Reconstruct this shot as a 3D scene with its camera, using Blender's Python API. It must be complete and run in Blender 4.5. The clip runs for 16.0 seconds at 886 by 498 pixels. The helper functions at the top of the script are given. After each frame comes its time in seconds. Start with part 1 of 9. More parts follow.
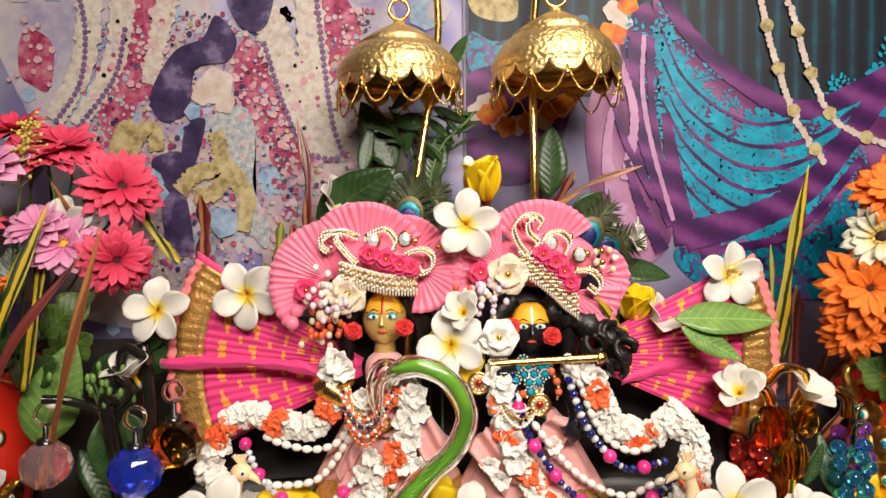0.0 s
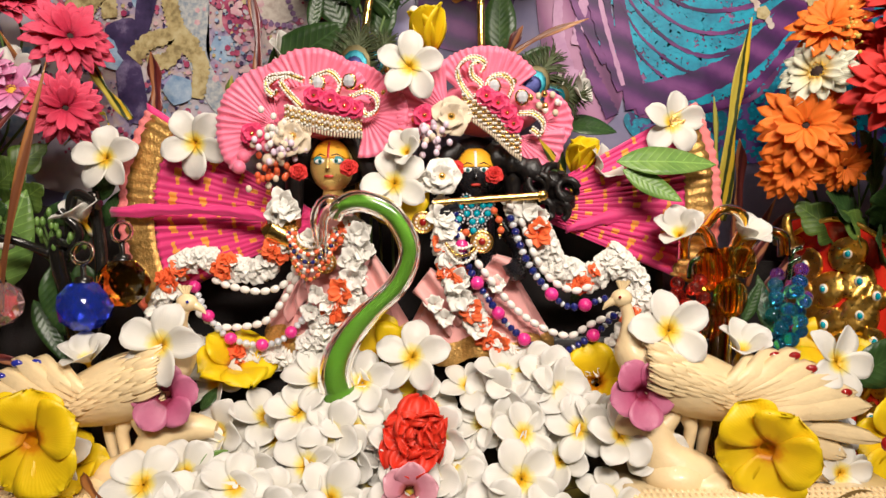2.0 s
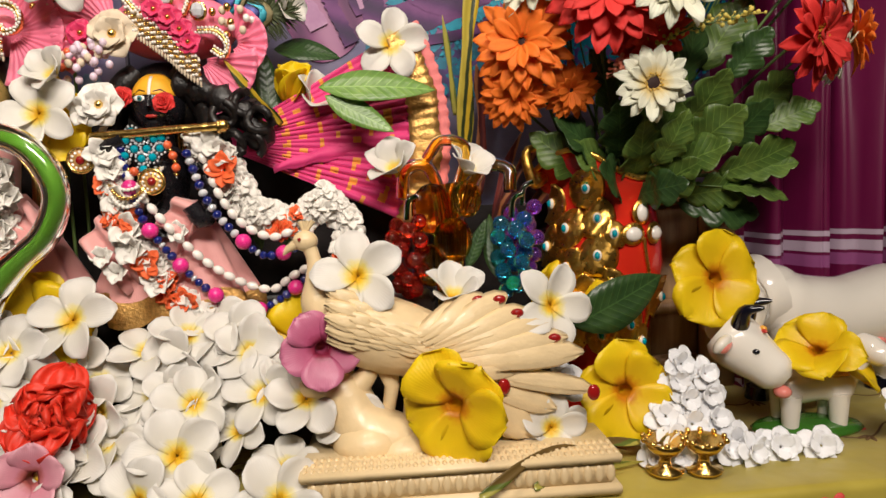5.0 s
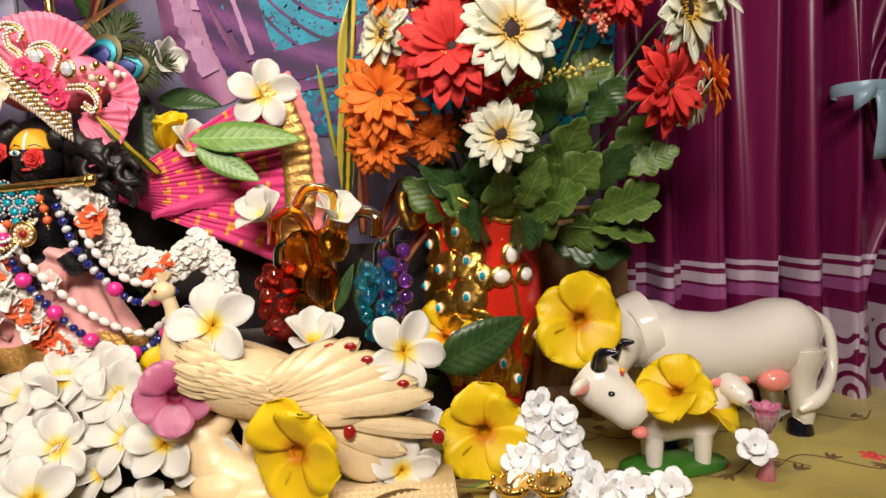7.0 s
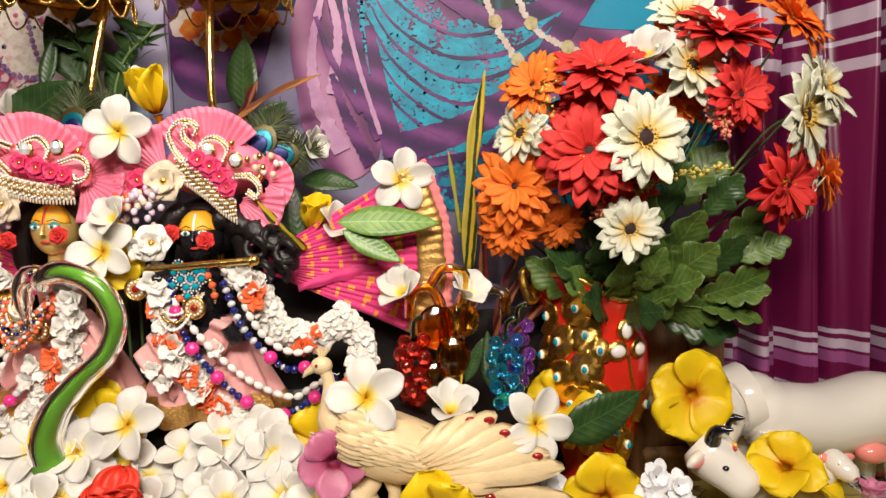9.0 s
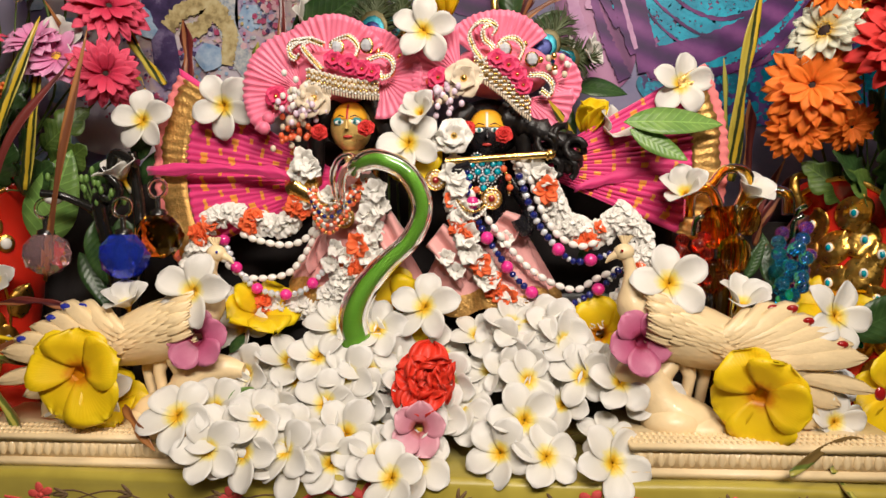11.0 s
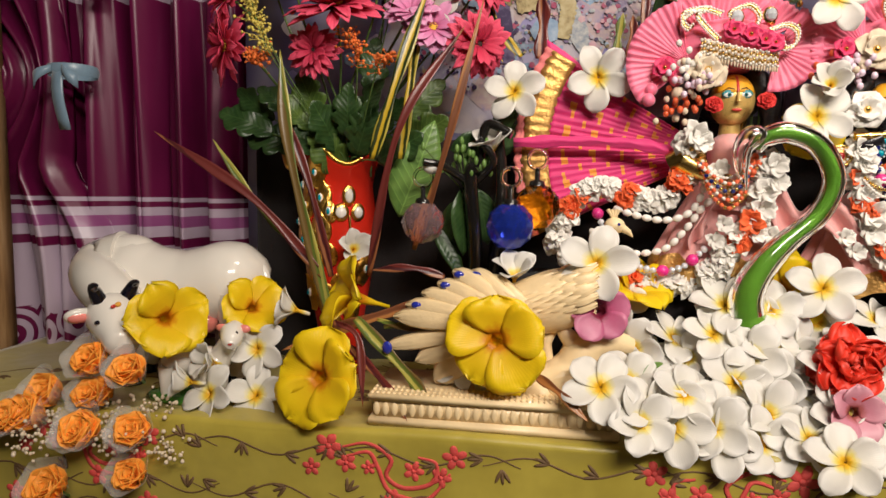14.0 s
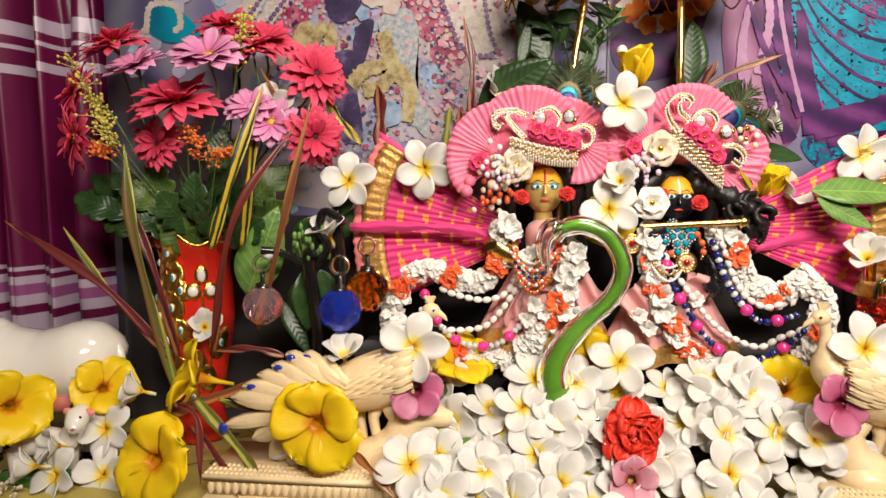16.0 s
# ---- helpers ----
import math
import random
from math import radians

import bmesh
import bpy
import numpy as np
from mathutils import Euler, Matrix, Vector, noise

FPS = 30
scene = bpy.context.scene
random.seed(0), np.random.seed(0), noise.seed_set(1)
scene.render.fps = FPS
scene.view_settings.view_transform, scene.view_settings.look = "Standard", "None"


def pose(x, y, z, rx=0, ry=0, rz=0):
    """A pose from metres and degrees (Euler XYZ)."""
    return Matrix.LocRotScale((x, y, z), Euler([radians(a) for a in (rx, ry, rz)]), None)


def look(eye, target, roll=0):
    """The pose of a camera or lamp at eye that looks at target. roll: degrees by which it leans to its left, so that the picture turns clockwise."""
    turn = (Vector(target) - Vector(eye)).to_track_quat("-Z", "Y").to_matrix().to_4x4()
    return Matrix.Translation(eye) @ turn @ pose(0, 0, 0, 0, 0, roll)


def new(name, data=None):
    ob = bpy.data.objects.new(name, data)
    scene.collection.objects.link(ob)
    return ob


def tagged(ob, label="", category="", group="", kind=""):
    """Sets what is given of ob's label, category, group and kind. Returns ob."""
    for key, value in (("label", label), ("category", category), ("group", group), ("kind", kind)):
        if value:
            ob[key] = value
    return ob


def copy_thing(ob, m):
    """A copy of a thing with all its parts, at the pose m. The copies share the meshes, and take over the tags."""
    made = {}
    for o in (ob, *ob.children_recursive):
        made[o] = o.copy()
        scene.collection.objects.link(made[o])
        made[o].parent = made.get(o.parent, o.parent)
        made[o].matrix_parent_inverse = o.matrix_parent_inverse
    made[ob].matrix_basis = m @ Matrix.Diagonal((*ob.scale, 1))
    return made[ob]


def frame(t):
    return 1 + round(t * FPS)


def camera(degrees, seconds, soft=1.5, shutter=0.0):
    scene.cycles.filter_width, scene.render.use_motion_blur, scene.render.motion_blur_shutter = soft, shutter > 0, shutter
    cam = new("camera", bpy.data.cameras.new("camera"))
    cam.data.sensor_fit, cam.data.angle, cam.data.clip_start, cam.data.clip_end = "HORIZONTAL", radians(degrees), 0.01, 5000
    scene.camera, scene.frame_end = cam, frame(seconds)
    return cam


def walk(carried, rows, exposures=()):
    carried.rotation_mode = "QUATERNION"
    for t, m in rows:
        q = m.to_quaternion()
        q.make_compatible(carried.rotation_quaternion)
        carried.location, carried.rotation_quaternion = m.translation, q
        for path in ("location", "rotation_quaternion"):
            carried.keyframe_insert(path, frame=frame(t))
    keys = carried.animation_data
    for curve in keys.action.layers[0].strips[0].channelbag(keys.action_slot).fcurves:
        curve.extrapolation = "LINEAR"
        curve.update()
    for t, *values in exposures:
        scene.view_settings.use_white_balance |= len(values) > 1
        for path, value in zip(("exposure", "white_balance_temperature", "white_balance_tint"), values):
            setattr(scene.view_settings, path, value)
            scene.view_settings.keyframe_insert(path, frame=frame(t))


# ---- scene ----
cam = camera(70.0, 16.0)
PATH = [
    (0, (0.015, -0.297, 0.469), (-0.017, 1.702, 0.412), -0.5),
    (0.5, (0.006, -0.349, 0.423), (0.001, 1.650, 0.354), -0.5),
    (1, (0.011, -0.355, 0.370), (0.009, 1.643, 0.287), -0.4),
    (1.5, (0.035, -0.345, 0.348), (0.024, 1.653, 0.258), -0.5),
    (2, (0.071, -0.313, 0.309), (0.051, 1.684, 0.207), -0.7),
    (2.5, (0.079, -0.301, 0.295), (0.062, 1.696, 0.184), -0.9),
    (3, (0.092, -0.307, 0.301), (0.096, 1.689, 0.185), -1.1),
    (3.5, (0.163, -0.300, 0.281), (0.203, 1.696, 0.161), -1.4),
    (4, (0.259, -0.257, 0.273), (0.348, 1.736, 0.137), -1.7),
    (4.5, (0.281, -0.237, 0.264), (0.418, 1.753, 0.109), -2.1),
    (5, (0.330, -0.231, 0.259), (0.482, 1.756, 0.088), -2.1),
    (5.2, (0.360, -0.231, 0.261), (0.510, 1.756, 0.090), -2.1),
    (7.3, (0.492, -0.260, 0.325), (0.571, 1.730, 0.148), -2.8),
    (7.5, (0.496, -0.262, 0.349), (0.555, 1.727, 0.145), -2.7),
    (8, (0.477, -0.277, 0.372), (0.519, 1.715, 0.189), -2.3),
    (8.5, (0.430, -0.292, 0.391), (0.455, 1.702, 0.232), -2.0),
    (9, (0.374, -0.306, 0.388), (0.393, 1.689, 0.241), -1.7),
    (9.5, (0.334, -0.327, 0.376), (0.322, 1.668, 0.239), -1.3),
    (10, (0.240, -0.345, 0.327), (0.163, 1.646, 0.161), -1.2),
    (10.2, (0.202, -0.350, 0.311), (0.110, 1.640, 0.144), -1.1),
    (12.3, (-0.045, -0.354, 0.275), (-0.272, 1.625, 0.095), -0.1),
    (12.5, (-0.080, -0.360, 0.273), (-0.329, 1.617, 0.095), -0.1),
    (13, (-0.176, -0.378, 0.274), (-0.436, 1.596, 0.085), 0.3),
    (13.5, (-0.245, -0.385, 0.270), (-0.531, 1.585, 0.077), 0.6),
    (14, (-0.288, -0.383, 0.262), (-0.587, 1.585, 0.068), 0.8),
    (14.5, (-0.279, -0.377, 0.313), (-0.555, 1.594, 0.110), 0.9),
    (15, (-0.252, -0.384, 0.364), (-0.500, 1.589, 0.153), 0.8),
    (15.5, (-0.213, -0.397, 0.373), (-0.429, 1.581, 0.171), 0.4),
    (16, (-0.123, -0.415, 0.370), (-0.299, 1.568, 0.182), 0.1),
]
EXPOSURES = [(0.0, -0.14), (2.5, -0.22), (4.0, -0.46), (5.0, -0.44), (7.5, -0.16), (8.5, -0.16), (10.0, -0.29), (12.5, -0.34), (14.0, -0.22), (16.0, -0.08)]
walk(cam, [(t, look(eye, target, roll)) for t, eye, target, roll in PATH], EXPOSURES)

# ---- light ----
world = bpy.data.worlds.new("world")
scene.world = world
world.use_nodes = True
world.node_tree.nodes["Background"].inputs[0].default_value = (1.0, 0.9, 0.78, 1)
world.node_tree.nodes["Background"].inputs[1].default_value = 0.06


def area_lamp(name, eye, target, sx, sy, watts, colour, spread=180.0):
    data = bpy.data.lights.new(name, "AREA")
    data.shape, data.size, data.size_y, data.energy, data.color = "RECTANGLE", sx, sy, watts, colour
    data.spread = math.radians(spread)
    ob = new(name, data)
    ob.matrix_basis = look(eye, target)
    return ob


area_lamp("ceiling_tube_light", (0.34, -0.92, 1.12), (0.02, 0.4, 0.15), 1.0, 0.20, 21.0, (1.0, 0.895, 0.79), 130.0)
area_lamp("altar_spot_light", (0.25, -0.05, 1.40), (0.08, 0.4, 0.1), 0.5, 0.10, 8, (1.0, 0.87, 0.72))


# ---- materials ----
def tree(name):
    m = bpy.data.materials.new(name)
    m.use_nodes = True
    n = m.node_tree.nodes
    return m, n, m.node_tree.links, n["Principled BSDF"], n["Material Output"]


def rgb(c, k=1.0):
    return (min(c[0] * k, 1), min(c[1] * k, 1), min(c[2] * k, 1), 1)


def noise_node(n, l, scale, detail=3.0, vec=None, rough=0.55):
    t = n.new("ShaderNodeTexNoise")
    t.inputs["Scale"].default_value, t.inputs["Detail"].default_value, t.inputs["Roughness"].default_value = scale, detail, rough
    if vec is not None:
        l.new(vec, t.inputs["Vector"])
    return t


def ramp_node(n, l, fac, stops, mode="LINEAR"):
    r = n.new("ShaderNodeValToRGB")
    r.color_ramp.interpolation = mode
    e = r.color_ramp.elements
    e[0].position, e[0].color = stops[0][0], rgb(stops[0][1])
    e[1].position, e[1].color = stops[-1][0], rgb(stops[-1][1])
    for p, c in stops[1:-1]:
        x = e.new(p)
        x.color = rgb(c)
    l.new(fac, r.inputs[0])
    return r


def mix_node(n, l, fac, a, b, blend="MIX"):
    x = n.new("ShaderNodeMix")
    x.data_type, x.blend_type = "RGBA", blend
    for sock, v in ((x.inputs[0], fac), (x.inputs[6], a), (x.inputs[7], b)):
        if isinstance(v, (int, float)):
            sock.default_value = v
        elif isinstance(v, tuple):
            sock.default_value = v
        else:
            l.new(v, sock)
    return x.outputs[2]


def math_node(n, l, op, a, b=0.0, c=0.0):
    x = n.new("ShaderNodeMath")
    x.operation = op
    for sock, v in zip(x.inputs, (a, b, c)):
        if isinstance(v, (int, float)):
            sock.default_value = v
        else:
            l.new(v, sock)
    return x.outputs[0]


def bump_on(n, l, p, height, strength, distance=0.001, normal=None):
    b = n.new("ShaderNodeBump")
    b.inputs["Strength"].default_value, b.inputs["Distance"].default_value = strength, distance
    l.new(height, b.inputs["Height"])
    if normal is not None:
        l.new(normal, b.inputs["Normal"])
    l.new(b.outputs[0], p.inputs["Normal"])
    return b.outputs[0]


def vary(n, l, base, vec, var, scale):
    """Cloudy and per-thing variation of a colour."""
    cloud = noise_node(n, l, scale, 4.0, vec)
    k = math_node(n, l, "MULTIPLY_ADD", cloud.outputs[0], 2 * var, 1 - var)
    info = n.new("ShaderNodeObjectInfo")
    k2 = math_node(n, l, "MULTIPLY_ADD", info.outputs["Random"], var, 1 - var * 0.5)
    k3 = math_node(n, l, "MULTIPLY", k, k2)
    hsv = n.new("ShaderNodeHueSaturation")
    l.new(k3, hsv.inputs["Value"])
    if isinstance(base, tuple):
        hsv.inputs["Color"].default_value = base
    else:
        l.new(base, hsv.inputs["Color"])
    return hsv.outputs[0]


def coords(n):
    return n.new("ShaderNodeTexCoord").outputs["Object"]


def plain(name, col, rough=0.5, metal=0.0, var=0.12, scale=45.0, bump=0.15, grain=350.0, coat=0.0, sheen=0.0, thin=0.0, spec=0.5):
    """A surface of one colour with clouds, grain and fine relief. thin: share of light let through."""
    m, n, l, p, out = tree(name)
    vec = coords(n)
    colour = vary(n, l, rgb(col), vec, var, scale)
    l.new(colour, p.inputs["Base Color"])
    p.inputs["Roughness"].default_value, p.inputs["Metallic"].default_value = rough, metal
    p.inputs["Coat Weight"].default_value, p.inputs["Sheen Weight"].default_value = coat, sheen
    p.inputs["Specular IOR Level"].default_value = spec
    g = noise_node(n, l, grain, 3.0, vec)
    if bump:
        bump_on(n, l, p, g.outputs[0], bump)
    rr = math_node(n, l, "MULTIPLY_ADD", g.outputs[0], 0.25, rough - 0.12)
    l.new(rr, p.inputs["Roughness"])
    if thin:
        see_through(n, l, p, out, colour, thin)
    return m


def see_through(n, l, p, out, colour, share):
    t, x = n.new("ShaderNodeBsdfTranslucent"), n.new("ShaderNodeMixShader")
    if isinstance(colour, tuple):
        t.inputs[0].default_value = colour
    else:
        l.new(colour, t.inputs[0])
    x.inputs[0].default_value = share
    l.new(p.outputs[0], x.inputs[1])
    l.new(t.outputs[0], x.inputs[2])
    l.new(x.outputs[0], out.inputs[0])


def petal_mat(name, stops, reach, rough=0.45, thin=0.22, veins=0.25, var=0.06):
    """A petal's colour by the distance from the flower's heart, with veins along it."""
    m, n, l, p, out = tree(name)
    vec = coords(n)
    length = n.new("ShaderNodeVectorMath")
    length.operation = "LENGTH"
    l.new(vec, length.inputs[0])
    wob = noise_node(n, l, 160.0, 2.0, vec)
    d = math_node(n, l, "MULTIPLY", length.outputs["Value"], 1 / reach)
    d = math_node(n, l, "MULTIPLY_ADD", wob.outputs[0], 0.22, d)
    d = math_node(n, l, "SUBTRACT", d, 0.11)
    r = ramp_node(n, l, d, stops)
    colour = vary(n, l, r.outputs[0], vec, var, 60.0)
    l.new(colour, p.inputs["Base Color"])
    p.inputs["Roughness"].default_value = rough
    sep = n.new("ShaderNodeSeparateXYZ")
    l.new(vec, sep.inputs[0])
    ang = math_node(n, l, "ARCTAN2", sep.outputs[1], sep.outputs[0])
    vein = math_node(n, l, "SINE", math_node(n, l, "MULTIPLY", ang, 90.0))
    fine = math_node(n, l, "MULTIPLY_ADD", wob.outputs[0], 1.5, vein)
    bump_on(n, l, p, fine, veins, 0.0006)
    see_through(n, l, p, out, colour, thin)
    return m


def glass_mat(name, col, rough=0.02, ior=1.5, clear=1.0):
    m, n, l, p, out = tree(name)
    p.inputs["Base Color"].default_value = rgb(col)
    p.inputs["Roughness"].default_value, p.inputs["IOR"].default_value = rough, ior
    p.inputs["Transmission Weight"].default_value = clear
    vec = coords(n)
    bump_on(n, l, p, noise_node(n, l, 60.0, 2.0, vec).outputs[0], 0.06)
    return m


def gold_mat(name, col=(0.83, 0.56, 0.17), rough=0.22, relief=0.5, scale=130.0, deep=0.0015):
    m, n, l, p, out = tree(name)
    vec = coords(n)
    colour = vary(n, l, rgb(col), vec, 0.12, 70.0)
    l.new(colour, p.inputs["Base Color"])
    p.inputs["Metallic"].default_value = 1.0
    v = n.new("ShaderNodeTexVoronoi")
    v.feature, v.inputs["Scale"].default_value = "SMOOTH_F1", scale
    l.new(vec, v.inputs["Vector"])
    g = noise_node(n, l, scale * 2, 3.0, vec)
    h = math_node(n, l, "MULTIPLY_ADD", g.outputs[0], 0.4, v.outputs["Distance"])
    bump_on(n, l, p, h, relief, deep)
    l.new(math_node(n, l, "MULTIPLY_ADD", g.outputs[0], 0.2, rough - 0.08), p.inputs["Roughness"])
    return m


def striped_leaf(name, a, b, c, width=0.0035):
    """A croton leaf: coloured midrib band and flecks along the blade, which runs along local x."""
    m, n, l, p, out = tree(name)
    vec = coords(n)
    sep = n.new("ShaderNodeSeparateXYZ")
    l.new(vec, sep.inputs[0])
    wob = noise_node(n, l, 70.0, 3.0, vec)
    y = math_node(n, l, "ABSOLUTE", sep.outputs[1])
    y = math_node(n, l, "MULTIPLY_ADD", math_node(n, l, "SUBTRACT", wob.outputs[0], 0.5), 0.0035, y)
    d = math_node(n, l, "MULTIPLY", y, 1 / (2.2 * width))
    r = ramp_node(n, l, d, [(0.0, a), (0.22, a), (0.34, b), (0.72, b), (0.85, c), (1.0, c)])
    colour = vary(n, l, r.outputs[0], vec, 0.16, 35.0)
    l.new(colour, p.inputs["Base Color"])
    p.inputs["Roughness"].default_value = 0.32
    bump_on(n, l, p, wob.outputs[0], 0.3)
    see_through(n, l, p, out, colour, 0.12)
    return m


def green_leaf(name, dark, light, rough=0.35):
    """A leaf blade along local x, with pale midrib and side veins."""
    m, n, l, p, out = tree(name)
    vec = coords(n)
    sep = n.new("ShaderNodeSeparateXYZ")
    l.new(vec, sep.inputs[0])
    y = math_node(n, l, "ABSOLUTE", sep.outputs[1])
    rib = math_node(n, l, "LESS_THAN", y, 0.0007)
    side = math_node(n, l, "SUBTRACT", sep.outputs[0], math_node(n, l, "MULTIPLY", y, 0.9))
    side = math_node(n, l, "SINE", math_node(n, l, "MULTIPLY", side, 700.0))
    vein = math_node(n, l, "GREATER_THAN", side, 0.965)
    both = math_node(n, l, "MULTIPLY", math_node(n, l, "MAXIMUM", rib, vein), 0.55)
    cloud = noise_node(n, l, 40.0, 4.0, vec)
    base = ramp_node(n, l, cloud.outputs[0], [(0.3, dark), (0.7, light)])
    colour = mix_node(n, l, both, base.outputs[0], rgb(light, 1.7))
    colour = vary(n, l, colour, vec, 0.15, 90.0)
    l.new(colour, p.inputs["Base Color"])
    p.inputs["Roughness"].default_value = rough
    bump_on(n, l, p, side, 0.12)
    see_through(n, l, p, out, colour, 0.15)
    return m


WHITE_PETAL = petal_mat("white_petal", [(0.0, (0.75, 0.36, 0.01)), (0.16, (0.9, 0.58, 0.03)), (0.27, (0.85, 0.73, 0.22)), (0.42, (0.81, 0.78, 0.70)), (1.0, (0.81, 0.79, 0.75))], 0.036, thin=0.27, veins=0.06)
YELLOW_PETAL = petal_mat("yellow_petal", [(0.0, (0.55, 0.17, 0.005)), (0.2, (0.72, 0.28, 0.005)), (0.36, (0.88, 0.60, 0.012)), (1.0, (0.95, 0.72, 0.012))], 0.05, 0.42, 0.3, 0.08)
PINK_PETAL = petal_mat("pink_petal", [(0.0, (0.09, 0.01, 0.02)), (0.22, (0.26, 0.02, 0.06)), (0.4, (0.52, 0.10, 0.22)), (1.0, (0.66, 0.22, 0.36))], 0.036, 0.4, 0.2, 0.1)
PALE_PINK_PETAL = petal_mat("pale_pink_petal", [(0.0, (0.28, 0.06, 0.02)), (0.22, (0.45, 0.12, 0.12)), (0.4, (0.66, 0.26, 0.34)), (1.0, (0.76, 0.40, 0.47))], 0.036, 0.4, 0.2, 0.1)
RED_PETAL = plain("red_petal", (0.80, 0.045, 0.02), 0.5, thin=0.2, bump=0.4, grain=160)
CLOTH_RED = plain("red_cloth_petal", (0.74, 0.035, 0.030), 0.7, thin=0.15, bump=0.3, grain=500)
CLOTH_ORANGE = plain("orange_cloth_petal", (0.93, 0.21, 0.018), 0.7, thin=0.15, bump=0.3, grain=500)
CLOTH_CREAM = petal_mat("cream_cloth_petal", [(0.0, (0.75, 0.45, 0.05)), (0.36, (0.82, 0.66, 0.3)), (0.55, (0.82, 0.8, 0.62)), (1.0, (0.80, 0.82, 0.68))], 0.045, 0.7, 0.15)
CLOTH_CRIMSON = petal_mat("crimson_cloth_petal", [(0.0, (0.3, 0.0, 0.03)), (0.4, (0.68, 0.03, 0.09)), (1.0, (0.86, 0.10, 0.19))], 0.045, 0.7, 0.15)
CLOTH_PINK = petal_mat("light_pink_cloth_petal", [(0.0, (0.6, 0.1, 0.25)), (0.45, (0.76, 0.26, 0.5)), (1.0, (0.83, 0.42, 0.64))], 0.045, 0.7, 0.15)
ORANGE_ROSE = plain("orange_rose_petal", (1.0, 0.40, 0.05), 0.6, thin=0.10, var=0.15)
DARK_HEART = plain("dark_flower_heart", (0.03, 0.012, 0.01), 0.8, bump=0.6)
YELLOW_HEART = plain("yellow_flower_heart", (0.7, 0.42, 0.04), 0.8, bump=0.6)
STEM_GREEN = plain("stem_green", (0.10, 0.17, 0.04), 0.5)
SPRAY_YELLOW = plain("spray_yellow", (0.62, 0.5, 0.10), 0.7)
SPRAY_ORANGE = plain("spray_orange", (0.75, 0.17, 0.03), 0.7)
SPRAY_SALMON = plain("spray_salmon", (0.84, 0.28, 0.18), 0.7)
LEAF_DARK = green_leaf("dark_leaf", (0.018, 0.05, 0.014), (0.045, 0.095, 0.025))
LEAF_SILK = green_leaf("silk_leaf", (0.045, 0.10, 0.018), (0.12, 0.19, 0.035), 0.45)
LEAF_FRESH = green_leaf("fresh_leaf", (0.11, 0.23, 0.05), (0.20, 0.34, 0.08))
CROTON_YELLOW = striped_leaf("croton_yellow", (0.62, 0.42, 0.03), (0.03, 0.045, 0.012), (0.5, 0.4, 0.06))
CROTON_GREEN = striped_leaf("croton_green", (0.42, 0.38, 0.08), (0.12, 0.16, 0.03), (0.16, 0.10, 0.03))
CROTON_RED = striped_leaf("croton_red", (0.32, 0.12, 0.05), (0.075, 0.014, 0.016), (0.16, 0.03, 0.025))
CROTON_BROWN = striped_leaf("croton_brown", (0.42, 0.17, 0.05), (0.20, 0.07, 0.03), (0.30, 0.11, 0.04), 0.006)
GOLD = gold_mat("gold", relief=0.35)
GOLD_CHASED = gold_mat("chased_gold", (0.86, 0.62, 0.27), 0.42, 0.9, 210.0, 0.0018)
GOLD_LEAFED = gold_mat("gold_relief", (0.88, 0.52, 0.11), 0.28, 0.6, 140.0)
BRASS_DARK = gold_mat("dark_brass", (0.25, 0.14, 0.05), 0.35, 0.6, 60.0)
IVORY = plain("carved_ivory_resin", (0.80, 0.62, 0.36), 0.4, var=0.14, bump=0.9, grain=85, coat=0.2)
PORCELAIN = plain("white_porcelain", (0.78, 0.74, 0.67), 0.14, var=0.05, scale=12, bump=0.0, coat=0.6)
HORN_BLACK = plain("black_glaze", (0.006, 0.006, 0.012), 0.12, coat=0.5, bump=0.0)
BLUSH = plain("pink_glaze", (0.82, 0.26, 0.22), 0.15, coat=0.5, bump=0.0)
OCHRE_GLAZE = plain("ochre_glaze", (0.72, 0.36, 0.05), 0.2, coat=0.4, bump=0.0)
GRASS_GLAZE = plain("green_glaze", (0.04, 0.16, 0.02), 0.2, coat=0.4, bump=0.5, grain=90)
VASE_RED = plain("red_glazed_ceramic", (0.62, 0.025, 0.012), 0.16, var=0.1, scale=14, bump=0.05, coat=0.5)
PEARL = plain("pearl", (0.86, 0.82, 0.76), 0.2, var=0.06, bump=0.0, coat=0.6)
LILAC_BEAD = plain("lilac_bead", (0.76, 0.60, 0.72), 0.3, coat=0.3)
BLUE_BEAD = plain("blue_glass_bead", (0.008, 0.015, 0.14), 0.08, coat=0.6, bump=0.0)
PINK_BEAD = plain("pink_marbled_bead", (0.72, 0.03, 0.24), 0.25, var=0.35, scale=140, coat=0.4)
TURQUOISE = plain("turquoise_stone", (0.0, 0.30, 0.40), 0.15, coat=0.4)
CORAL = plain("coral_bead", (0.72, 0.12, 0.04), 0.3, coat=0.3)
GEM_CLEAR = plain("clear_rhinestone", (0.72, 0.74, 0.78), 0.08, 0.25, var=0.3, scale=300, bump=0.0, coat=1.0)
GEM_RED = plain("red_gem", (0.3, 0.01, 0.01), 0.08, coat=0.6, bump=0.0)
GEM_BLUE = plain("blue_gem", (0.02, 0.03, 0.3), 0.08, coat=0.6, bump=0.0)
FACE_GOLD = plain("painted_golden_skin", (0.62, 0.42, 0.13), 0.3, 0.3, var=0.08, bump=0.05)
FACE_BLACK = plain("painted_black_skin", (0.012, 0.011, 0.014), 0.28, bump=0.05)
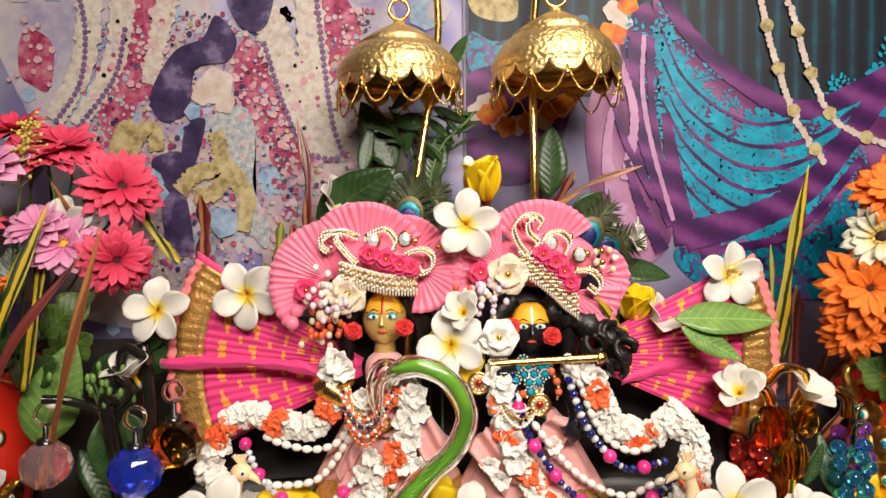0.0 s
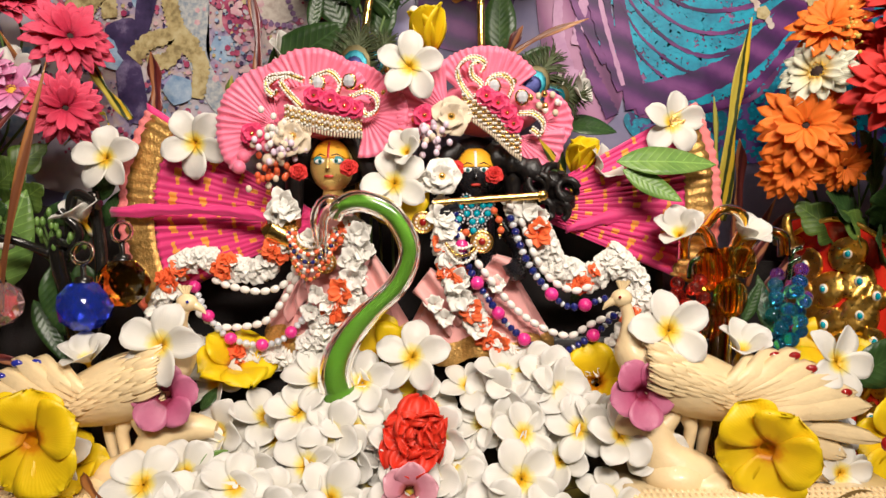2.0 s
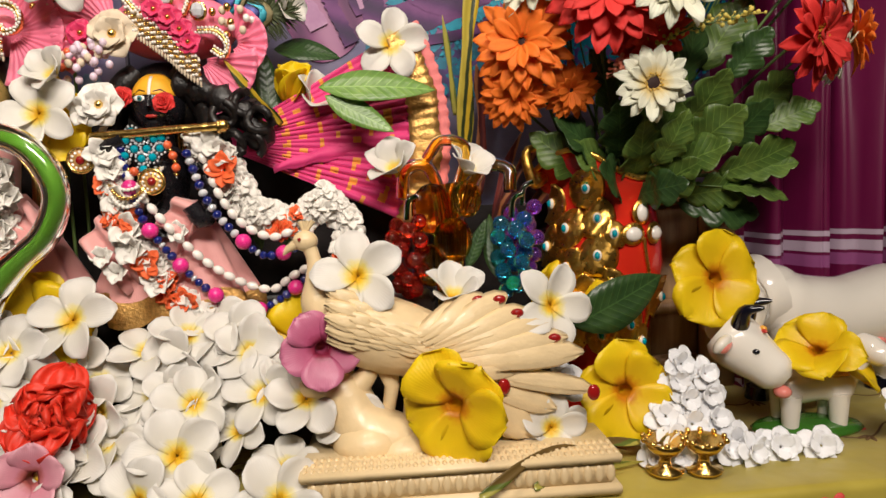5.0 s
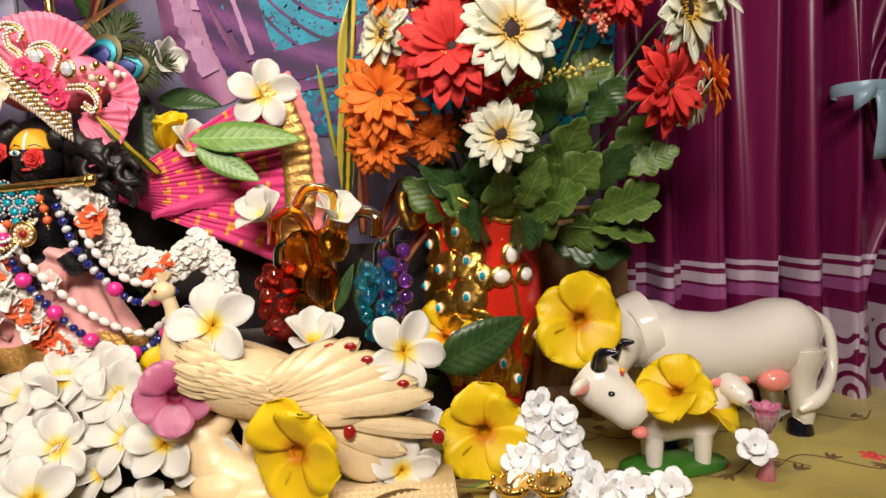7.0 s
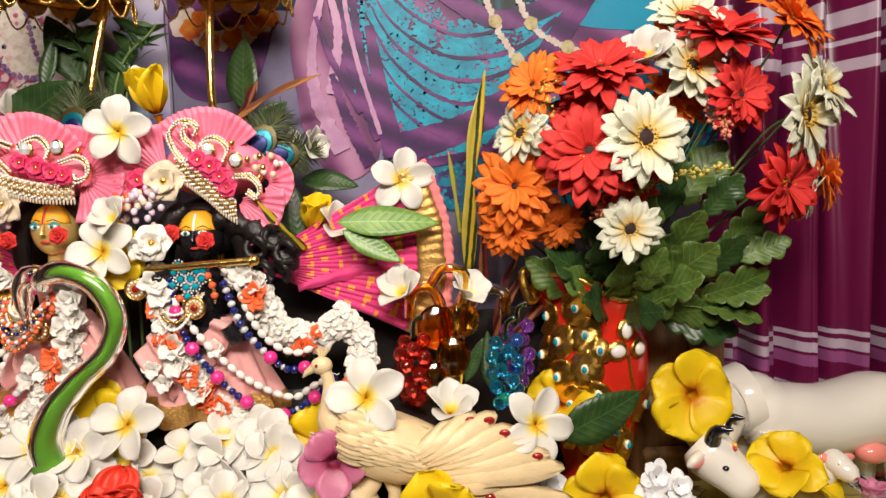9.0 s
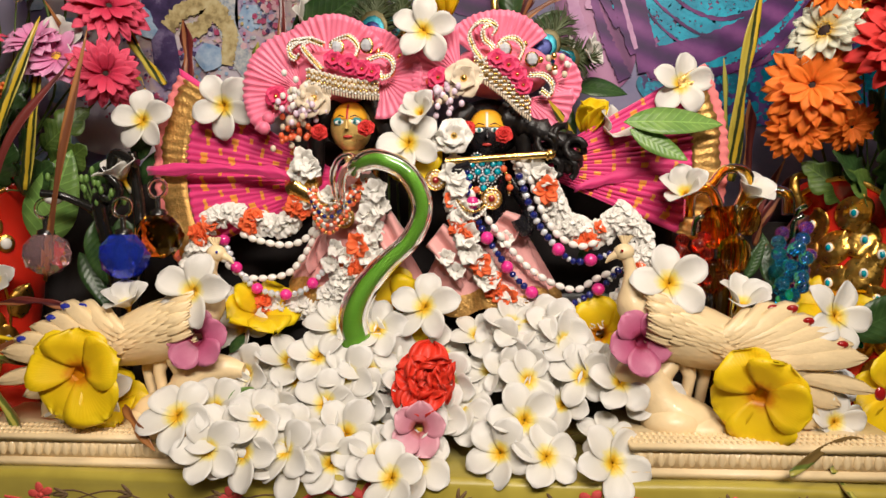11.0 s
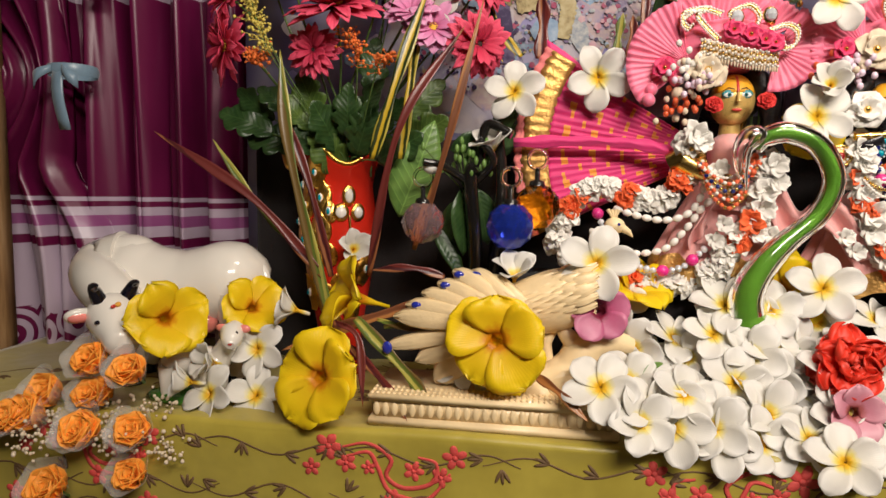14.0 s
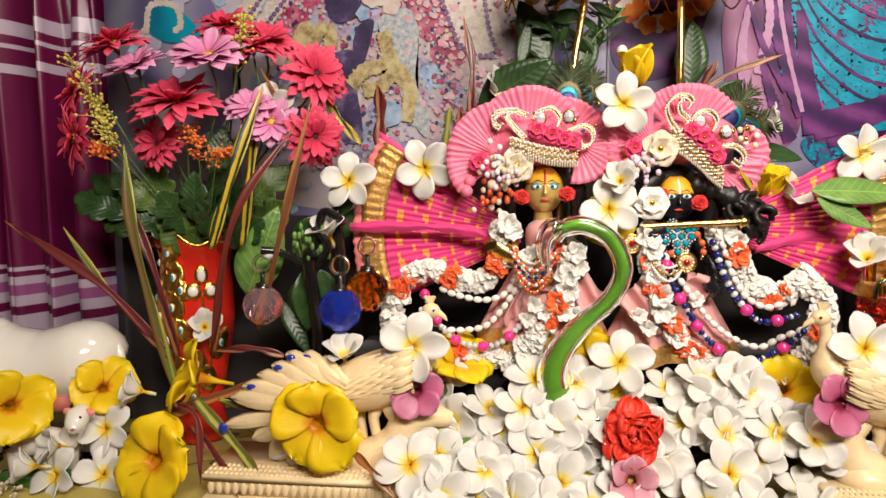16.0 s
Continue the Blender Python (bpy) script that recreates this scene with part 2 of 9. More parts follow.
MARK_YELLOW = plain("yellow_forehead_paint", (0.86, 0.42, 0.02), 0.5, var=0.08)
PAINT_WHITE = plain("white_paint", (0.82, 0.8, 0.75), 0.4)
PAINT_TEAL = plain("teal_paint", (0.02, 0.25, 0.28), 0.4)
PAINT_BLACK = plain("black_paint", (0.008, 0.008, 0.01), 0.4)
PAINT_RED = plain("red_paint", (0.55, 0.04, 0.03), 0.4)
HAIR = plain("black_hair", (0.008, 0.006, 0.006), 0.42, bump=0.8, grain=240)
SATIN_PINK = plain("pink_satin", (0.86, 0.19, 0.31), 0.4, var=0.08, sheen=0.25, bump=0.2, grain=900)
SATIN_ROSE = plain("dusty_rose_cloth", (0.76, 0.36, 0.34), 0.55, var=0.1, sheen=0.3, bump=0.3, grain=700)
MAGENTA = plain("magenta_cloth", (0.72, 0.03, 0.19), 0.6, var=0.14, sheen=0.3, bump=0.3, grain=800)
STRIPE_ORANGE = plain("orange_woven_stripe", (0.84, 0.32, 0.045), 0.6, bump=0.3, grain=900)
GOLD_LACE = plain("gold_lace", (0.62, 0.36, 0.11), 0.38, 0.75, var=0.5, scale=260, bump=1.0, grain=330)
PINK_LACE = plain("pink_lace_edge", (0.82, 0.22, 0.22), 0.7, bump=0.5, grain=500)
FLOWER_WHITE = plain("white_garland_floret", (0.88, 0.85, 0.79), 0.6, thin=0.14)
FLOWER_ORANGE = plain("orange_garland_tuft", (0.88, 0.15, 0.04), 0.7, thin=0.05)
ROSE_PINK = plain("rose_pink_rosette", (0.76, 0.04, 0.15), 0.55, thin=0.1)
CREAM_LACE = plain("cream_lace_flower", (0.74, 0.62, 0.46), 0.7, thin=0.08)
JASMINE = plain("white_cloth_blossom", (0.86, 0.87, 0.90), 0.65, thin=0.08)
FEATHER = plain("peacock_feather_barbs", (0.045, 0.06, 0.018), 0.5, 0.25, var=0.4, scale=120)
FEATHER_BRONZE = plain("bronze_feather_ring", (0.07, 0.055, 0.015), 0.4, 0.5)
FEATHER_TEAL = plain("teal_feather_ring", (0.0, 0.13, 0.17), 0.35, 0.5)
FEATHER_BLUE = plain("blue_feather_eye", (0.008, 0.012, 0.09), 0.35, 0.5)
GLASS_CLEAR = glass_mat("clear_glass", (0.97, 0.97, 0.95))
GLASS_GREEN = plain("green_glass_core", (0.10, 0.26, 0.025), 0.12, var=0.2, scale=30, coat=0.8, bump=0.0)
GLASS_DEEP_GREEN = glass_mat("deep_green_glass", (0.02, 0.25, 0.06))
GLASS_PINK = glass_mat("pink_crystal", (1.0, 0.66, 0.70), clear=0.90)
GLASS_BLUE = glass_mat("blue_crystal", (0.06, 0.13, 1.0), clear=0.86)
GLASS_AMBER = glass_mat("amber_glass", (1.0, 0.55, 0.05), clear=1.0)
GLASS_RED = glass_mat("red_glass", (0.95, 0.08, 0.05), clear=0.95)
GLASS_TEAL = glass_mat("teal_glass", (0.08, 0.66, 0.95), clear=0.95)
GLASS_VIOLET = glass_mat("violet_glass", (0.38, 0.10, 0.65), clear=0.85)
BLACK_METAL = plain("black_lacquered_wire", (0.01, 0.009, 0.008), 0.2, coat=0.4)


def film_mat(name):
    """Thin clear film: mostly see-through, with a glossy skin."""
    m, n, l, p, out = tree(name)
    p.inputs["Base Color"].default_value = (0.9, 0.88, 0.85, 1)
    p.inputs["Roughness"].default_value = 0.12
    bump_on(n, l, p, noise_node(n, l, 120.0, 3.0, coords(n)).outputs[0], 0.6, 0.003)
    t, x = n.new("ShaderNodeBsdfTransparent"), n.new("ShaderNodeMixShader")
    x.inputs[0].default_value = 0.16
    l.new(t.outputs[0], x.inputs[1])
    l.new(p.outputs[0], x.inputs[2])
    l.new(x.outputs[0], out.inputs[0])
    return m


CELLOPHANE = film_mat("cellophane")
PAINTED_WALL = plain("pale_blue_painted_wall", (0.52, 0.62, 0.70), 0.6, scale=6, bump=0.1, grain=90)
ROOM_WALL = plain("tan_room_wall", (0.30, 0.25, 0.20), 0.8, scale=3, grain=60)
FLOOR_STONE = plain("brown_floor_stone", (0.20, 0.16, 0.12), 0.4, scale=5, grain=60)
DARK_WOOD = plain("dark_stained_wood", (0.05, 0.025, 0.014), 0.45, scale=14, bump=0.3, grain=80)


# ---- shapes ----
class Geo:
    """Collects one mesh: points, faces and the material slot of each face."""

    def __init__(self):
        self.v, self.f, self.m = [], [], []

    def add(self, verts, faces, mat=0):
        k = len(self.v)
        self.v += [tuple(p) for p in verts]
        self.f += [tuple(i + k for i in f) for f in faces]
        self.m += [mat] * len(faces)
        return self

    def grid(self, rows, wrap=False, mat=0, flip=False):
        n, m = len(rows), len(rows[0])
        faces = []
        for i in range(n - 1):
            for j in range(m if wrap else m - 1):
                q = (i * m + j, i * m + (j + 1) % m, (i + 1) * m + (j + 1) % m, (i + 1) * m + j)
                faces.append(q[::-1] if flip else q)
        return self.add([p for r in rows for p in r], faces, mat)

    def shell(self, rows, thick, mat=0, mat_of=None):
        """A sheet with two sides and a rim."""
        a = np.array(rows, float)
        n, m = a.shape[:2]
        du, dv = np.gradient(a, axis=0), np.gradient(a, axis=1)
        nor = np.cross(du, dv)
        nor /= np.linalg.norm(nor, axis=2, keepdims=True) + 1e-12
        b = a - nor * thick
        verts = [tuple(p) for p in a.reshape(-1, 3)] + [tuple(p) for p in b.reshape(-1, 3)]
        k = n * m
        k0 = len(self.v)
        faces, mats = [], []
        for i in range(n - 1):
            for j in range(m - 1):
                q = (i * m + j, (i + 1) * m + j, (i + 1) * m + j + 1, i * m + j + 1)
                w = mat if mat_of is None else mat_of((i + 0.5) / (n - 1), (j + 0.5) / (m - 1))
                faces += [q, tuple(x + k for x in q[::-1])]
                mats += [w, w]
        rim = [j for j in range(m)] + [i * m + m - 1 for i in range(1, n)] + [(n - 1) * m + j for j in range(m - 2, -1, -1)] + [i * m for i in range(n - 2, 0, -1)]
        for s in range(len(rim)):
            p, q = rim[s], rim[(s + 1) % len(rim)]
            faces.append((p, q, q + k, p + k))
            mats.append(mats[0] if mat_of is None else mat_of((p // m) / (n - 1), (p % m) / (m - 1)))
        self.v += verts
        self.f += [tuple(x + k0 for x in f) for f in faces]
        self.m += mats
        return self

    def tube(self, pts, radii, seg=8, mat=0, flat=1.0, up=(0, 0, 1)):
        pts = [Vector(p) for p in pts]
        if isinstance(radii, (int, float)):
            radii = [radii] * len(pts)
        rows, side = [], None
        for i, p in enumerate(pts):
            d = (pts[min(i + 1, len(pts) - 1)] - pts[max(i - 1, 0)]).normalized()
            if side is None:
                side = d.cross(Vector(up))
                side = side if side.length > 1e-3 else d.cross(Vector((1, 0, 0)))
            side = (side - d * side.dot(d)).normalized()
            top = side.cross(d).normalized()
            r = radii[i]
            rows.append([p + side * (r * math.cos(a)) + top * (r * flat * math.sin(a)) for a in (2 * math.pi * k / seg for k in range(seg))])
        self.grid(rows, True, mat)
        self.add(rows[0], [tuple(range(seg))[::-1]], mat)
        return self.add(rows[-1], [tuple(range(seg))], mat)

    def ball(self, c, r, seg=12, rings=8, mat=0, m3=None):
        r = (r, r, r) if isinstance(r, (int, float)) else r
        rows = []
        for i in range(rings + 1):
            t = math.pi * i / rings
            rr = max(math.sin(t), 1e-3)
            row = [Vector((r[0] * rr * math.cos(a), r[1] * rr * math.sin(a), -r[2] * math.cos(t))) for a in (2 * math.pi * k / seg for k in range(seg))]
            rows.append([(m3 @ p if m3 else p) + Vector(c) for p in row])
        return self.grid(rows, True, mat)

    def lathe(self, profile, seg=32, c=(0, 0, 0), mat=0, bend=None):
        rows = []
        for i, (r, z) in enumerate(profile):
            row = []
            for k in range(seg):
                a = 2 * math.pi * k / seg
                rr, zz = (r, z) if bend is None else bend(r, z, a, i)
                row.append((c[0] + rr * math.cos(a), c[1] + rr * math.sin(a), c[2] + zz))
            rows.append(row)
        return self.grid(rows, True, mat)

    def box(self, lo, hi, mat=0, bevel=0.0):
        bm = bmesh.new()
        bmesh.ops.create_cube(bm, size=1)
        for v in bm.verts:
            v.co = Vector([lo[i] + (v.co[i] + 0.5) * (hi[i] - lo[i]) for i in range(3)])
        if bevel:
            bmesh.ops.bevel(bm, geom=bm.edges[:], offset=bevel, segments=2, affect="EDGES")
        bm.verts.index_update()
        self.add([v.co for v in bm.verts], [[v.index for v in f.verts] for f in bm.faces], mat)
        bm.free()
        return self

    def moved(self, m):
        self.v = [tuple(m @ Vector(p)) for p in self.v]
        return self

    def mesh(self, name, mats, smooth=True):
        me = bpy.data.meshes.new(name)
        me.from_pydata(self.v, [], self.f)
        for x in mats if isinstance(mats, (list, tuple)) else [mats]:
            me.materials.append(x)
        me.polygons.foreach_set("material_index", self.m)
        me.polygons.foreach_set("use_smooth", [smooth] * len(self.f))
        me.update()
        return me


def curve(pts, n):
    """A smooth line of n points through the given ones."""
    p = [np.array(q, float) for q in pts]
    p = [2 * p[0] - p[1]] + p + [2 * p[-1] - p[-2]]
    out = []
    for k in range(n):
        s = k / (n - 1) * (len(p) - 3)
        i = min(int(s), len(p) - 4)
        t = s - i
        a, b, c, d = p[i:i + 4]
        out.append(tuple(0.5 * (2 * b + (c - a) * t + (2 * a - 5 * b + 4 * c - d) * t * t + (3 * b - a - 3 * c + d) * t ** 3)))
    return out


def even(pts, step):
    """Points at even steps along a smooth line."""
    fine = [np.array(p) for p in curve(pts, 300)]
    out, gone = [fine[0]], 0.0
    for a, b in zip(fine, fine[1:]):
        gone += float(np.linalg.norm(b - a))
        if gone >= step:
            out.append(b)
            gone -= step
    return [Vector(p) for p in out]


def aim(at, n=(0, 0, 1), spin=0.0, size=1.0):
    """The pose of a thing whose local z points along n."""
    q = Vector(n).normalized().to_track_quat("Z", "Y")
    return Matrix.Translation(at) @ q.to_matrix().to_4x4() @ Matrix.Rotation(radians(spin), 4, "Z") @ Matrix.Scale(size, 4)


def thing(name, label, category, at=(0, 0, 0), group="", kind=""):
    ob = new(name)
    ob.empty_display_size = 0.02
    ob.matrix_basis = Matrix.Translation(at)
    return tagged(ob, label, category, group, kind)


def part(name, geo, mats, parent, label="", smooth=True):
    """Links geometry as one mesh under a thing; its points are in the thing's own space."""
    me = geo if isinstance(geo, bpy.types.Mesh) else geo.mesh(name, mats, smooth)
    ob = new(name, me)
    ob.parent = parent
    return tagged(ob, label)


def world_part(name, geo, mats, parent, label="", smooth=True, m=None):
    """The same with points in the world's space."""
    ob = part(name, geo, mats, parent, label, smooth)
    up = Matrix.Identity(4)
    o = parent
    while o is not None:
        up = o.matrix_basis @ up if o.parent is None else o.matrix_parent_inverse @ o.matrix_basis @ up
        o = o.parent
    ob.matrix_parent_inverse = up.inverted()
    if m is not None:
        ob.matrix_basis = m
    return ob


def single(name, geo, mats, label, category, group="", kind="", smooth=True):
    return tagged(new(name, geo.mesh(name, mats, smooth)), label, category, group, kind)


def structure(name, geo, mat, label, category, smooth=False):
    return single(name, geo, mat, label, category, "", "structure", smooth)


rnd = random.Random(7)

# ---- room ----
structure("floor", Geo().box((-2.2, -2.4, -0.80), (2.2, 0.95, -0.75)), FLOOR_STONE, "brown stone floor of the altar room", "floor")
structure("ceiling", Geo().box((-2.2, -2.4, 2.1), (2.2, 0.95, 2.15)), ROOM_WALL, "tan painted ceiling above the altar", "ceiling")
structure("wall_north", Geo().box((-2.2, 0.85, -0.75), (2.2, 0.95, 2.1)), PAINTED_WALL, "pale blue painted wall behind the curtains", "wall")
structure("wall_south", Geo().box((-2.2, -2.4, -0.75), (2.2, -2.3, 2.1)), ROOM_WALL, "tan painted wall facing the altar", "wall")
structure("wall_east", Geo().box((2.1, -2.3, -0.75), (2.2, 0.85, 2.1)), ROOM_WALL, "tan painted side wall", "wall")
structure("wall_west", Geo().box((-2.2, -2.3, -0.75), (-2.1, 0.85, 2.1)), ROOM_WALL, "tan painted side wall", "wall")


# ---- altar table and cloth ----
def satin_cloth():
    m, n, l, p, out = tree("olive_gold_satin")
    vec = coords(n)
    cloud = noise_node(n, l, 9.0, 3.0, vec)
    base = ramp_node(n, l, cloud.outputs[0], [(0.3, (0.32, 0.25, 0.03)), (0.7, (0.48, 0.39, 0.06))])
    l.new(vary(n, l, base.outputs[0], vec, 0.08, 80.0), p.inputs["Base Color"])
    p.inputs["Roughness"].default_value = 0.38
    p.inputs["Sheen Weight"].default_value = 0.3
    weave = noise_node(n, l, 900.0, 2.0, vec)
    soft = noise_node(n, l, 22.0, 2.0, vec)
    bump_on(n, l, p, math_node(n, l, "MULTIPLY_ADD", weave.outputs[0], 0.06, soft.outputs[0]), 0.5, 0.004)
    return m


SATIN_OLIVE = satin_cloth()
THREAD_RED = plain("coral_red_embroidery", (0.66, 0.075, 0.065), 0.6, var=0.2, scale=200, bump=0.8, grain=800)
THREAD_BROWN = plain("brown_embroidery", (0.15, 0.085, 0.035), 0.6, var=0.2, scale=200, bump=0.8, grain=800)

table = thing("altar_table", "dark wooden altar table under the satin cloth", "table", (0, 0.5, -0.75))
world_part("tabletop", Geo().box((-1.10, 0.272, -0.04), (1.15, 0.80, -0.006), bevel=0.004), DARK_WOOD, table)
for x in (-1.04, 1.09):
    for y in (0.33, 0.74):
        world_part("leg", Geo().tube([(x, y, -0.75), (x, y, -0.3), (x, y, -0.04)], [0.03, 0.025, 0.035], 12), DARK_WOOD, table)


EDGE = 0.264


def cloth_z(x, y):
    return 0.0016 * math.sin(17 * x + 3 * math.sin(9 * y)) + 0.0012 * math.sin(31 * y + 5 * x)


def draped(x, v, h=0.0):
    """A point on the cloth: v runs back over the table top from its front edge, and below EDGE down its front; h stands off the cloth."""
    if v >= EDGE + 0.006:
        return (x, v, -0.001 + cloth_z(x, v) + h)
    if v >= EDGE - 0.006:
        a = (v - EDGE + 0.006) / 0.012 * math.pi / 2
        return (x, EDGE + 0.006 - (0.008 + h) * math.cos(a), -0.009 + cloth_z(x, v) + (0.008 + h) * math.sin(a))
    d = EDGE - v
    return (x, EDGE - 0.002 - h - 0.010 * min(1, 4 * d) * (math.sin(13 * x + 1.2) + 0.5 * math.sin(31 * x)) * d / 0.3 - 0.0015 * math.sin(40 * d + 9 * x), v - EDGE - 0.002)


cloth = thing("altar_cloth", "olive gold satin cloth with coral embroidery hanging over the table", "tablecloth", (0, 0.5, 0))
steps = list(np.linspace(EDGE - 0.42, EDGE - 0.012, 26)) + list(np.linspace(EDGE - 0.006, EDGE + 0.006, 6)) + list(np.linspace(EDGE + 0.02, 0.80, 20))
rows = [[draped(-1.12 + 2.28 * i / 160, v) for i in range(161)] for v in steps]
world_part("cloth_sheet", Geo().shell([r[::-1] for r in rows], 0.002), SATIN_OLIVE, cloth)


def on_cloth(g):
    """Lays flat stitching, drawn in x and v with its height as z, on the cloth."""
    g.v = [draped(*p) for p in g.v]
    return g


def stitched(name, pts, r, mat, n=40):
    line = [(x, v, 0.0005) for x, v in curve(pts, n)]
    world_part(name, on_cloth(Geo().tube(line, [r * (0.5 + 0.5 * min(1, 4 * k / n, 4 * (n - k) / n)) for k in range(n)], 6, flat=0.45)), mat, cloth)


def stitched_flower(x, y, r, mat, petals=5, turn=0.0):
    g = Geo()
    for k in range(petals):
        a = turn + 2 * math.pi * k / petals
        g.ball((x + 0.62 * r * math.cos(a), y + 0.62 * r * math.sin(a), 0.0), (0.5 * r, 0.36 * r, 0.0016), 10, 6, 0, Matrix.Rotation(a, 3, "Z"))
    g.ball((x, y, 0.0005), (0.25 * r, 0.25 * r, 0.002), 8, 5)
    world_part("embroidered_flower", on_cloth(g), mat, cloth)


def stitched_leaf(x, y, a, size, mat):
    g = Geo()
    for d in (-0.5, 0.0, 0.5):
        b = a + d
        g.ball((x + 0.5 * size * math.cos(b), y + 0.5 * size * math.sin(b), 0.0), (0.55 * size, 0.13 * size, 0.0015), 8, 5, 0, Matrix.Rotation(b, 3, "Z"))
    world_part("embroidered_leaf", on_cloth(g), mat, cloth)


for cx, side in ((-0.445, 1), (-0.09, -1), (0.27, 1), (0.63, -1), (-0.80, 1), (0.96, 1)):
    cy = EDGE - 0.042
    stitched("embroidered_paisley", [(cx - 0.05 * side, cy + 0.022), (cx - 0.02 * side, cy + 0.028), (cx + 0.005 * side, cy + 0.012), (cx, cy - 0.008), (cx + 0.02 * side, cy - 0.02), (cx + 0.05 * side, cy - 0.012), (cx + 0.055 * side, cy + 0.010), (cx + 0.035 * side, cy + 0.016)], 0.0026, THREAD_RED)
    stitched("embroidered_paisley", [(cx - 0.045 * side, cy + 0.012), (cx - 0.02 * side, cy + 0.018), (cx - 0.01 * side, cy + 0.002), (cx + 0.005 * side, cy - 0.026), (cx + 0.045 * side, cy - 0.030), (cx + 0.07 * side, cy)], 0.0026, THREAD_RED)
    for dx, dy, r in ((0.03, 0.0, 0.011), (0.075, 0.018, 0.013), (-0.065, 0.022, 0.015), (0.01, -0.035, 0.012), (-0.02, 0.0, 0.008), (0.045, -0.042, 0.010), (-0.045, 0.004, 0.011), (0.06, -0.005, 0.011), (-0.085, -0.004, 0.010)):
        stitched_flower(cx + dx * side, cy + dy, r, THREAD_RED, 5, dx * 40)
vine_rnd = random.Random(17)
for x0 in np.arange(-1.02, 1.02, 0.17):
    for v0, dv in ((EDGE - 0.30, 0.02), (EDGE - 0.21, -0.02), (EDGE - 0.125, 0.02), (EDGE - 0.075, -0.015), (EDGE - 0.030, 0.012), (0.36, 0.03), (0.50, -0.03), (0.66, 0.02)):
        stitched("embroidered_vine", [(x0, v0), (x0 + 0.05, v0 + dv), (x0 + 0.11, v0 - dv * 0.4), (x0 + 0.17, v0 + dv), (x0 + 0.21, v0)], 0.0011, THREAD_BROWN, 24)
        for k in range(4):
            stitched_leaf(x0 + 0.02 + 0.05 * k, v0 + dv * (0.6 if k % 2 else -0.2), vine_rnd.uniform(0, 6.28), 0.017, THREAD_BROWN)
        if v0 > 0.3 or v0 < EDGE - 0.1:
            stitched_flower(x0 + 0.12, v0 + 0.02, 0.012, THREAD_RED, 5, x0)


# ---- posters ----
def print_mat(name, stops, scale, detail=4.0, folds=0.0, fold_dir=(1, 0, 0), gloss=0.3, spots=None, warp=0.4):
    """Printed colours: clouds, satin folds along a direction, and spots of flowers."""
    m, n, l, p, out = tree(name)
    vec = coords(n)
    cloud = noise_node(n, l, scale, detail, vec, 0.6)
    fac = cloud.outputs[0]
    if folds:
        dot = n.new("ShaderNodeVectorMath")
        dot.operation = "DOT_PRODUCT"
        l.new(vec, dot.inputs[0])
        dot.inputs[1].default_value = fold_dir
        ph = math_node(n, l, "MULTIPLY_ADD", noise_node(n, l, 7.0, 2.0, vec).outputs[0], warp * 25, math_node(n, l, "MULTIPLY", dot.outputs["Value"], folds))
        w = math_node(n, l, "MULTIPLY_ADD", math_node(n, l, "SINE", ph), 0.35, 0.5)
        fac = math_node(n, l, "MULTIPLY_ADD", cloud.outputs[0], 0.4, math_node(n, l, "MULTIPLY", w, 0.62))
    colour = ramp_node(n, l, fac, stops).outputs[0]
    if spots:
        for sc, size, col in spots:
            v = n.new("ShaderNodeTexVoronoi")
            v.inputs["Scale"].default_value = sc
            l.new(vec, v.inputs["Vector"])
            wob = noise_node(n, l, sc * 2.2, 2.0, vec)
            dd = math_node(n, l, "MULTIPLY_ADD", wob.outputs[0], 0.5, v.outputs["Distance"])
            mask = math_node(n, l, "LESS_THAN", dd, size)
            tint = mix_node(n, l, math_node(n, l, "MULTIPLY", fac, 0.8), rgb(col), rgb(col, 0.35))
            colour = mix_node(n, l, mask, colour, tint)
    ink = n.new("ShaderNodeHueSaturation")
    ink.inputs["Saturation"].default_value, ink.inputs["Value"].default_value = 1.15, 0.74
    l.new(colour, ink.inputs["Color"])
    l.new(ink.outputs[0], p.inputs["Base Color"])
    p.inputs["Roughness"].default_value = gloss + 0.18
    p.inputs["Specular IOR Level"].default_value = 0.3
    return m


def outline(pts, n=48):
    """A closed smooth outline through points."""
    p = list(pts) + list(pts[:3])
    k = len(pts)
    c = curve(p, n * (k + 2) // k + 1)
    fine = curve(p, 20 * (k + 2) + 1)
    return fine[20:20 + 20 * k]


POSTER_Y = 0.543
LAYERS = [0.0]


def next_layer(layer):
    """Each print lies a hair above all the others of its layer."""
    LAYERS[0] += 0.000012
    return POSTER_Y - 0.0007 * layer - LAYERS[0] % 0.0006



def printed(name, pts, layer, mat, parent, smooth=True):
    """A flat printed patch on a poster, from outline points in x and z."""
    line = outline([(p[0], 0, p[-1]) for p in pts]) if smooth else [(p[0], 0, p[-1]) for p in pts]
    y = next_layer(layer)
    bm = bmesh.new()
    f = bm.faces.new([bm.verts.new((p[0], y, p[2])) for p in line])
    bmesh.ops.triangulate(bm, faces=[f])
    bmesh.ops.recalc_face_normals(bm, faces=bm.faces[:])
    me = bpy.data.meshes.new(name)
    bm.to_mesh(me)
    bm.free()
    me.materials.append(mat)
    ob = new(name, me)
    ob.parent = parent
    ob.matrix_parent_inverse = parent.matrix_basis.inverted()
    return ob


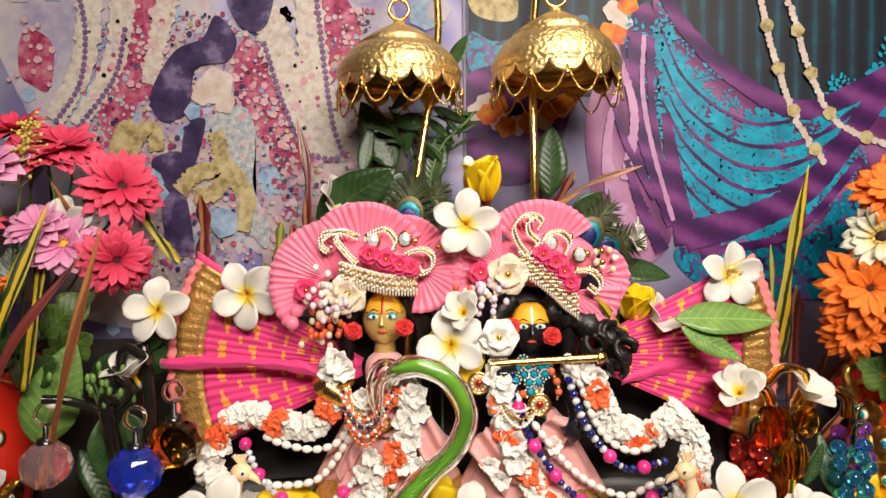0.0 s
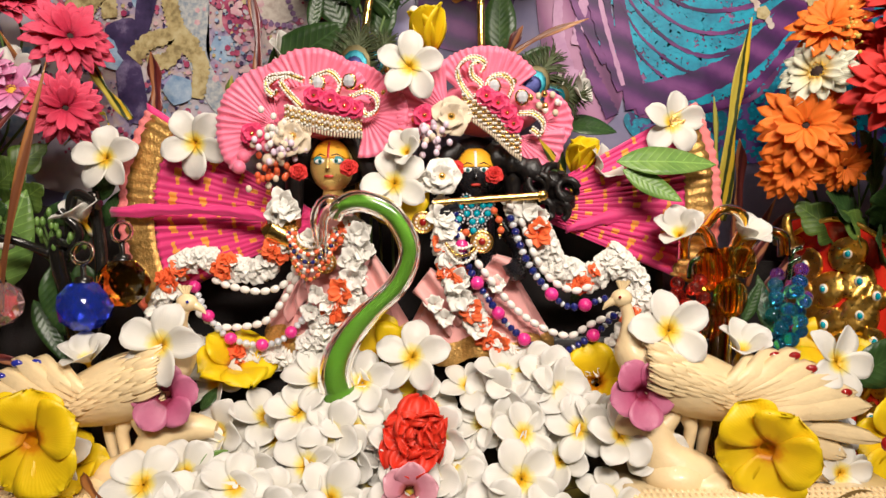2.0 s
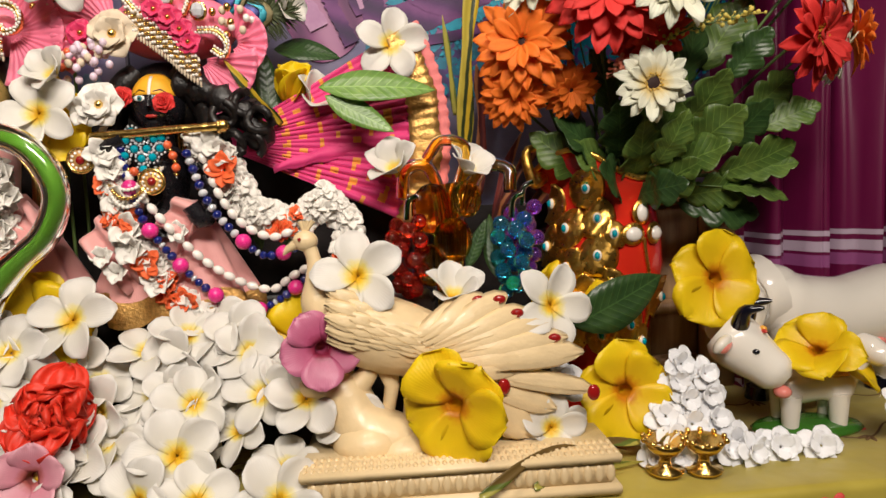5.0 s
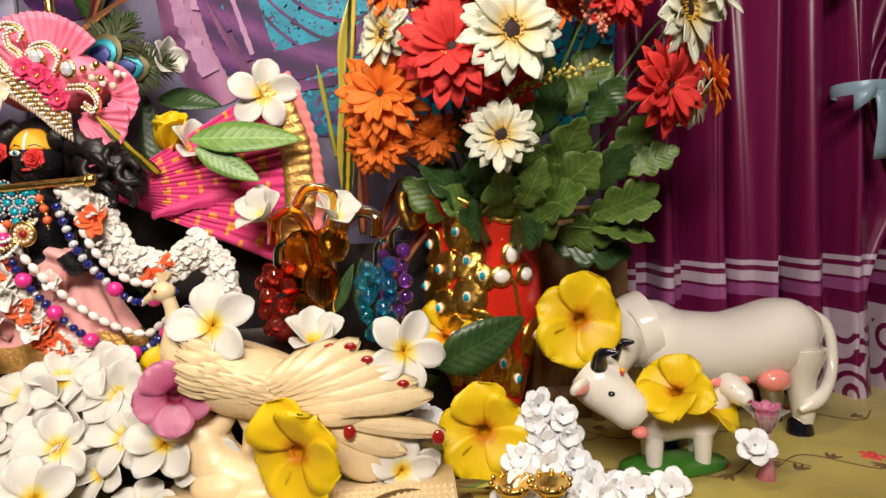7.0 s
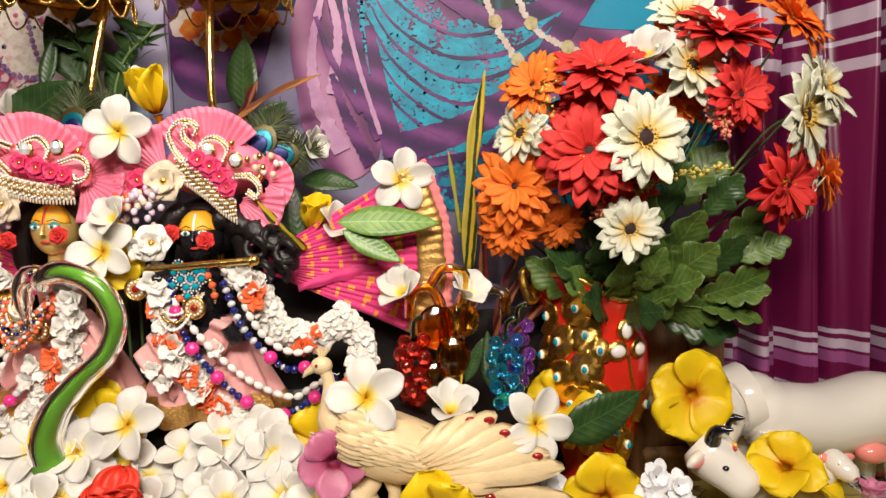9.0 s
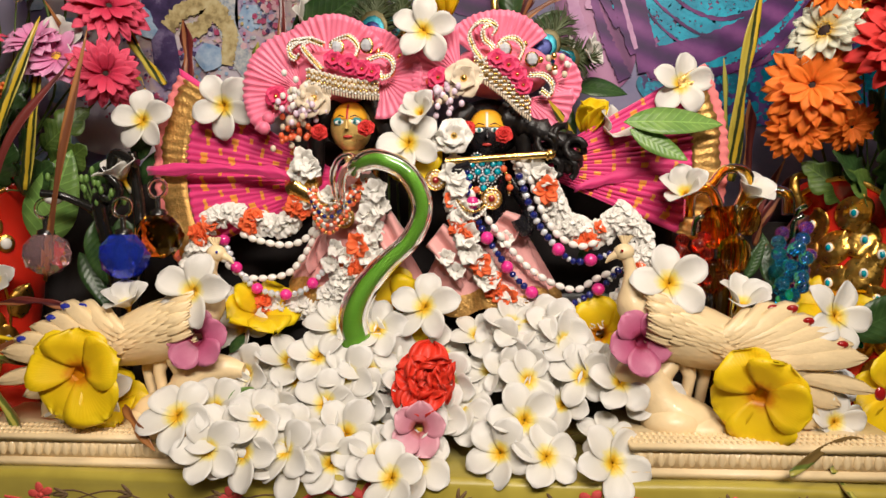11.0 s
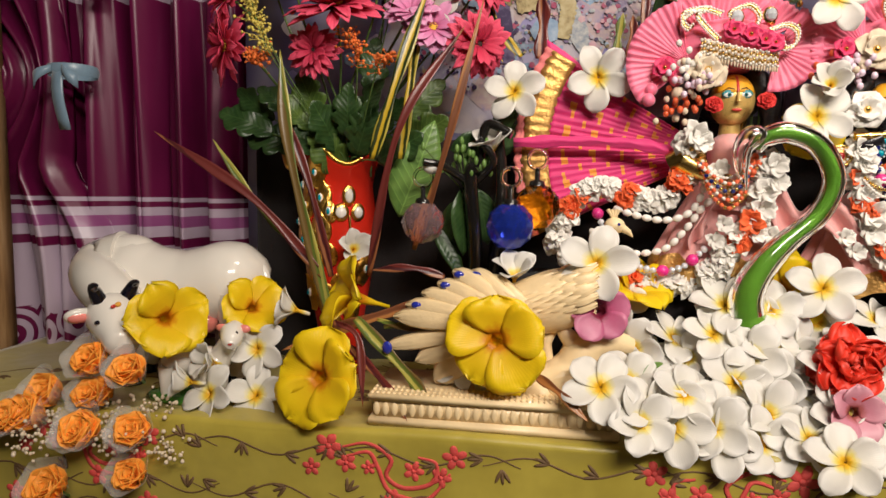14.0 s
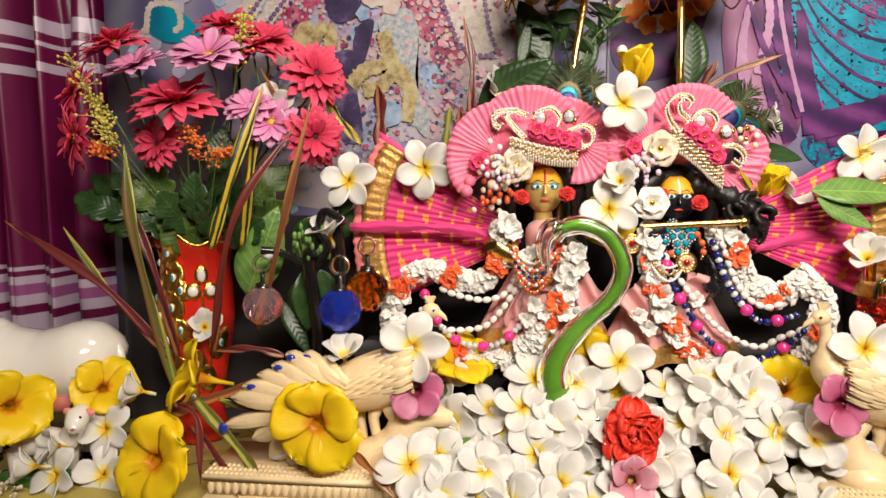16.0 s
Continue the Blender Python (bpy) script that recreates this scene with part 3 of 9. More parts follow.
def printed_band(name, pts, widths, layer, mat, parent, wave=0.0):
    line = [Vector((p[0], 0, p[-1])) for p in curve([(q[0], 0, q[-1]) for q in pts], 40)]
    rows, y = [], next_layer(layer)
    for i, p in enumerate(line):
        d = (line[min(i + 1, 39)] - line[max(i - 1, 0)]).normalized()
        s = Vector((d.z, 0, -d.x))
        w = widths[0] + (widths[1] - widths[0]) * i / 39
        w *= 1 + wave * math.sin(i * 2.4) + wave * rnd.uniform(-1, 1)
        rows.append([(p.x + s.x * w * k, y, p.z + s.z * w * k) for k in (-1, 0, 1)])
    return world_part(name, Geo().grid(rows), mat, parent)


def printed_dots(name, spots, layer, mat, parent, sides=9):
    g = Geo()
    for x, z, r in spots:
        ph, y = rnd.uniform(0, 6), next_layer(layer)
        ring = [(x + r * (0.9 + 0.1 * math.sin(5 * a + ph)) * math.cos(a), y, z + r * (0.9 + 0.1 * math.sin(5 * a + ph)) * math.sin(a)) for a in (2 * math.pi * k / (2 * sides) for k in range(2 * sides))]
        g.add(ring, [tuple(range(2 * sides))])
    return tagged(world_part(name, g, mat, parent), kind="stuff" if len(spots) > 3 else "")


def scatter(c, sx, sz, count, r0, r1):
    return [(c[0] + rnd.gauss(0, sx), c[-1] + rnd.gauss(0, sz), rnd.uniform(r0, r1)) for k in range(count)]


P_LAVENDER = print_mat("print_lavender", [(0.25, (0.26, 0.23, 0.46)), (0.5, (0.42, 0.40, 0.62)), (0.75, (0.58, 0.55, 0.72))], 3.0, 3.0, 60.0, (1, 0, 0.05))
P_MIST = print_mat("print_mist", [(0.3, (0.30, 0.28, 0.44)), (0.48, (0.52, 0.48, 0.56)), (0.62, (0.62, 0.56, 0.58)), (0.8, (0.50, 0.40, 0.52))], 16.0, 6.0)
P_MUTED = print_mat("print_muted_blossoms", [(0.28, (0.12, 0.09, 0.2)), (0.42, (0.40, 0.34, 0.48)), (0.55, (0.56, 0.44, 0.44)), (0.68, (0.62, 0.56, 0.52)), (0.8, (0.40, 0.16, 0.26))], 38.0, 5.0)
P_CREAM = print_mat("print_cream_strand", [(0.3, (0.52, 0.44, 0.40)), (0.6, (0.72, 0.66, 0.60))], 120.0, 3.0)
P_ROSE = print_mat("print_rose", [(0.3, (0.24, 0.04, 0.09)), (0.5, (0.45, 0.12, 0.2)), (0.7, (0.62, 0.30, 0.36))], 60.0, 4.0, spots=[(45.0, 0.42, (0.72, 0.58, 0.55))])
P_PINKDOT = print_mat("print_pink_petals", [(0.3, (0.62, 0.32, 0.40)), (0.7, (0.74, 0.60, 0.60))], 90.0)
P_DARK = print_mat("print_dark_cloth", [(0.3, (0.015, 0.012, 0.04)), (0.52, (0.07, 0.05, 0.12)), (0.62, (0.22, 0.18, 0.30)), (0.72, (0.10, 0.07, 0.16))], 26.0, 6.0)
P_PURPLEBEAD = print_mat("print_purple_beads", [(0.3, (0.13, 0.07, 0.18)), (0.7, (0.32, 0.2, 0.34))], 200.0)
P_ROPE = print_mat("print_yellow_rope", [(0.35, (0.28, 0.22, 0.12)), (0.5, (0.52, 0.43, 0.24)), (0.65, (0.62, 0.54, 0.34))], 90.0, 4.0)
P_BLUEFLOWER = print_mat("print_blue_flower", [(0.3, (0.22, 0.34, 0.52)), (0.7, (0.52, 0.62, 0.74))], 70.0)
P_SILVER = print_mat("print_silver_jewels", [(0.35, (0.28, 0.33, 0.40)), (0.65, (0.62, 0.62, 0.60))], 130.0, 4.0)
P_TURQ = print_mat("print_turquoise", [(0.3, (0.0, 0.16, 0.26)), (0.7, (0.03, 0.34, 0.48))], 12.0, 3.0, 70.0, (1, 0, 0.3))
P_TEALFOLD = print_mat("print_teal_folds", [(0.25, (0.02, 0.02, 0.07)), (0.5, (0.08, 0.05, 0.18)), (0.8, (0.16, 0.10, 0.28))], 20.0, 3.0, 190.0, (1, 0, 0.15), 0.22, [(75.0, 0.82, (0.0, 0.24, 0.40)), (130.0, 0.6, (0.02, 0.36, 0.54))], 0.05)
P_MAUVE = print_mat("print_mauve_ground", [(0.2, (0.05, 0.012, 0.07)), (0.45, (0.16, 0.045, 0.15)), (0.8, (0.34, 0.15, 0.32))], 14.0, 3.0, 95.0, (0.6, 0, 0.8), warp=0.12)
P_BLOSSOM = print_mat("print_teal_blossom", [(0.3, (0.0, 0.20, 0.34)), (0.7, (0.03, 0.44, 0.62))], 45.0)
P_GLEAM = print_mat("print_lilac_gleam", [(0.3, (0.46, 0.24, 0.42)), (0.7, (0.66, 0.42, 0.60))], 30.0)
P_PLUM = print_mat("print_plum_border", [(0.25, (0.03, 0.008, 0.06)), (0.5, (0.09, 0.02, 0.12)), (0.8, (0.22, 0.07, 0.23))], 40.0, 4.0, 150.0, (0.4, 0, 0.9), warp=0.2)
P_SATIN = print_mat("print_lilac_satin", [(0.2, (0.05, 0.01, 0.06)), (0.42, (0.28, 0.10, 0.23)), (0.8, (0.54, 0.30, 0.45))], 9.0, 3.0, 100.0, (0.93, 0, 0.3), warp=0.12)
P_NIGHT = print_mat("print_night_stripes", [(0.25, (0.004, 0.005, 0.01)), (0.62, (0.01, 0.02, 0.035)), (0.8, (0.02, 0.09, 0.12))], 30.0, 2.0, 260.0, (1, 0, 0), warp=0.02)
P_SKY = print_mat("print_sky_blue", [(0.3, (0.02, 0.24, 0.42)), (0.7, (0.06, 0.36, 0.56))], 8.0)
P_GREYLILAC = print_mat("print_grey_lilac", [(0.3, (0.22, 0.21, 0.34)), (0.7, (0.38, 0.35, 0.48))], 12.0)
P_BLOOM_O = print_mat("print_orange_bloom", [(0.3, (0.55, 0.06, 0.02)), (0.7, (0.80, 0.34, 0.04))], 60.0)
P_BLOOM_W = print_mat("print_white_bloom", [(0.3, (0.58, 0.46, 0.40)), (0.7, (0.76, 0.70, 0.66))], 60.0)
BOARD_EDGE = plain("poster_edge", (0.16, 0.15, 0.2), 0.5)

poster_a = thing("poster", "glossy lavender poster of flower garlands and draped cloth behind the altar", "poster", (-0.375, POSTER_Y, 0.0))
world_part("board", Geo().box((-0.735, POSTER_Y, 0.0), (0.030, POSTER_Y + 0.012, 0.92)), P_LAVENDER, poster_a)
printed("print_field", [(-0.582, 0.543, 0.822), (-0.102, 0.543, 0.819), (-0.068, 0.543, 0.529), (-0.100, 0.543, 0.357), (-0.489, 0.543, 0.359), (-0.522, 0.543, 0.557)], 1, P_MIST, poster_a)
printed("print_field", [(-0.458, 0.543, 0.669), (-0.335, 0.543, 0.733), (-0.163, 0.543, 0.687), (-0.106, 0.543, 0.530), (-0.168, 0.543, 0.387), (-0.344, 0.543, 0.358), (-0.447, 0.543, 0.481)], 2, P_MUTED, poster_a)
for c, s in (((-0.539, 0.543, 0.702), 0.03), ((-0.405, 0.543, 0.698), 0.035), ((-0.432, 0.543, 0.645), 0.03), ((-0.250, 0.543, 0.680), 0.03), ((-0.225, 0.543, 0.635), 0.035), ((-0.141, 0.543, 0.724), 0.035), ((-0.195, 0.543, 0.590), 0.03), ((-0.388, 0.543, 0.757), 0.03)):
    printed("print_rose_patch", [(c[0] + s * rnd.uniform(0.7, 1.3) * math.cos(a), 0, c[2] + 1.5 * s * rnd.uniform(0.7, 1.3) * math.sin(a)) for a in np.arange(0, 6.2, 0.9)], 3, P_ROSE, poster_a)
    printed_dots("print_petal_scatter", scatter(c, s * 0.6, s, 16, 0.0025, 0.006), 6, P_PINKDOT, poster_a)
for pts, w in (([(-0.459, 0.543, 0.802), (-0.472, 0.543, 0.698), (-0.513, 0.543, 0.620)], (0.018, 0.014)), ([(-0.414, 0.543, 0.801), (-0.431, 0.543, 0.698), (-0.482, 0.543, 0.613)], (0.018, 0.012)), ([(-0.353, 0.543, 0.801), (-0.373, 0.543, 0.719), (-0.386, 0.543, 0.667)], (0.016, 0.01)), ([(-0.230, 0.543, 0.762), (-0.194, 0.543, 0.658), (-0.143, 0.543, 0.568)], (0.02, 0.024)), ([(-0.173, 0.543, 0.790), (-0.164, 0.543, 0.679), (-0.135, 0.543, 0.575)], (0.018, 0.02))):
    printed_band("print_strand", pts, w, 5, P_CREAM, poster_a, 0.12)
for pts in ([(-0.477, 0.543, 0.795), (-0.468, 0.543, 0.736), (-0.477, 0.543, 0.668), (-0.513, 0.543, 0.615)], [(-0.415, 0.543, 0.738), (-0.431, 0.543, 0.675), (-0.482, 0.543, 0.608)], [(-0.231, 0.543, 0.717), (-0.206, 0.543, 0.635), (-0.177, 0.543, 0.575), (-0.131, 0.543, 0.563)], [(-0.162, 0.543, 0.782), (-0.152, 0.543, 0.687), (-0.142, 0.543, 0.612), (-0.129, 0.543, 0.571)]):
    printed_dots("print_bead_row", [(p.x, p.z, 0.0042) for p in even(pts, 0.0085)], 7, P_PURPLEBEAD, poster_a)
printed("print_dark_drape", [(-0.351, 0.543, 0.708), (-0.313, 0.543, 0.726), (-0.294, 0.543, 0.755), (-0.268, 0.543, 0.725), (-0.280, 0.543, 0.696), (-0.322, 0.543, 0.685), (-0.334, 0.543, 0.630), (-0.369, 0.543, 0.618), (-0.383, 0.543, 0.653)], 6, P_DARK, poster_a)
printed("print_dark_drape", [(-0.278, 0.543, 0.792), (-0.222, 0.543, 0.791), (-0.225, 0.543, 0.747), (-0.245, 0.543, 0.732), (-0.268, 0.543, 0.748)], 6, P_DARK, poster_a)
printed("print_dark_drape", [(-0.338, 0.543, 0.607), (-0.311, 0.543, 0.618), (-0.328, 0.543, 0.554), (-0.343, 0.543, 0.551)], 6, P_DARK, poster_a)
printed("print_dark_drape", [(-0.383, 0.543, 0.566), (-0.346, 0.543, 0.577), (-0.343, 0.543, 0.547), (-0.330, 0.543, 0.449), (-0.364, 0.543, 0.450), (-0.374, 0.543, 0.532)], 6, P_DARK, poster_a)
printed_dots("print_cream_flower", [(*(-0.296, 0.543, 0.663)[::2], 0.026), (*(-0.314, 0.543, 0.652)[::2], 0.016), (*(-0.285, 0.543, 0.640)[::2], 0.015)], 7, P_BLOOM_W, poster_a)
for pts in ([(-0.415, 0.543, 0.566), (-0.399, 0.543, 0.601), (-0.380, 0.543, 0.604), (-0.376, 0.543, 0.578)], [(-0.347, 0.543, 0.524), (-0.325, 0.543, 0.547), (-0.290, 0.543, 0.551), (-0.298, 0.543, 0.524), (-0.328, 0.543, 0.517)], [(-0.279, 0.543, 0.546), (-0.257, 0.543, 0.516), (-0.265, 0.543, 0.471)], [(-0.434, 0.543, 0.555), (-0.422, 0.543, 0.601), (-0.402, 0.543, 0.612)], [(-0.297, 0.543, 0.603), (-0.286, 0.543, 0.561), (-0.264, 0.543, 0.538)]):
    printed_band("print_rope", pts, (0.011, 0.011), 7, P_ROPE, poster_a, 0.12)
printed_dots("print_blue_flower", [(*(-0.387, 0.543, 0.536)[::2], 0.022), (*(-0.288, 0.543, 0.482)[::2], 0.022), (*(-0.327, 0.543, 0.629)[::2], 0.012), (*(-0.374, 0.543, 0.522)[::2], 0.014)], 8, P_BLUEFLOWER, poster_a, 5)
printed("print_silver_panel", [(-0.304, 0.543, 0.618), (-0.262, 0.543, 0.636), (-0.244, 0.543, 0.598), (-0.249, 0.543, 0.532), (-0.228, 0.543, 0.479), (-0.235, 0.543, 0.448), (-0.265, 0.543, 0.493), (-0.282, 0.543, 0.554)], 6, P_SILVER, poster_a)
printed_dots("print_petal_scatter", scatter((-0.196, 0.543, 0.553), 0.04, 0.05, 40, 0.002, 0.007), 6, P_PINKDOT, poster_a)
printed("print_turquoise_panel", [(-0.669, 0.543, 0.620), (-0.641, 0.543, 0.661), (-0.605, 0.543, 0.636), (-0.581, 0.543, 0.602), (-0.634, 0.543, 0.594)], 3, P_TURQ, poster_a)
printed_dots("print_bead_row", [(p.x, p.z, 0.006) for p in even([(-0.666, 0.543, 0.612), (-0.657, 0.543, 0.649), (-0.619, 0.543, 0.648), (-0.611, 0.543, 0.619), (-0.625, 0.543, 0.609)], 0.008)], 4, P_BLOOM_W, poster_a)

for mat_, cnt, lo, hi in ((P_MIST, 420, 0.001, 0.004), (P_PINKDOT, 300, 0.001, 0.0036), (P_ROSE, 420, 0.001, 0.005), (P_DARK, 420, 0.001, 0.0042), (P_BLUEFLOWER, 180, 0.001, 0.004), (P_SILVER, 300, 0.001, 0.0035), (P_ROPE, 160, 0.001, 0.004)):
    tagged(printed_dots("print_blossom_field", [(rnd.uniform(-0.48, -0.085), rnd.uniform(0.40, 0.76), rnd.uniform(lo, hi)) for k in range(cnt)], 5, mat_, poster_a, 6), kind="stuff")
for mat_, cnt in ((P_LAVENDER, 40), (P_BLUEFLOWER, 40), (P_MIST, 40)):
    tagged(printed_dots("print_haze_field", [(rnd.uniform(-0.70, 0.0), rnd.uniform(0.34, 0.85), rnd.uniform(0.01, 0.025)) for k in range(cnt)], 2, mat_, poster_a, 6), kind="stuff")

poster_b = thing("poster", "glossy poster of draped teal and plum brocade behind the altar", "poster", (0.35, POSTER_Y, 0.0))
world_part("board", Geo().box((0.034, POSTER_Y, 0.0), (0.730, POSTER_Y + 0.012, 0.92)), P_GREYLILAC, poster_b)
printed("print_field", [(0.038, 0, 0.915), (0.725, 0, 0.915), (0.725, 0, 0.64), (0.33, 0, 0.63), (0.038, 0, 0.66)], 1, P_NIGHT, poster_b, False)
printed("print_drape", [(0.040, 0.543, 0.729), (0.075, 0.543, 0.717), (0.134, 0.543, 0.734), (0.193, 0.543, 0.748), (0.171, 0.543, 0.690), (0.113, 0.543, 0.669), (0.042, 0.543, 0.677)], 2, P_TEALFOLD, poster_b)
printed("print_drape", [(0.040, 0.543, 0.794), (0.094, 0.543, 0.786), (0.101, 0.543, 0.749), (0.075, 0.543, 0.743), (0.042, 0.543, 0.757)], 2, P_ROPE, poster_b)
printed("print_dark_shade", [(0.039, 0.543, 0.676), (0.165, 0.543, 0.675), (0.171, 0.543, 0.630), (0.141, 0.543, 0.549), (0.089, 0.543, 0.528), (0.038, 0.543, 0.558)], 2, P_PLUM, poster_b)
for mats_, cs in ((P_BLOOM_W, ((845,200), (880,215), (915,225), (960,215), (990,195), (1100,40), (1085,20), (860,185))), (P_BLOOM_O, ((862,205), (895,228), (935,220), (975,200), (1000,185), (1075,60), (1110,10), (1090,65), (880,190)))):
    printed_dots("print_garland_bloom", [(*H2, 0.015) for H2 in [(0.000741 * c[0] - 0.577, 0.769 - 0.000719 * c[1]) for c in cs]], 4, mats_, poster_b)
printed("print_satin", [(0.197, 0.543, 0.527), (0.193, 0.543, 0.630), (0.246, 0.543, 0.747), (0.286, 0.543, 0.724), (0.279, 0.543, 0.592), (0.305, 0.543, 0.526), (0.297, 0.543, 0.444), (0.245, 0.543, 0.421), (0.208, 0.543, 0.475)], 3, P_SATIN, poster_b)
printed("print_plum_fold", [(0.237, 0.543, 0.726), (0.275, 0.543, 0.761), (0.283, 0.543, 0.658), (0.286, 0.543, 0.547), (0.264, 0.543, 0.526), (0.245, 0.543, 0.623)], 4, P_PLUM, poster_b)
printed("print_brocade", [(0.278, 0.543, 0.798), (0.312, 0.543, 0.747), (0.371, 0.543, 0.672), (0.444, 0.543, 0.627), (0.503, 0.543, 0.619), (0.619, 0.543, 0.670), (0.625, 0.543, 0.540), (0.534, 0.543, 0.520), (0.474, 0.543, 0.457), (0.341, 0.543, 0.436), (0.312, 0.543, 0.474), (0.290, 0.543, 0.621)], 4, P_MAUVE, poster_b)
printed("print_brocade", [(0.310, 0.543, 0.444), (0.461, 0.543, 0.456), (0.595, 0.543, 0.603), (0.729, 0.543, 0.607), (0.729, 0.543, 0.401), (0.498, 0.543, 0.376), (0.360, 0.543, 0.385)], 3, P_TEALFOLD, poster_b)
printed("print_sky_panel", [(0.558, 0.543, 0.619), (0.603, 0.543, 0.654), (0.725, 0.543, 0.658), (0.725, 0.543, 0.611), (0.639, 0.543, 0.606)], 5, P_SKY, poster_b)
for pts, w in (([(0.286, 0.543, 0.784), (0.323, 0.543, 0.725), (0.385, 0.543, 0.665), (0.474, 0.543, 0.623), (0.596, 0.543, 0.671)], (0.008, 0.014)), ([(0.294, 0.543, 0.621), (0.308, 0.543, 0.526), (0.323, 0.543, 0.450)], (0.006, 0.016)), ([(0.319, 0.543, 0.459), (0.408, 0.543, 0.483), (0.489, 0.543, 0.531), (0.581, 0.543, 0.656)], (0.02, 0.014)), ([(0.341, 0.543, 0.436), (0.460, 0.543, 0.464), (0.549, 0.543, 0.558)], (0.006, 0.005))):
    printed_band("print_border", pts, w, 6, P_PLUM, poster_b, 0.04)
for pts in ([(0.410, 0.543, 0.789), (0.436, 0.543, 0.686), (0.466, 0.543, 0.605), (0.500, 0.543, 0.553)], [(0.447, 0.543, 0.781), (0.481, 0.543, 0.670), (0.517, 0.543, 0.605), (0.591, 0.543, 0.572)]):
    printed_dots("print_bead_row", [(p.x + rnd.gauss(0, 0.001), p.z, 0.0052) for p in even(pts, 0.007)], 7, P_BLOOM_W, poster_b, 4)
    printed_dots("print_tie_row", [(p.x, p.z, 0.010) for p in even(pts, 0.058)[1:]], 8, P_ROPE, poster_b, 5)
SWAGS = [[(0.288, 0.754), (0.323, 0.688), (0.407, 0.631), (0.495, 0.641), (0.575, 0.684)], [(0.286, 0.703), (0.323, 0.629), (0.400, 0.576), (0.488, 0.583), (0.576, 0.655)], [(0.288, 0.651), (0.327, 0.577), (0.401, 0.524), (0.481, 0.546), (0.565, 0.626)], [(0.293, 0.585), (0.334, 0.525), (0.401, 0.487), (0.467, 0.509), (0.533, 0.567)], [(0.301, 0.525), (0.342, 0.480), (0.393, 0.458), (0.452, 0.472), (0.500, 0.520)]]
SWAG_LINES = [curve(q, 40) for q in SWAGS]


def swag(u, w):
    """A place on the printed drape: u along its hanging folds, w from its upper to its lower edge."""
    k = min(int(w * 4), 3)
    i = min(int(u * 39), 39)
    (ax, az), (bx, bz) = SWAG_LINES[k][i], SWAG_LINES[k + 1][i]
    f = w * 4 - k
    return ax + (bx - ax) * f, az + (bz - az) * f


def printed_blossoms(name, count, size, mat, layer, seed):
    """Five-petalled blossoms and pairs of leaves of a woven pattern, too many to count."""
    r, g = random.Random(seed), Geo()
    for k in range(count):
        cx, cz = swag(r.random(), r.random() * 0.93 + 0.04)
        d, a0 = size * r.uniform(0.6, 1.15), r.uniform(0, 6.3)
        for q in range(5):
            a = a0 + 1.2566 * q
            px, pz, y = cx + 0.6 * d * math.cos(a), cz + 0.6 * d * math.sin(a), next_layer(layer)
            ring = [(0.50 * d * math.cos(t), 0.34 * d * math.sin(t)) for t in (6.2832 * j / 9 for j in range(9))]
            g.add([(px + x * math.cos(a) - z * math.sin(a), y, pz + x * math.sin(a) + z * math.cos(a)) for x, z in ring], [tuple(range(9))])
        b = a0 + 0.6
        for t in range(1, 7):
            y = next_layer(layer)
            lx, lz = cx + d * (1.2 + 0.42 * t) * math.cos(b), cz + d * (1.2 + 0.42 * t) * math.sin(b)
            c2 = b + (0.9 if t % 2 else -0.9)
            g.add([(lx, y, lz), (lx + 0.42 * d * math.cos(c2 - 0.5), y, lz + 0.42 * d * math.sin(c2 - 0.5)), (lx + 0.8 * d * math.cos(c2), y, lz + 0.8 * d * math.sin(c2)), (lx + 0.42 * d * math.cos(c2 + 0.5), y, lz + 0.42 * d * math.sin(c2 + 0.5))], [(0, 1, 2, 3)])
    tagged(world_part(name, g, mat, poster_b), kind="stuff")


printed_blossoms("woven_blossom_field", 270, 0.0115, P_BLOSSOM, 5, 61)
printed_blossoms("woven_sprig_field", 170, 0.0055, P_BLOSSOM, 5, 62)
for j in range(6):
    w = 0.10 + 0.15 * j
    line = [(p[0], 0, p[1]) for p in (swag(u, w + 0.02 * math.sin(5 * u + j)) for u in np.linspace(0.02 + 0.03 * (j % 3), 0.96 - 0.05 * (j % 4), 9))]
    printed_band("print_fold_shade", line, (0.001, 0.0034), 6, P_PLUM, poster_b, 0.2)
for pts, w, mat_ in (([(0.256, 0, 0.725), (0.251, 0, 0.659), (0.267, 0, 0.578), (0.301, 0, 0.473)], (0.009, 0.006), P_PLUM), ([(0.275, 0, 0.718), (0.275, 0, 0.644), (0.286, 0, 0.570), (0.308, 0, 0.488)], (0.005, 0.004), P_PLUM), ([(0.266, 0, 0.722), (0.264, 0, 0.650), (0.278, 0, 0.572), (0.304, 0, 0.480)], (0.003, 0.003), P_GLEAM), ([(0.238, 0, 0.674), (0.219, 0, 0.593), (0.223, 0, 0.526), (0.253, 0, 0.459)], (0.003, 0.011), P_GLEAM), ([(0.227, 0, 0.711), (0.253, 0, 0.622), (0.242, 0, 0.534)], (0.004, 0.007), P_GLEAM), ([(0.225, 0, 0.634), (0.245, 0, 0.576), (0.280, 0, 0.509)], (0.003, 0.005), P_PLUM), ([(0.243, 0, 0.560), (0.262, 0, 0.500), (0.290, 0, 0.440)], (0.004, 0.010), P_PLUM)):
    printed_band("print_satin_fold", pts, w, 6, mat_, poster_b, 0.15)
single("poster_edge_strip", Geo().box((0.0305, POSTER_Y - 0.004, 0.0), (0.0335, POSTER_Y + 0.014, 0.92)), BOARD_EDGE, "dark strip where the two posters meet", "trim", "", "structure", False)


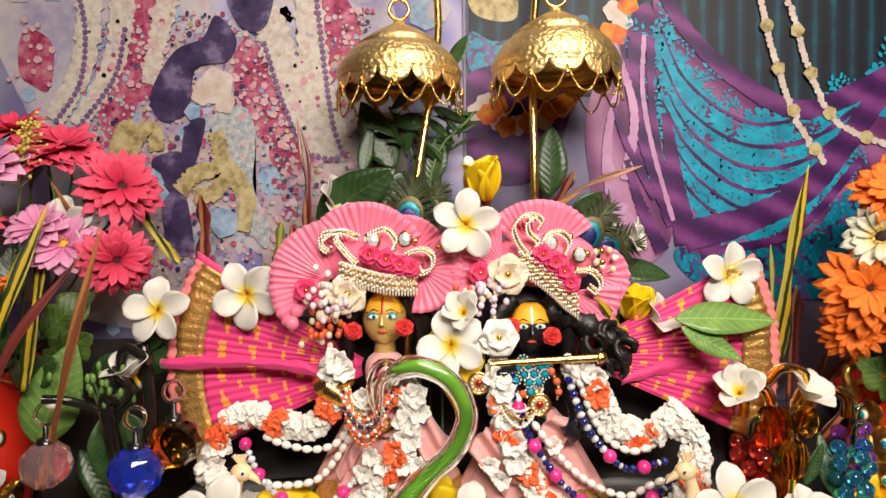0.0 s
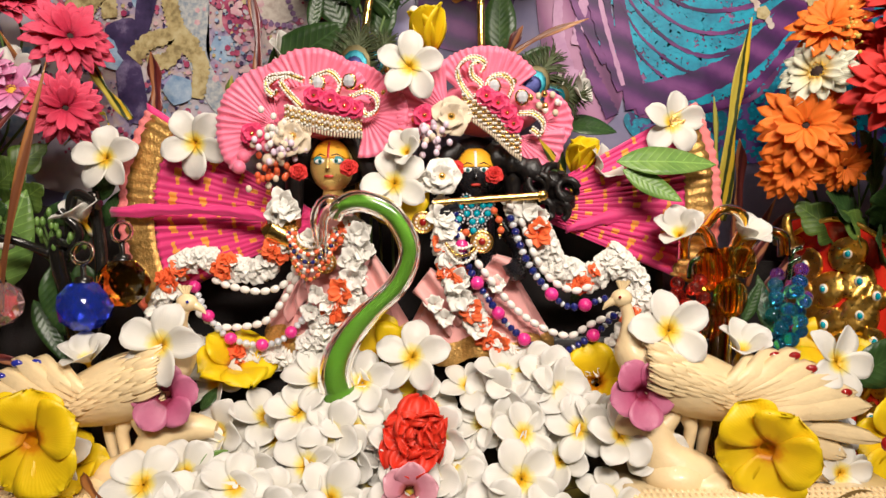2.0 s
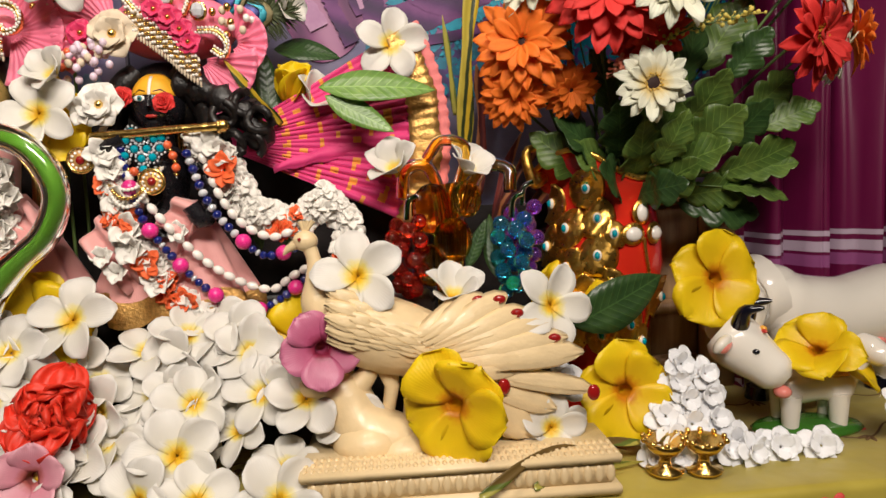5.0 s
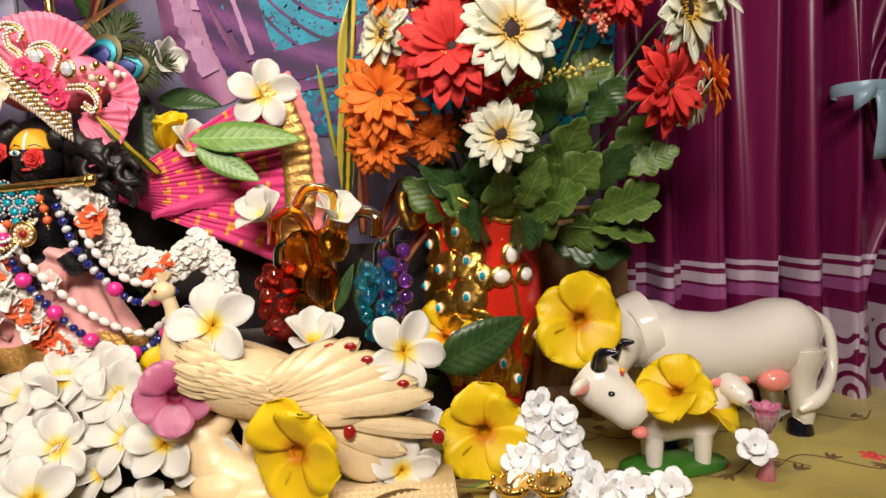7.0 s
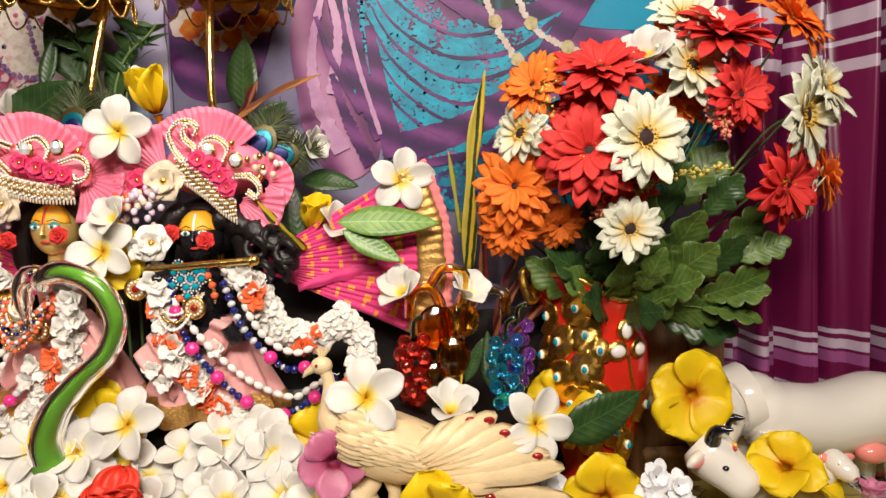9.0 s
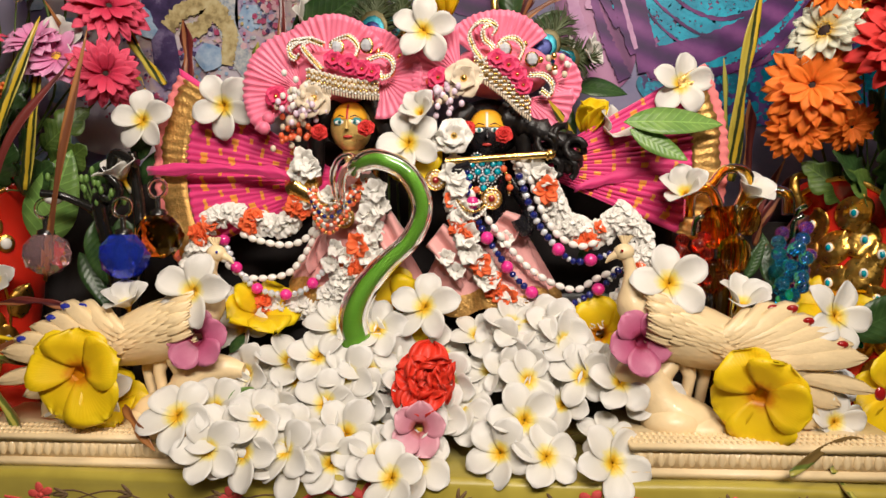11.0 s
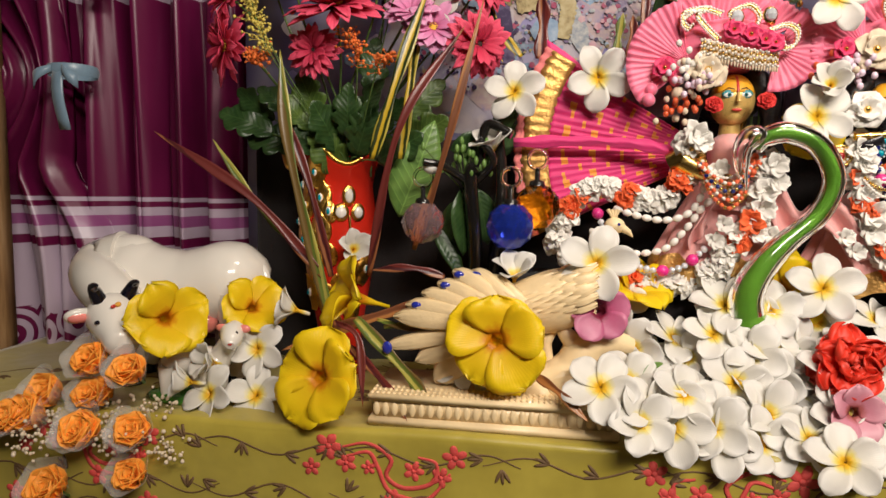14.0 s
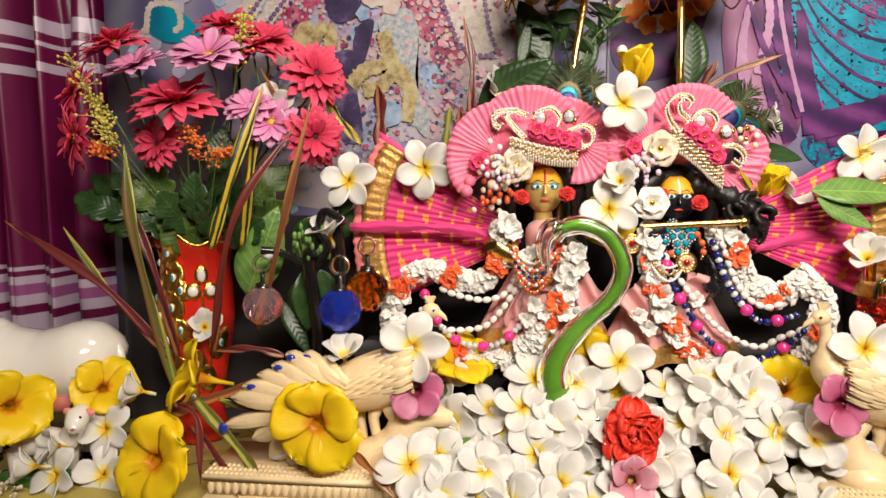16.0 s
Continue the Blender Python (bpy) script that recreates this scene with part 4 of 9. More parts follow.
# ---- curtains ----
def curtain_mat(name, bands, scroll_below):
    m, n, l, p, out = tree(name)
    vec = coords(n)
    sep = n.new("ShaderNodeSeparateXYZ")
    l.new(vec, sep.inputs[0])
    z = sep.outputs[2]
    deep, pale, mauve = (0.135, 0.006, 0.052), (0.50, 0.40, 0.50), (0.30, 0.08, 0.23)
    colour = vary(n, l, rgb(deep), vec, 0.12, 10.0)
    for lo, hi, kind in bands:
        k = math_node(n, l, "MULTIPLY", math_node(n, l, "GREATER_THAN", z, lo), math_node(n, l, "LESS_THAN", z, hi))
        colour = mix_node(n, l, k, colour, rgb(pale if kind else mauve))
    wave = n.new("ShaderNodeTexVoronoi")
    wave.inputs["Scale"].default_value = 17.0
    l.new(vec, wave.inputs["Vector"])
    ring = math_node(n, l, "SINE", math_node(n, l, "MULTIPLY", wave.outputs["Distance"], 24.0))
    ring = math_node(n, l, "GREATER_THAN", ring, 0.25)
    low = math_node(n, l, "MULTIPLY", math_node(n, l, "LESS_THAN", z, scroll_below), ring)
    colour = mix_node(n, l, low, colour, rgb(deep))
    l.new(colour, p.inputs["Base Color"])
    p.inputs["Roughness"].default_value = 0.34
    p.inputs["Specular IOR Level"].default_value = 0.5
    bump_on(n, l, p, noise_node(n, l, 600.0, 2.0, vec).outputs[0], 0.08)
    return m


CURTAIN_R = curtain_mat("maroon_striped_satin", [(0.187, 0.194, 1), (0.166, 0.180, 1), (0.146, 0.162, 0), (-0.3, 0.118, 1), (0.550, 0.566, 1), (0.587, 0.594, 1), (0.612, 0.634, 1)], 0.095)
CURTAIN_L = curtain_mat("maroon_striped_satin", [(0.232, 0.239, 1), (0.209, 0.223, 1), (0.191, 0.209, 0), (0.173, 0.191, 1), (-0.3, 0.158, 1), (0.556, 0.571, 1), (0.596, 0.603, 1), (0.617, 0.640, 1)], 0.05)


def curtain(x0, x1, y, folds, mat, label, pull=None):
    """A hanging sheet with folds; pull(z) gives the share of its width and its shift at that height."""
    th = thing("curtain", label, "curtain", ((x0 + x1) / 2, y, 0.95))
    rows = []
    for j in range(50):
        z = -0.20 + 1.2 * j / 49
        w, sh = pull(z) if pull else (1.0, 0.0)
        row = []
        for i in range(100):
            s = i / 99
            x = x0 + (x1 - x0) * s
            c = (x0 + x1) / 2
            a = 2 * math.pi * folds * s
            depth = 0.032 * math.sin(a + 0.5 * math.sin(5 * z)) + 0.010 * math.sin(2.3 * a + 2 * z) + 0.004 * math.sin(5.1 * a + 7 * z)
            row.append((c + (x - c) * w + sh + 0.006 * math.sin(a * 1.7), y + depth, z + 0.004 * math.sin(a * 0.8 + 1)))
        rows.append(row)
    world_part("sheet", Geo().shell(rows, 0.0015), mat, th)
    return th


def tie(z0, share, shift):
    def pull(z):
        k = math.exp(-((z - z0) / 0.17) ** 2)
        return (1 - (1 - share) * k, shift * (k if z > z0 else max(k, 0.45)))
    return pull


curtain(0.715, 1.10, 0.575, 6, CURTAIN_R, "maroon satin curtain with white and mauve stripes beside the poster")
ca = curtain(1.105, 1.53, 0.60, 5, CURTAIN_R, "maroon satin curtain gathered by a pale blue tieback", tie(0.41, 0.20, -0.20))
curtain(-1.12, -0.70, 0.59, 6, CURTAIN_L, "maroon satin curtain with white and mauve stripes beside the poster")
cb = curtain(-1.55, -1.05, 0.565, 5, CURTAIN_L, "maroon satin curtain gathered by a pale blue tieback", tie(0.43, 0.20, 0.20))
RIBBON = plain("pale_blue_ribbon", (0.22, 0.33, 0.43), 0.3, sheen=0.2)
for s, par in (((1.075, 0.545, 0.41), ca), ((-1.0, 0.51, 0.43), cb)):
    g = Geo()
    g.lathe([(0.034, -0.008), (0.036, 0.0), (0.034, 0.008)], 24, s)
    for k in (-1, 1):
        g.shell([[(s[0] + k * (0.008 + 0.028 * u), s[1] - 0.035 - 0.01 * math.sin(3 * u), s[2] - 0.02 * u + (v - 0.5) * (0.010 + 0.012 * u)) for v in (0, 0.5, 1)] for u in np.linspace(0, 1, 7)], 0.002)
    g.shell([[(s[0] - 0.008 + 0.018 * v + 0.004 * u, s[1] - 0.033 - 0.006 * math.sin(4 * u), s[2] - 0.09 * u) for v in (0, 0.5, 1)] for u in np.linspace(0, 1, 7)], 0.002)
    world_part("tieback", g, RIBBON, par, "pale blue ribbon tieback")
for x, z in ((1.035, 0.555), (-0.96, 0.56)):
    g = Geo()
    for k in range(7):
        g.ball((x + 0.006 * math.sin(2 * k), 0.515, z + 0.012 * k), (0.016 - 0.001 * k, 0.016, 0.0085), 12, 6)
    g.tube(curve([(x, 0.52, z + 0.03), (x + 0.02, 0.56, z + 0.06), (x, 0.70, z + 0.08), (x, 0.85, z + 0.08)], 16), 0.006, 8)
    single("curtain_holder", g, BRASS_DARK, "dark carved brass curtain holder on the wall", "curtain holder")


def wood_mat():
    m, n, l, p, out = tree("carved_pale_wood")
    vec = coords(n)
    mp = n.new("ShaderNodeMapping")
    mp.inputs["Scale"].default_value = (60, 60, 7)
    l.new(vec, mp.inputs[0])
    g = noise_node(n, l, 1.0, 5.0, mp.outputs[0])
    r = ramp_node(n, l, g.outputs[0], [(0.3, (0.17, 0.085, 0.035)), (0.5, (0.33, 0.19, 0.085)), (0.7, (0.46, 0.29, 0.15))])
    l.new(r.outputs[0], p.inputs["Base Color"])
    p.inputs["Roughness"].default_value = 0.45
    bump_on(n, l, p, g.outputs[0], 0.3)
    return m


PALE_WOOD = wood_mat()
post = thing("carved_wooden_panel", "pale brown carved wooden panel standing behind the vase", "panel", (0.645, 0.5, 0))
world_part("panel_board", Geo().box((0.595, 0.505, 0.0), (0.732, 0.548, 0.262), bevel=0.002), PALE_WOOD, post)
for x0, x1 in ((0.598, 0.616), (0.680, 0.698)):
    world_part("stile", Geo().box((x0, 0.492, 0.0), (x1, 0.504, 0.258), bevel=0.003), PALE_WOOD, post)
for z0 in (0.03, 0.10, 0.236):
    world_part("rail", Geo().box((0.617, 0.494, z0), (0.679, 0.504, z0 + 0.018), bevel=0.003), PALE_WOOD, post)
world_part("raised_field", Geo().box((0.646, 0.521, 0.122), (0.699, 0.527, 0.228), bevel=0.004), PALE_WOOD, post)
world_part("cap", Geo().box((0.616, 0.508, 0.270), (0.736, 0.553, 0.278), bevel=0.004), PALE_WOOD, post)
post.matrix_basis = Matrix.Translation((0.673, 0.53, 0))
side = thing("wooden_frame_post", "brown wooden frame post at the side of the altar", "post", (-1.19, 0.5, -0.75))
world_part("post_body", Geo().box((-1.24, 0.47, -0.75), (-1.155, 0.55, 1.2), bevel=0.006), PALE_WOOD, side)
world_part("fillet", Geo().box((-1.150, 0.485, -0.75), (-1.135, 0.53, 1.2), bevel=0.004), PALE_WOOD, side)


# ---- flowers ----
def petal(L, W, tip=0.75, base=0.25, n=9, m=7, lift=0.0, cup=0.0, curl=0.0, twist=0.0, start=0.0, ruffle=0.0, seed=0, notch=0.0):
    """A petal along +x: lift raises its end, cup its sides, curl bends the tip back, twist tips one side up."""
    r = random.Random(seed)
    ph = [r.uniform(0, 6.28) for k in range(4)]
    rows = []
    for i in range(n):
        u = i / (n - 1)
        w = W * (base + (1 - base) * math.sin(min(u / tip, 1) * math.pi / 2)) * math.sqrt(max(1 - max((u - tip) / (1 - tip), 0) ** 2, 0.02))
        row = []
        for j in range(m):
            v = 2 * j / (m - 1) - 1
            x = start + L * u - notch * L * (1 - abs(v)) * (u > 0.9)
            z = lift * u * u - curl * max(u - 0.55, 0) ** 2 * L * 2 + cup * v * v * w + twist * v * w * u
            z += ruffle * u * (math.sin(9 * v + ph[0]) + 0.6 * math.sin(15 * v + 6 * u + ph[1]))
            row.append((x, v * w, z))
        rows.append(row)
    return rows


def spun(rows, deg, tilt=0.0, z=0.0):
    m = Matrix.Translation((0, 0, z)) @ Matrix.Rotation(radians(deg), 4, "Z") @ Matrix.Rotation(radians(-tilt), 4, "Y")
    return [[tuple(m @ Vector(p)) for p in r] for r in rows]


def proto_five(name, label, category, mat, L, W, tilt, twist, curl, cup, tip, throat, seed, ruffle=0.0, group="", start=0.001, jitter=6, base=0.22, wild=0.06):
    """A five-petalled blossom with a throat."""
    r = random.Random(seed)
    ob = thing(name, label, category, group=group)
    for k in range(5):
        rows = petal(L * r.uniform(1 - wild, 1 + wild), W * r.uniform(1 - wild, 1 + wild), tip, base, 9, 7, 0.0, cup + r.uniform(-0.06, 0.06), curl + r.uniform(-0.05, 0.1), twist, start, ruffle, seed * 10 + k)
        part("petal", Geo().shell(spun(rows, 72 * k + r.uniform(-80, 80) * wild, tilt + r.uniform(-jitter, jitter)), 0.0007), mat, ob)
    if throat:
        part("throat", Geo().lathe([(0.0, -throat), (0.0022, -throat), (0.0028, -0.6 * throat), (start + 0.0012, -0.1 * throat), (start + 0.003, 0.001)], 16), mat, ob)
    return ob


def plant(proto, spots, label=None):
    """Copies a blossom to each spot (place, way it faces, spin, size); the first made takes the last spot."""
    for at, n, spin, size in spots[:-1]:
        copy_thing(proto, aim(at, n, spin, size))
    at, n, spin, size = spots[-1]
    proto.matrix_basis = aim(at, n, spin, size)


FRANGI = "fresh white frangipani blossom with a yellow heart"
pile_kinds = [proto_five("frangipani_flower", FRANGI + " in a heap", "flower", WHITE_PETAL, 0.037, 0.0145, t, w, c, 0.28, 0.62, 0.014, s, group="frangipani heap")
              for t, w, c, s in ((14, 0.42, 0.25, 1), (24, 0.45, 0.35, 2), (8, 0.38, 0.2, 3))]
PILE = [(-0.074, 0.378, 0.127), (-0.026, 0.372, 0.124), (-0.092, 0.351, 0.098), (0.025, 0.323, 0.067), (-0.154, 0.285, 0.037), (0.146, 0.335, 0.078), (0.205, 0.341, 0.081), (0.245, 0.332, 0.077), (0.281, 0.332, 0.062), (0.140, 0.302, 0.044), (0.025, 0.299, 0.028), (-0.103, 0.288, 0.029), (-0.076, 0.317, 0.054), (-0.055, 0.339, 0.079), (-0.031, 0.342, 0.083),
        (0.006, 0.248, 0.003), (0.114, 0.285, 0.015), (0.161, 0.278, 0.015), (0.227, 0.277, 0.010), (0.180, 0.378, 0.120), (0.130, 0.381, 0.130), (0.154, 0.388, 0.133), (0.189, 0.371, 0.112), (-0.149, 0.263, 0.020), (-0.102, 0.268, 0.009), (-0.061, 0.275, 0.005), (-0.014, 0.280, 0.011), (0.029, 0.277, 0.004), (-0.049, 0.296, 0.028), (-0.221, 0.271, 0.055), (-0.171, 0.268, 0.034), (-0.183, 0.255, 0.025), (-0.136, 0.278, 0.049), (-0.190, 0.293, 0.056), (-0.108, 0.273, 0.018)]
spots = [[], [], []]
for i, p in enumerate(PILE):
    n = (rnd.uniform(-0.35, 0.35), -1.0, rnd.uniform(0.45, 1.0))
    spots[i % 3].append(((p[0], p[1], p[2] + 0.004), n, rnd.uniform(0, 72), rnd.uniform(0.92, 1.1)))
for i in range(46):
    x = rnd.uniform(-0.23, 0.24)
    s = rnd.uniform(0.0, 1.0)
    p = (x + 0.02, 0.305 + 0.090 * s, 0.014 + 0.118 * s)
    n = (rnd.uniform(-0.8, 0.8), -1.0, rnd.uniform(0.1, 1.4))
    spots[i % 3].append((p, n, rnd.uniform(0, 72), rnd.uniform(0.85, 1.05)))
for k in range(3):
    plant(pile_kinds[k], spots[k])

loose = proto_five("frangipani_flower", FRANGI + " on the altar", "flower", WHITE_PETAL, 0.039, 0.0138, 12, 0.40, 0.35, 0.25, 0.6, 0.016, 11)
plant(loose, [
    ((0.335, 0.441, 0.416), (0.1, -1, 0.1), 10, 1.0), ((0.296, 0.336, 0.189), (-0.1, -1, 0.35), 30, 1.12), ((0.472, 0.342, 0.153), (0.25, -1, 0.25), 60, 1.05),
    ((0.471, 0.329, 0.040), (0.2, -1, 0.3), 20, 0.85), ((0.029, 0.398, 0.476), (0.05, -1, 0.1), 85, 1.0), ((0.012, 0.382, 0.346), (0.0, -1, 0.2), 40, 1.0),
    ((0.029, 0.376, 0.155), (-0.15, -1, 0.5), 15, 1.1), ((-0.323, 0.418, 0.381), (0.0, -1, 0.15), 20, 1.0), ((-0.222, 0.424, 0.398), (0.1, -1, -0.1), 50, 1.05),
    ((-0.429, 0.422, 0.477), (-0.1, -1, 0.1), 25, 0.95), ((-0.225, 0.326, 0.181), (-0.1, -1, 0.3), 5, 1.15), ((-0.623, 0.331, 0.063), (0.1, -1, 0.35), 45, 0.95),
    ((-0.616, 0.311, 0.011), (0.1, -1, 0.5), 20, 1.0), ((-0.665, 0.292, 0.017), (-0.3, -1, 0.5), 65, 0.95), ((-0.332, 0.318, 0.063), (0.0, -1, 0.4), 30, 0.95),
    ((-0.372, 0.321, 0.064), (-0.2, -1, 0.5), 5, 0.9), ((0.465, 0.321, 0.044), (0.1, -1, 0.2), 5, 0.85)])
cupped = proto_five("frangipani_flower", "half-open white frangipani blossom laid on its side", "flower", WHITE_PETAL, 0.037, 0.0138, 48, 0.3, 0.3, 0.35, 0.62, 0.018, 12)
plant(cupped, [
    ((0.249, 0.455, 0.360), (0.5, -0.6, 0.5), 10, 0.95), ((0.335, 0.414, 0.283), (-0.3, -0.6, 0.6), 30, 1.0), ((0.405, 0.411, 0.278), (0.3, -0.5, 0.8), 50, 0.95),
    ((0.383, 0.367, 0.158), (0.1, -0.5, 0.9), 15, 1.05), ((0.026, 0.389, 0.379), (-0.2, -0.8, 0.4), 60, 0.8), ((-0.348, 0.411, 0.307), (-0.2, -0.5, 0.9), 20, 1.0),
    ((-0.315, 0.350, 0.158), (0.0, -0.5, 1.0), 40, 0.95), ((-0.664, 0.299, 0.052), (-0.5, -0.8, 0.3), 0, 0.85), ((-0.683, 0.283, 0.032), (-0.9, -0.5, 0.2), 20, 0.85),
    ((-0.529, 0.417, 0.178), (0.4, -0.7, 0.4), 30, 0.85), ((-0.576, 0.339, 0.111), (-0.9, -0.3, 0.3), 50, 0.9), ((0.599, 0.364, 0.528), (-0.3, -0.7, 0.6), 15, 1.0),
    ((-0.136, 0.482, 0.504), (0.6, -0.6, 0.4), 30, 1.0), ((0.197, 0.466, 0.468), (0.8, -0.5, 0.2), 30, 0.5), ((0.220, 0.465, 0.459), (0.9, -0.5, 0.2), 10, 0.8)])

ALLA = "fresh yellow allamanda trumpet blossom"
open_yellow = proto_five("allamanda_flower", ALLA + " lying open on the altar", "flower", YELLOW_PETAL, 0.041, 0.0300, 14, 0.18, 0.40, 0.10, 0.62, 0.035, 21, 0.0026, start=0.006, base=0.26, wild=0.15, jitter=14)
plant(open_yellow, [
    ((-0.329, 0.278, 0.102), (0.0, -1, 0.25), 100, 1.1), ((-0.522, 0.272, 0.051), (-0.1, -1, 0.3), 30, 1.1), ((0.658, 0.394, 0.163), (0.15, -1, 0.15), 20, 1.0),
    ((0.376, 0.290, 0.082), (-0.3, -1, 0.0), 65, 1.0), ((0.548, 0.358, 0.063), (0.1, -1, 0.1), 40, 0.98), ((-0.007, 0.397, 0.144), (0.1, -1, 0.2), 50, 1.1), ((0.017, 0.401, 0.335), (0.2, -1, 0.1), 20, 0.75)])
side_yellow = proto_five("allamanda_flower", ALLA + " lying on its side", "flower", YELLOW_PETAL, 0.042, 0.0290, 38, 0.2, 0.6, 0.12, 0.62, 0.045, 22, 0.0026, start=0.006, base=0.26, wild=0.15, jitter=14)
plant(side_yellow, [
    ((-0.505, 0.347, 0.128), (-0.8, -0.5, 0.3), 10, 1.0), ((-0.722, 0.294, 0.103), (0.7, -0.6, 0.2), 30, 0.95), ((-0.644, 0.359, 0.106), (0.6, -0.5, 0.5), 50, 0.85),
    ((0.746, 0.358, 0.089), (-0.5, -0.5, 0.6), 0, 0.8), ((0.781, 0.365, 0.066), (0.6, -0.4, 0.4), 0, 0.65), ((0.236, 0.399, 0.118), (-0.25, -0.9, 0.35), 20, 0.95), ((-0.176, 0.397, 0.142), (0.5, -0.5, 0.7), 40, 0.9),
    ((0.520, 0.436, 0.143), (-0.4, -0.7, 0.5), 10, 0.9), ((-0.327, 0.327, 0.052), (0.2, -0.6, 0.6), 0, 0.8)])
bud_yellow = proto_five("allamanda_bud", "closed yellow allamanda bud above the turbans", "flower", YELLOW_PETAL, 0.055, 0.022, 74, 0.3, 0.2, 0.3, 0.5, 0.02, 23, 0.001, start=0.003, jitter=3)
plant(bud_yellow, [((0.054, 0.444, 0.498), (-0.15, -0.35, 1.0), 0, 1.0), ((0.225, 0.465, 0.356), (0.2, -0.5, 1.0), 0, 0.85)])
pink = proto_five("mandevilla_flower", "magenta pink trumpet blossom with a dark throat", "flower", PINK_PETAL, 0.030, 0.0185, 14, 0.15, 0.2, 0.12, 0.55, 0.03, 31, 0.0008, start=0.006, base=0.35)
plant(pink, [((-0.220, 0.321, 0.129), (0.1, -1, 0.12), 20, 0.98), ((0.263, 0.318, 0.130), (0.25, -1, 0.15), 50, 1.0)])
pale = proto_five("mandevilla_flower", "pale pink trumpet blossom on the frangipani heap", "flower", PALE_PINK_PETAL, 0.027, 0.0155, 30, 0.2, 0.3, 0.15, 0.55, 0.025, 32, 0.0008, start=0.005, base=0.35)
plant(pale, [((0.029, 0.292, 0.042), (0.1, -1, 0.35), 10, 1.0)])

red = thing("double_red_flower", "ruffled scarlet double blossom on the frangipani heap", "flower")
for ring, (count, tilt, L, W_) in enumerate(((6, 2, 0.036, 0.020), (6, 24, 0.032, 0.018), (4, 50, 0.022, 0.015), (3, 70, 0.014, 0.011))):
    for k in range(count):
        rows = petal(L * rnd.uniform(0.8, 1.2), W_ * rnd.uniform(0.8, 1.3), 0.5, 0.3, 12, 17, 0, 0.1, 0.4, 0.3, 0.002, 0.0042, ring * 20 + k, 0.08)
        part("petal", Geo().shell(spun(rows, 360 / count * k + ring * 25 + rnd.uniform(-20, 20), tilt + rnd.uniform(-20, 20), 0.002 * ring), 0.0006), RED_PETAL, red)
red.matrix_basis = aim((0.033, 0.317, 0.085), (0.05, -1, 0.3), 15, 1.05)


# ---- leaves ----
def leaf_rows(L, W_, bend=0.0, fold=0.15, n=14, m=5, peak=0.4, wave=0.0):
    rows = []
    for i in range(n):
        u = i / (n - 1)
        w = W_ * (math.sin(math.pi * min(u / (2 * peak), 1.0) if u < peak else math.pi / 2 * (1 + (u - peak) / (1 - peak))) ** 0.8 if 0 < u < 1 else 0.02)
        rows.append([(L * u, v * w, fold * abs(v) * w - bend * L * u * u + wave * math.sin(9 * u + v) * w) for v in np.linspace(-1, 1, m)])
    return rows


def lobed_rows(L, W_, bend=0.0, n=22, m=7):
    """A chrysanthemum leaf with rounded lobes."""
    rows = []
    for i in range(n):
        u = i / (n - 1)
        env = math.sin(math.pi * (0.08 + 0.92 * u) ** 1.3) ** 0.7
        w = W_ * env * (0.62 + 0.38 * abs(math.sin(3.5 * math.pi * u)) ** 0.7) if i < n - 1 else 0.001
        rows.append([(L * u, v * w, 0.18 * v * v * w - bend * L * u * u + 0.06 * w * math.sin(14 * u)) for v in np.linspace(-1, 1, m)])
    return rows


LEAF_MESH = {}


def leaf_mesh(kind, mat, bend):
    key = (kind, mat.name, round(bend, 1))
    if key not in LEAF_MESH:
        rows = lobed_rows(0.09, 0.03, bend) if kind == "lobed" else leaf_rows(0.10, 0.024, bend) if kind == "broad" else leaf_rows(0.10, 0.0175, bend, 0.10, 18) if kind == "mango" else leaf_rows(0.10, 0.014, bend)
        LEAF_MESH[key] = Geo().shell(rows, 0.0006).mesh("leaf", mat)
    return LEAF_MESH[key]


def leaf_pose(a, b, roll=0.0, base=0.10):
    """The pose that lays a leaf from a to b, its face turned to the viewer, then rolled."""
    a, b = Vector(a), Vector(b)
    x = (b - a).normalized()
    z = Vector((0, -1, 0.25))
    z = (z - x * z.dot(x)).normalized()
    y = z.cross(x)
    m = Matrix((x, y, z)).transposed().to_4x4()
    return Matrix.Translation(a) @ m @ Matrix.Rotation(radians(roll), 4, "X") @ Matrix.Scale((b - a).length / base, 4)


def leaf_thing(a, b, kind, mat, label, bend=0.2, roll=0.0):
    ob = tagged(new("leaf", leaf_mesh(kind, mat, bend)), label, "leaf")
    ob.matrix_basis = leaf_pose(a, b, roll)
    return ob


